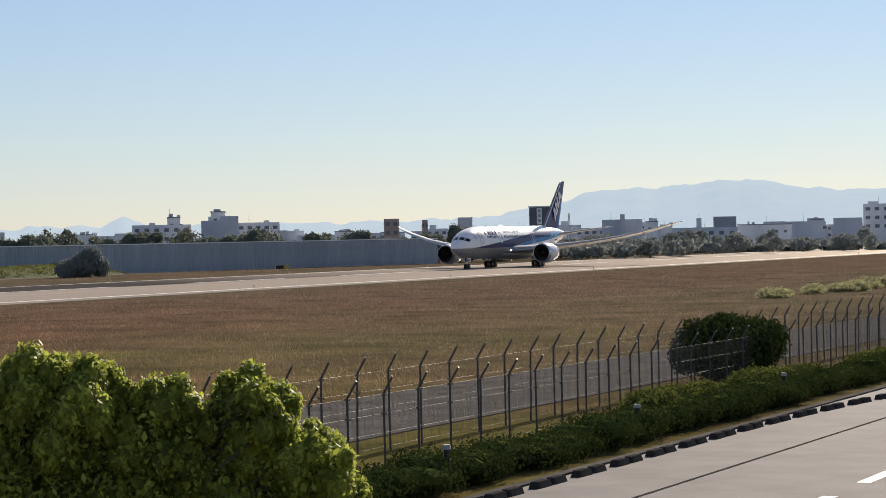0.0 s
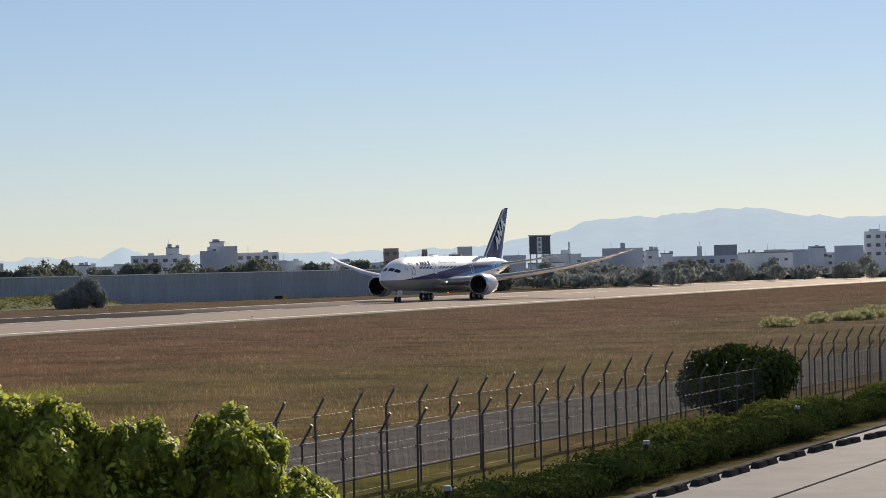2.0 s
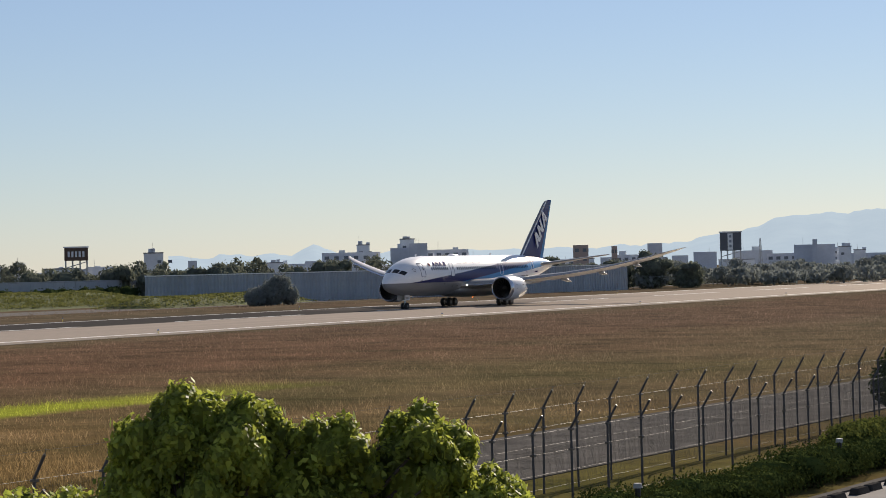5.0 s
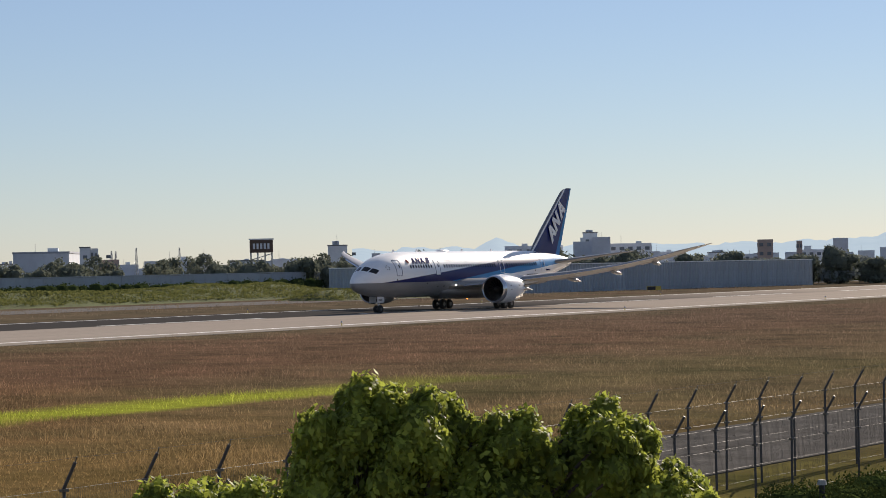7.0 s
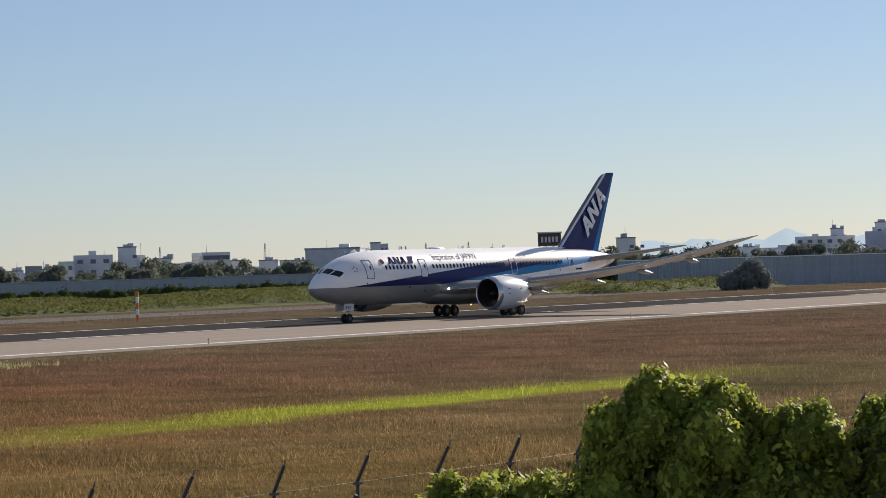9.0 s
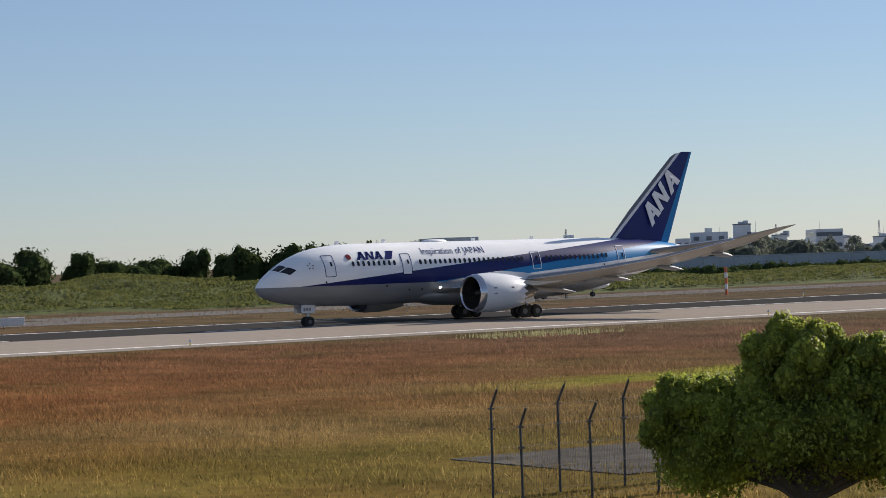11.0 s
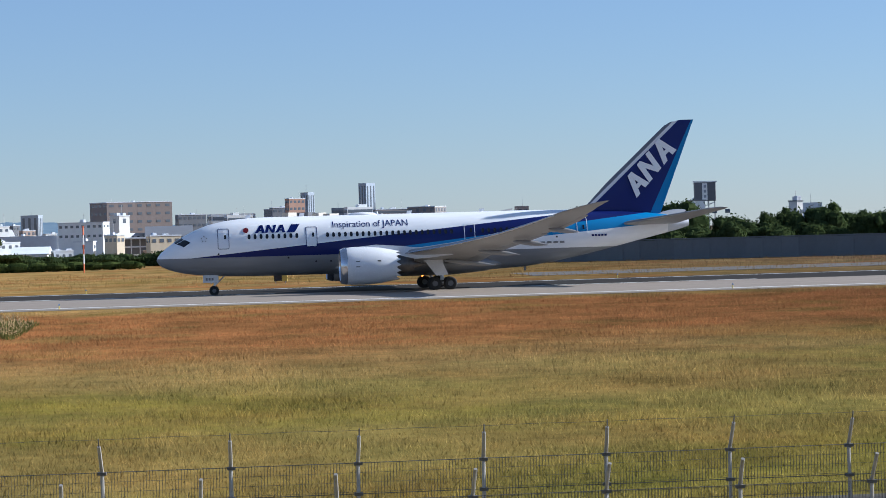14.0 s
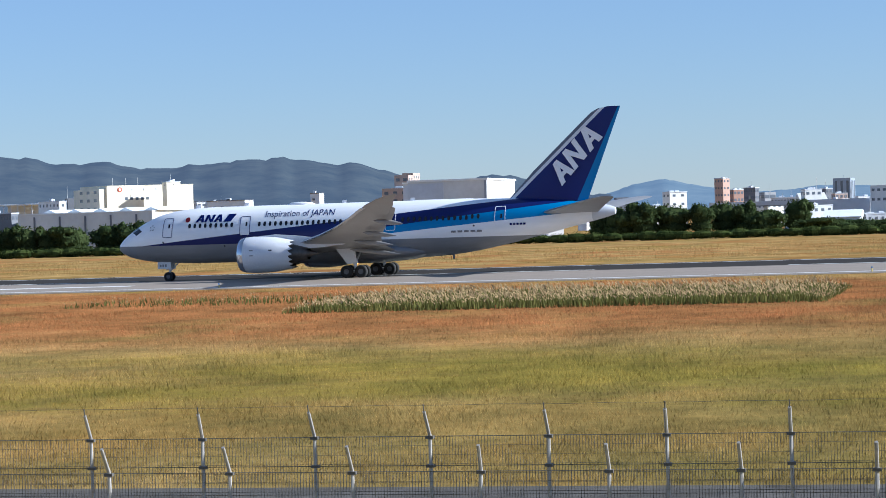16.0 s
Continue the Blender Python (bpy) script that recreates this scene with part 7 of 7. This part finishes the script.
# ---- small things on the field ----
def marker(x, y, h, turn, r=0.2):
    ob = thing("marker_post", pose(x, y, 0, 0, 0, turn), "red and white banded marker post beside the taxiway", "marker post")
    n = 5
    for k in range(n):
        bm = add_tube(bmesh.new(), (0, 0, h * k / n), (0, 0, h * (k + 1) / n), r, r, 12)
        part("band", bm, M_ORANGE if k % 2 == 0 else M_WHITE, ob)
    return ob


marker(209.8, 224.6, 3.8, 0)
marker(-47.2, 371.6, 8.6, 0, 0.13)


def field_sign(x, y, w, h, turn, material=None):
    ob = thing("taxiway_sign", pose(x, y, 0, 0, 0, turn), "small yellow and black taxiway sign box on feet", "sign")
    part("box", box_bm(-w / 2, w / 2, -0.12, 0.12, 0.25, 0.25 + h, bevel=0.03), material or M_YELLOW, ob)
    if material is None:
        part("face", box_bm(-w / 2 + 0.06, w * 0.1, -0.14, -0.12, 0.31, 0.19 + h), M_FAN, ob)
    for s in (-1, 1):
        part("foot", box_bm(s * w * 0.35 - 0.05, s * w * 0.35 + 0.05, -0.06, 0.06, -0.05, 0.26), M_GALV, ob)


field_sign(-17.3, 226.0, 1.7, 0.9, 0)
field_sign(103.0, 222.0, 3.0, 0.9, 0, M_LINE)
field_sign(420.0, 222.0, 3.0, 0.8, -40)


def edge_light(x, y):
    ob = thing("runway_light", pose(x, y, 0.03), "small elevated runway edge light", "runway light", "runway lights")
    ob["category"] = "light"
    piece("stem", LIGHT_STEM, ob)
    piece("lens", LIGHT_LENS, ob)


LIGHT_STEM = mesh_from("stem", add_tube(bmesh.new(), (0, 0, -0.05), (0, 0, 0.3), 0.06, 0.05, 8), M_YELLOW)
LIGHT_LENS = mesh_from("lens", add_tube(bmesh.new(), (0, 0, 0.3), (0, 0, 0.46), 0.09, 0.05, 8), M_METAL)
for k in range(14):
    edge_light(-160 + 60 * k, 141.5)
    edge_light(-160 + 60 * k, 199.5)


def wheel_stop(x, y, turn):
    ob = piece("wheel_stop", STOP_MESH, None, pose(x, y, 0.03, 0, 0, turn))
    tagged(ob, "short black rubber wheel stop on the asphalt", "wheel stop", "wheel stops")


bm = bmesh.new()
add_loft(bm, [[(px, -0.16 * k, 0), (px, 0.16 * k, 0), (px, 0.1 * k, 0.16 * k), (px, -0.1 * k, 0.16 * k)] for px, k in ((-0.42, 0.8), (-0.36, 1), (0.36, 1), (0.42, 0.8))])
STOP_MESH = mesh_from("wheel_stop", bm, M_KERB)
x = 42.0
k = 0
while x < 96:
    yy = 20.0 - 0.9 * max(0.0, (x - 66) / 16) ** 2
    wheel_stop(x, yy, -2.0 * max(0.0, (x - 66) / 8))
    x += 1.02 if k % 2 == 0 else 1.75
    k += 1


def bollard(x, y):
    ob = thing("bollard_light", pose(x, y, 0), "dark low bollard light with a pale cap in the hedge", "bollard light", "bollard lights")
    part("post", add_tube(bmesh.new(), (0, 0, 0), (0, 0, 0.95), 0.07, 0.07, 10), M_FAN, ob)
    part("cap", add_tube(bmesh.new(), (0, 0, 0.95), (0, 0, 1.06), 0.11, 0.09, 12), M_CONCRETE, ob)


for k, bx in enumerate((49.6, 63.2, 78.5)):
    bollard(bx, 22.1)

box = thing("utility_box", pose(110.0, 34.0, 0), "grey steel utility cabinet by the perimeter road", "cabinet")
part("body", box_bm(-0.5, 0.5, -0.35, 0.35, 0.05, 1.1, bevel=0.04), M_GALV, box)
part("lid", box_bm(-0.56, 0.56, -0.41, 0.41, 1.1, 1.18, bevel=0.02), M_CONCRETE, box)


# ---- hills ----
def hills(name, ox, oy, a0, a1, r, shape, seed, material, rough=1.0):
    """A range seen across the plain: a ridge with a slope before it and spurs."""
    bm = bmesh.new()
    n, rows = 220, 9
    grid = []
    for j in range(rows):
        v = j / (rows - 1)
        row = []
        for i in range(n + 1):
            a = a0 + (a1 - a0) * i / n
            rr = r - 700 * (1 - v)
            el = shape(a) + rough * (0.06 * noise.noise((a * 1.1, seed, 0.3)) + 0.075 * noise.noise((a * 2.4, seed, 1.3)) + 0.04 * noise.noise((a * 9.0, seed, 2.3)))
            top = 6 + r * math.tan(radians(max(0.05, el)))
            spur = 0.16 * noise.noise((a * 1.3, v * 2.0, seed + 4.0)) * (1 - v) * 1.6
            z = top * max(0.0, math.sin(v * math.pi / 2) ** 1.2 + spur * v) if j else -5
            row.append(bm.verts.new((ox - rr * math.sin(radians(a)), oy + rr * math.cos(radians(a)), z)))
        grid.append(row)
    for p, q in zip(grid, grid[1:]):
        for i in range(n):
            bm.faces.new((p[i], p[i + 1], q[i + 1], q[i]))
    bmesh.ops.recalc_face_normals(bm, faces=bm.faces[:])
    tagged(new(name, smooth(mesh_from(name, bm, material), 180)), kind="structure")


def bump(a, c, w):
    return math.exp(-((a - c) / w) ** 2)


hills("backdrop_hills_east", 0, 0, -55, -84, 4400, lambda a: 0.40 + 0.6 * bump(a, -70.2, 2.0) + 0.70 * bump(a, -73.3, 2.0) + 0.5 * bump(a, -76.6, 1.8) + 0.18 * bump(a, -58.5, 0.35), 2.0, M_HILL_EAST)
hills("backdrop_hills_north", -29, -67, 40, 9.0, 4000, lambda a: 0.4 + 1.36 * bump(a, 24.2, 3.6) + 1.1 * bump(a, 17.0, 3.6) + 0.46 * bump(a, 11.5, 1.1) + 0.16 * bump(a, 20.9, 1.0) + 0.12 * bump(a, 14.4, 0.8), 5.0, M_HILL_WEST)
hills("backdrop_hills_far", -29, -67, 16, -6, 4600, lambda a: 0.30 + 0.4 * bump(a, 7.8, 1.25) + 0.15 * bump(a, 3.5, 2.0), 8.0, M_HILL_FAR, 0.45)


def motions():
    walk(JET, [(t, pose(s, RUNWAY_Y, 0, 0, 0, 3.6 * float(np.interp(t, (10.2, 12.3, 14.3, 16.0), (0, 1, 0, -0.9))))) for t, s in PLANE])
    walk(TURBOPROP, [(t, pose(178.9 + 6.6 * (t - 10.2), 250.0, 0.03)) for t in (0.0, 4.0, 8.0, 12.0, 16.0)])


motions()
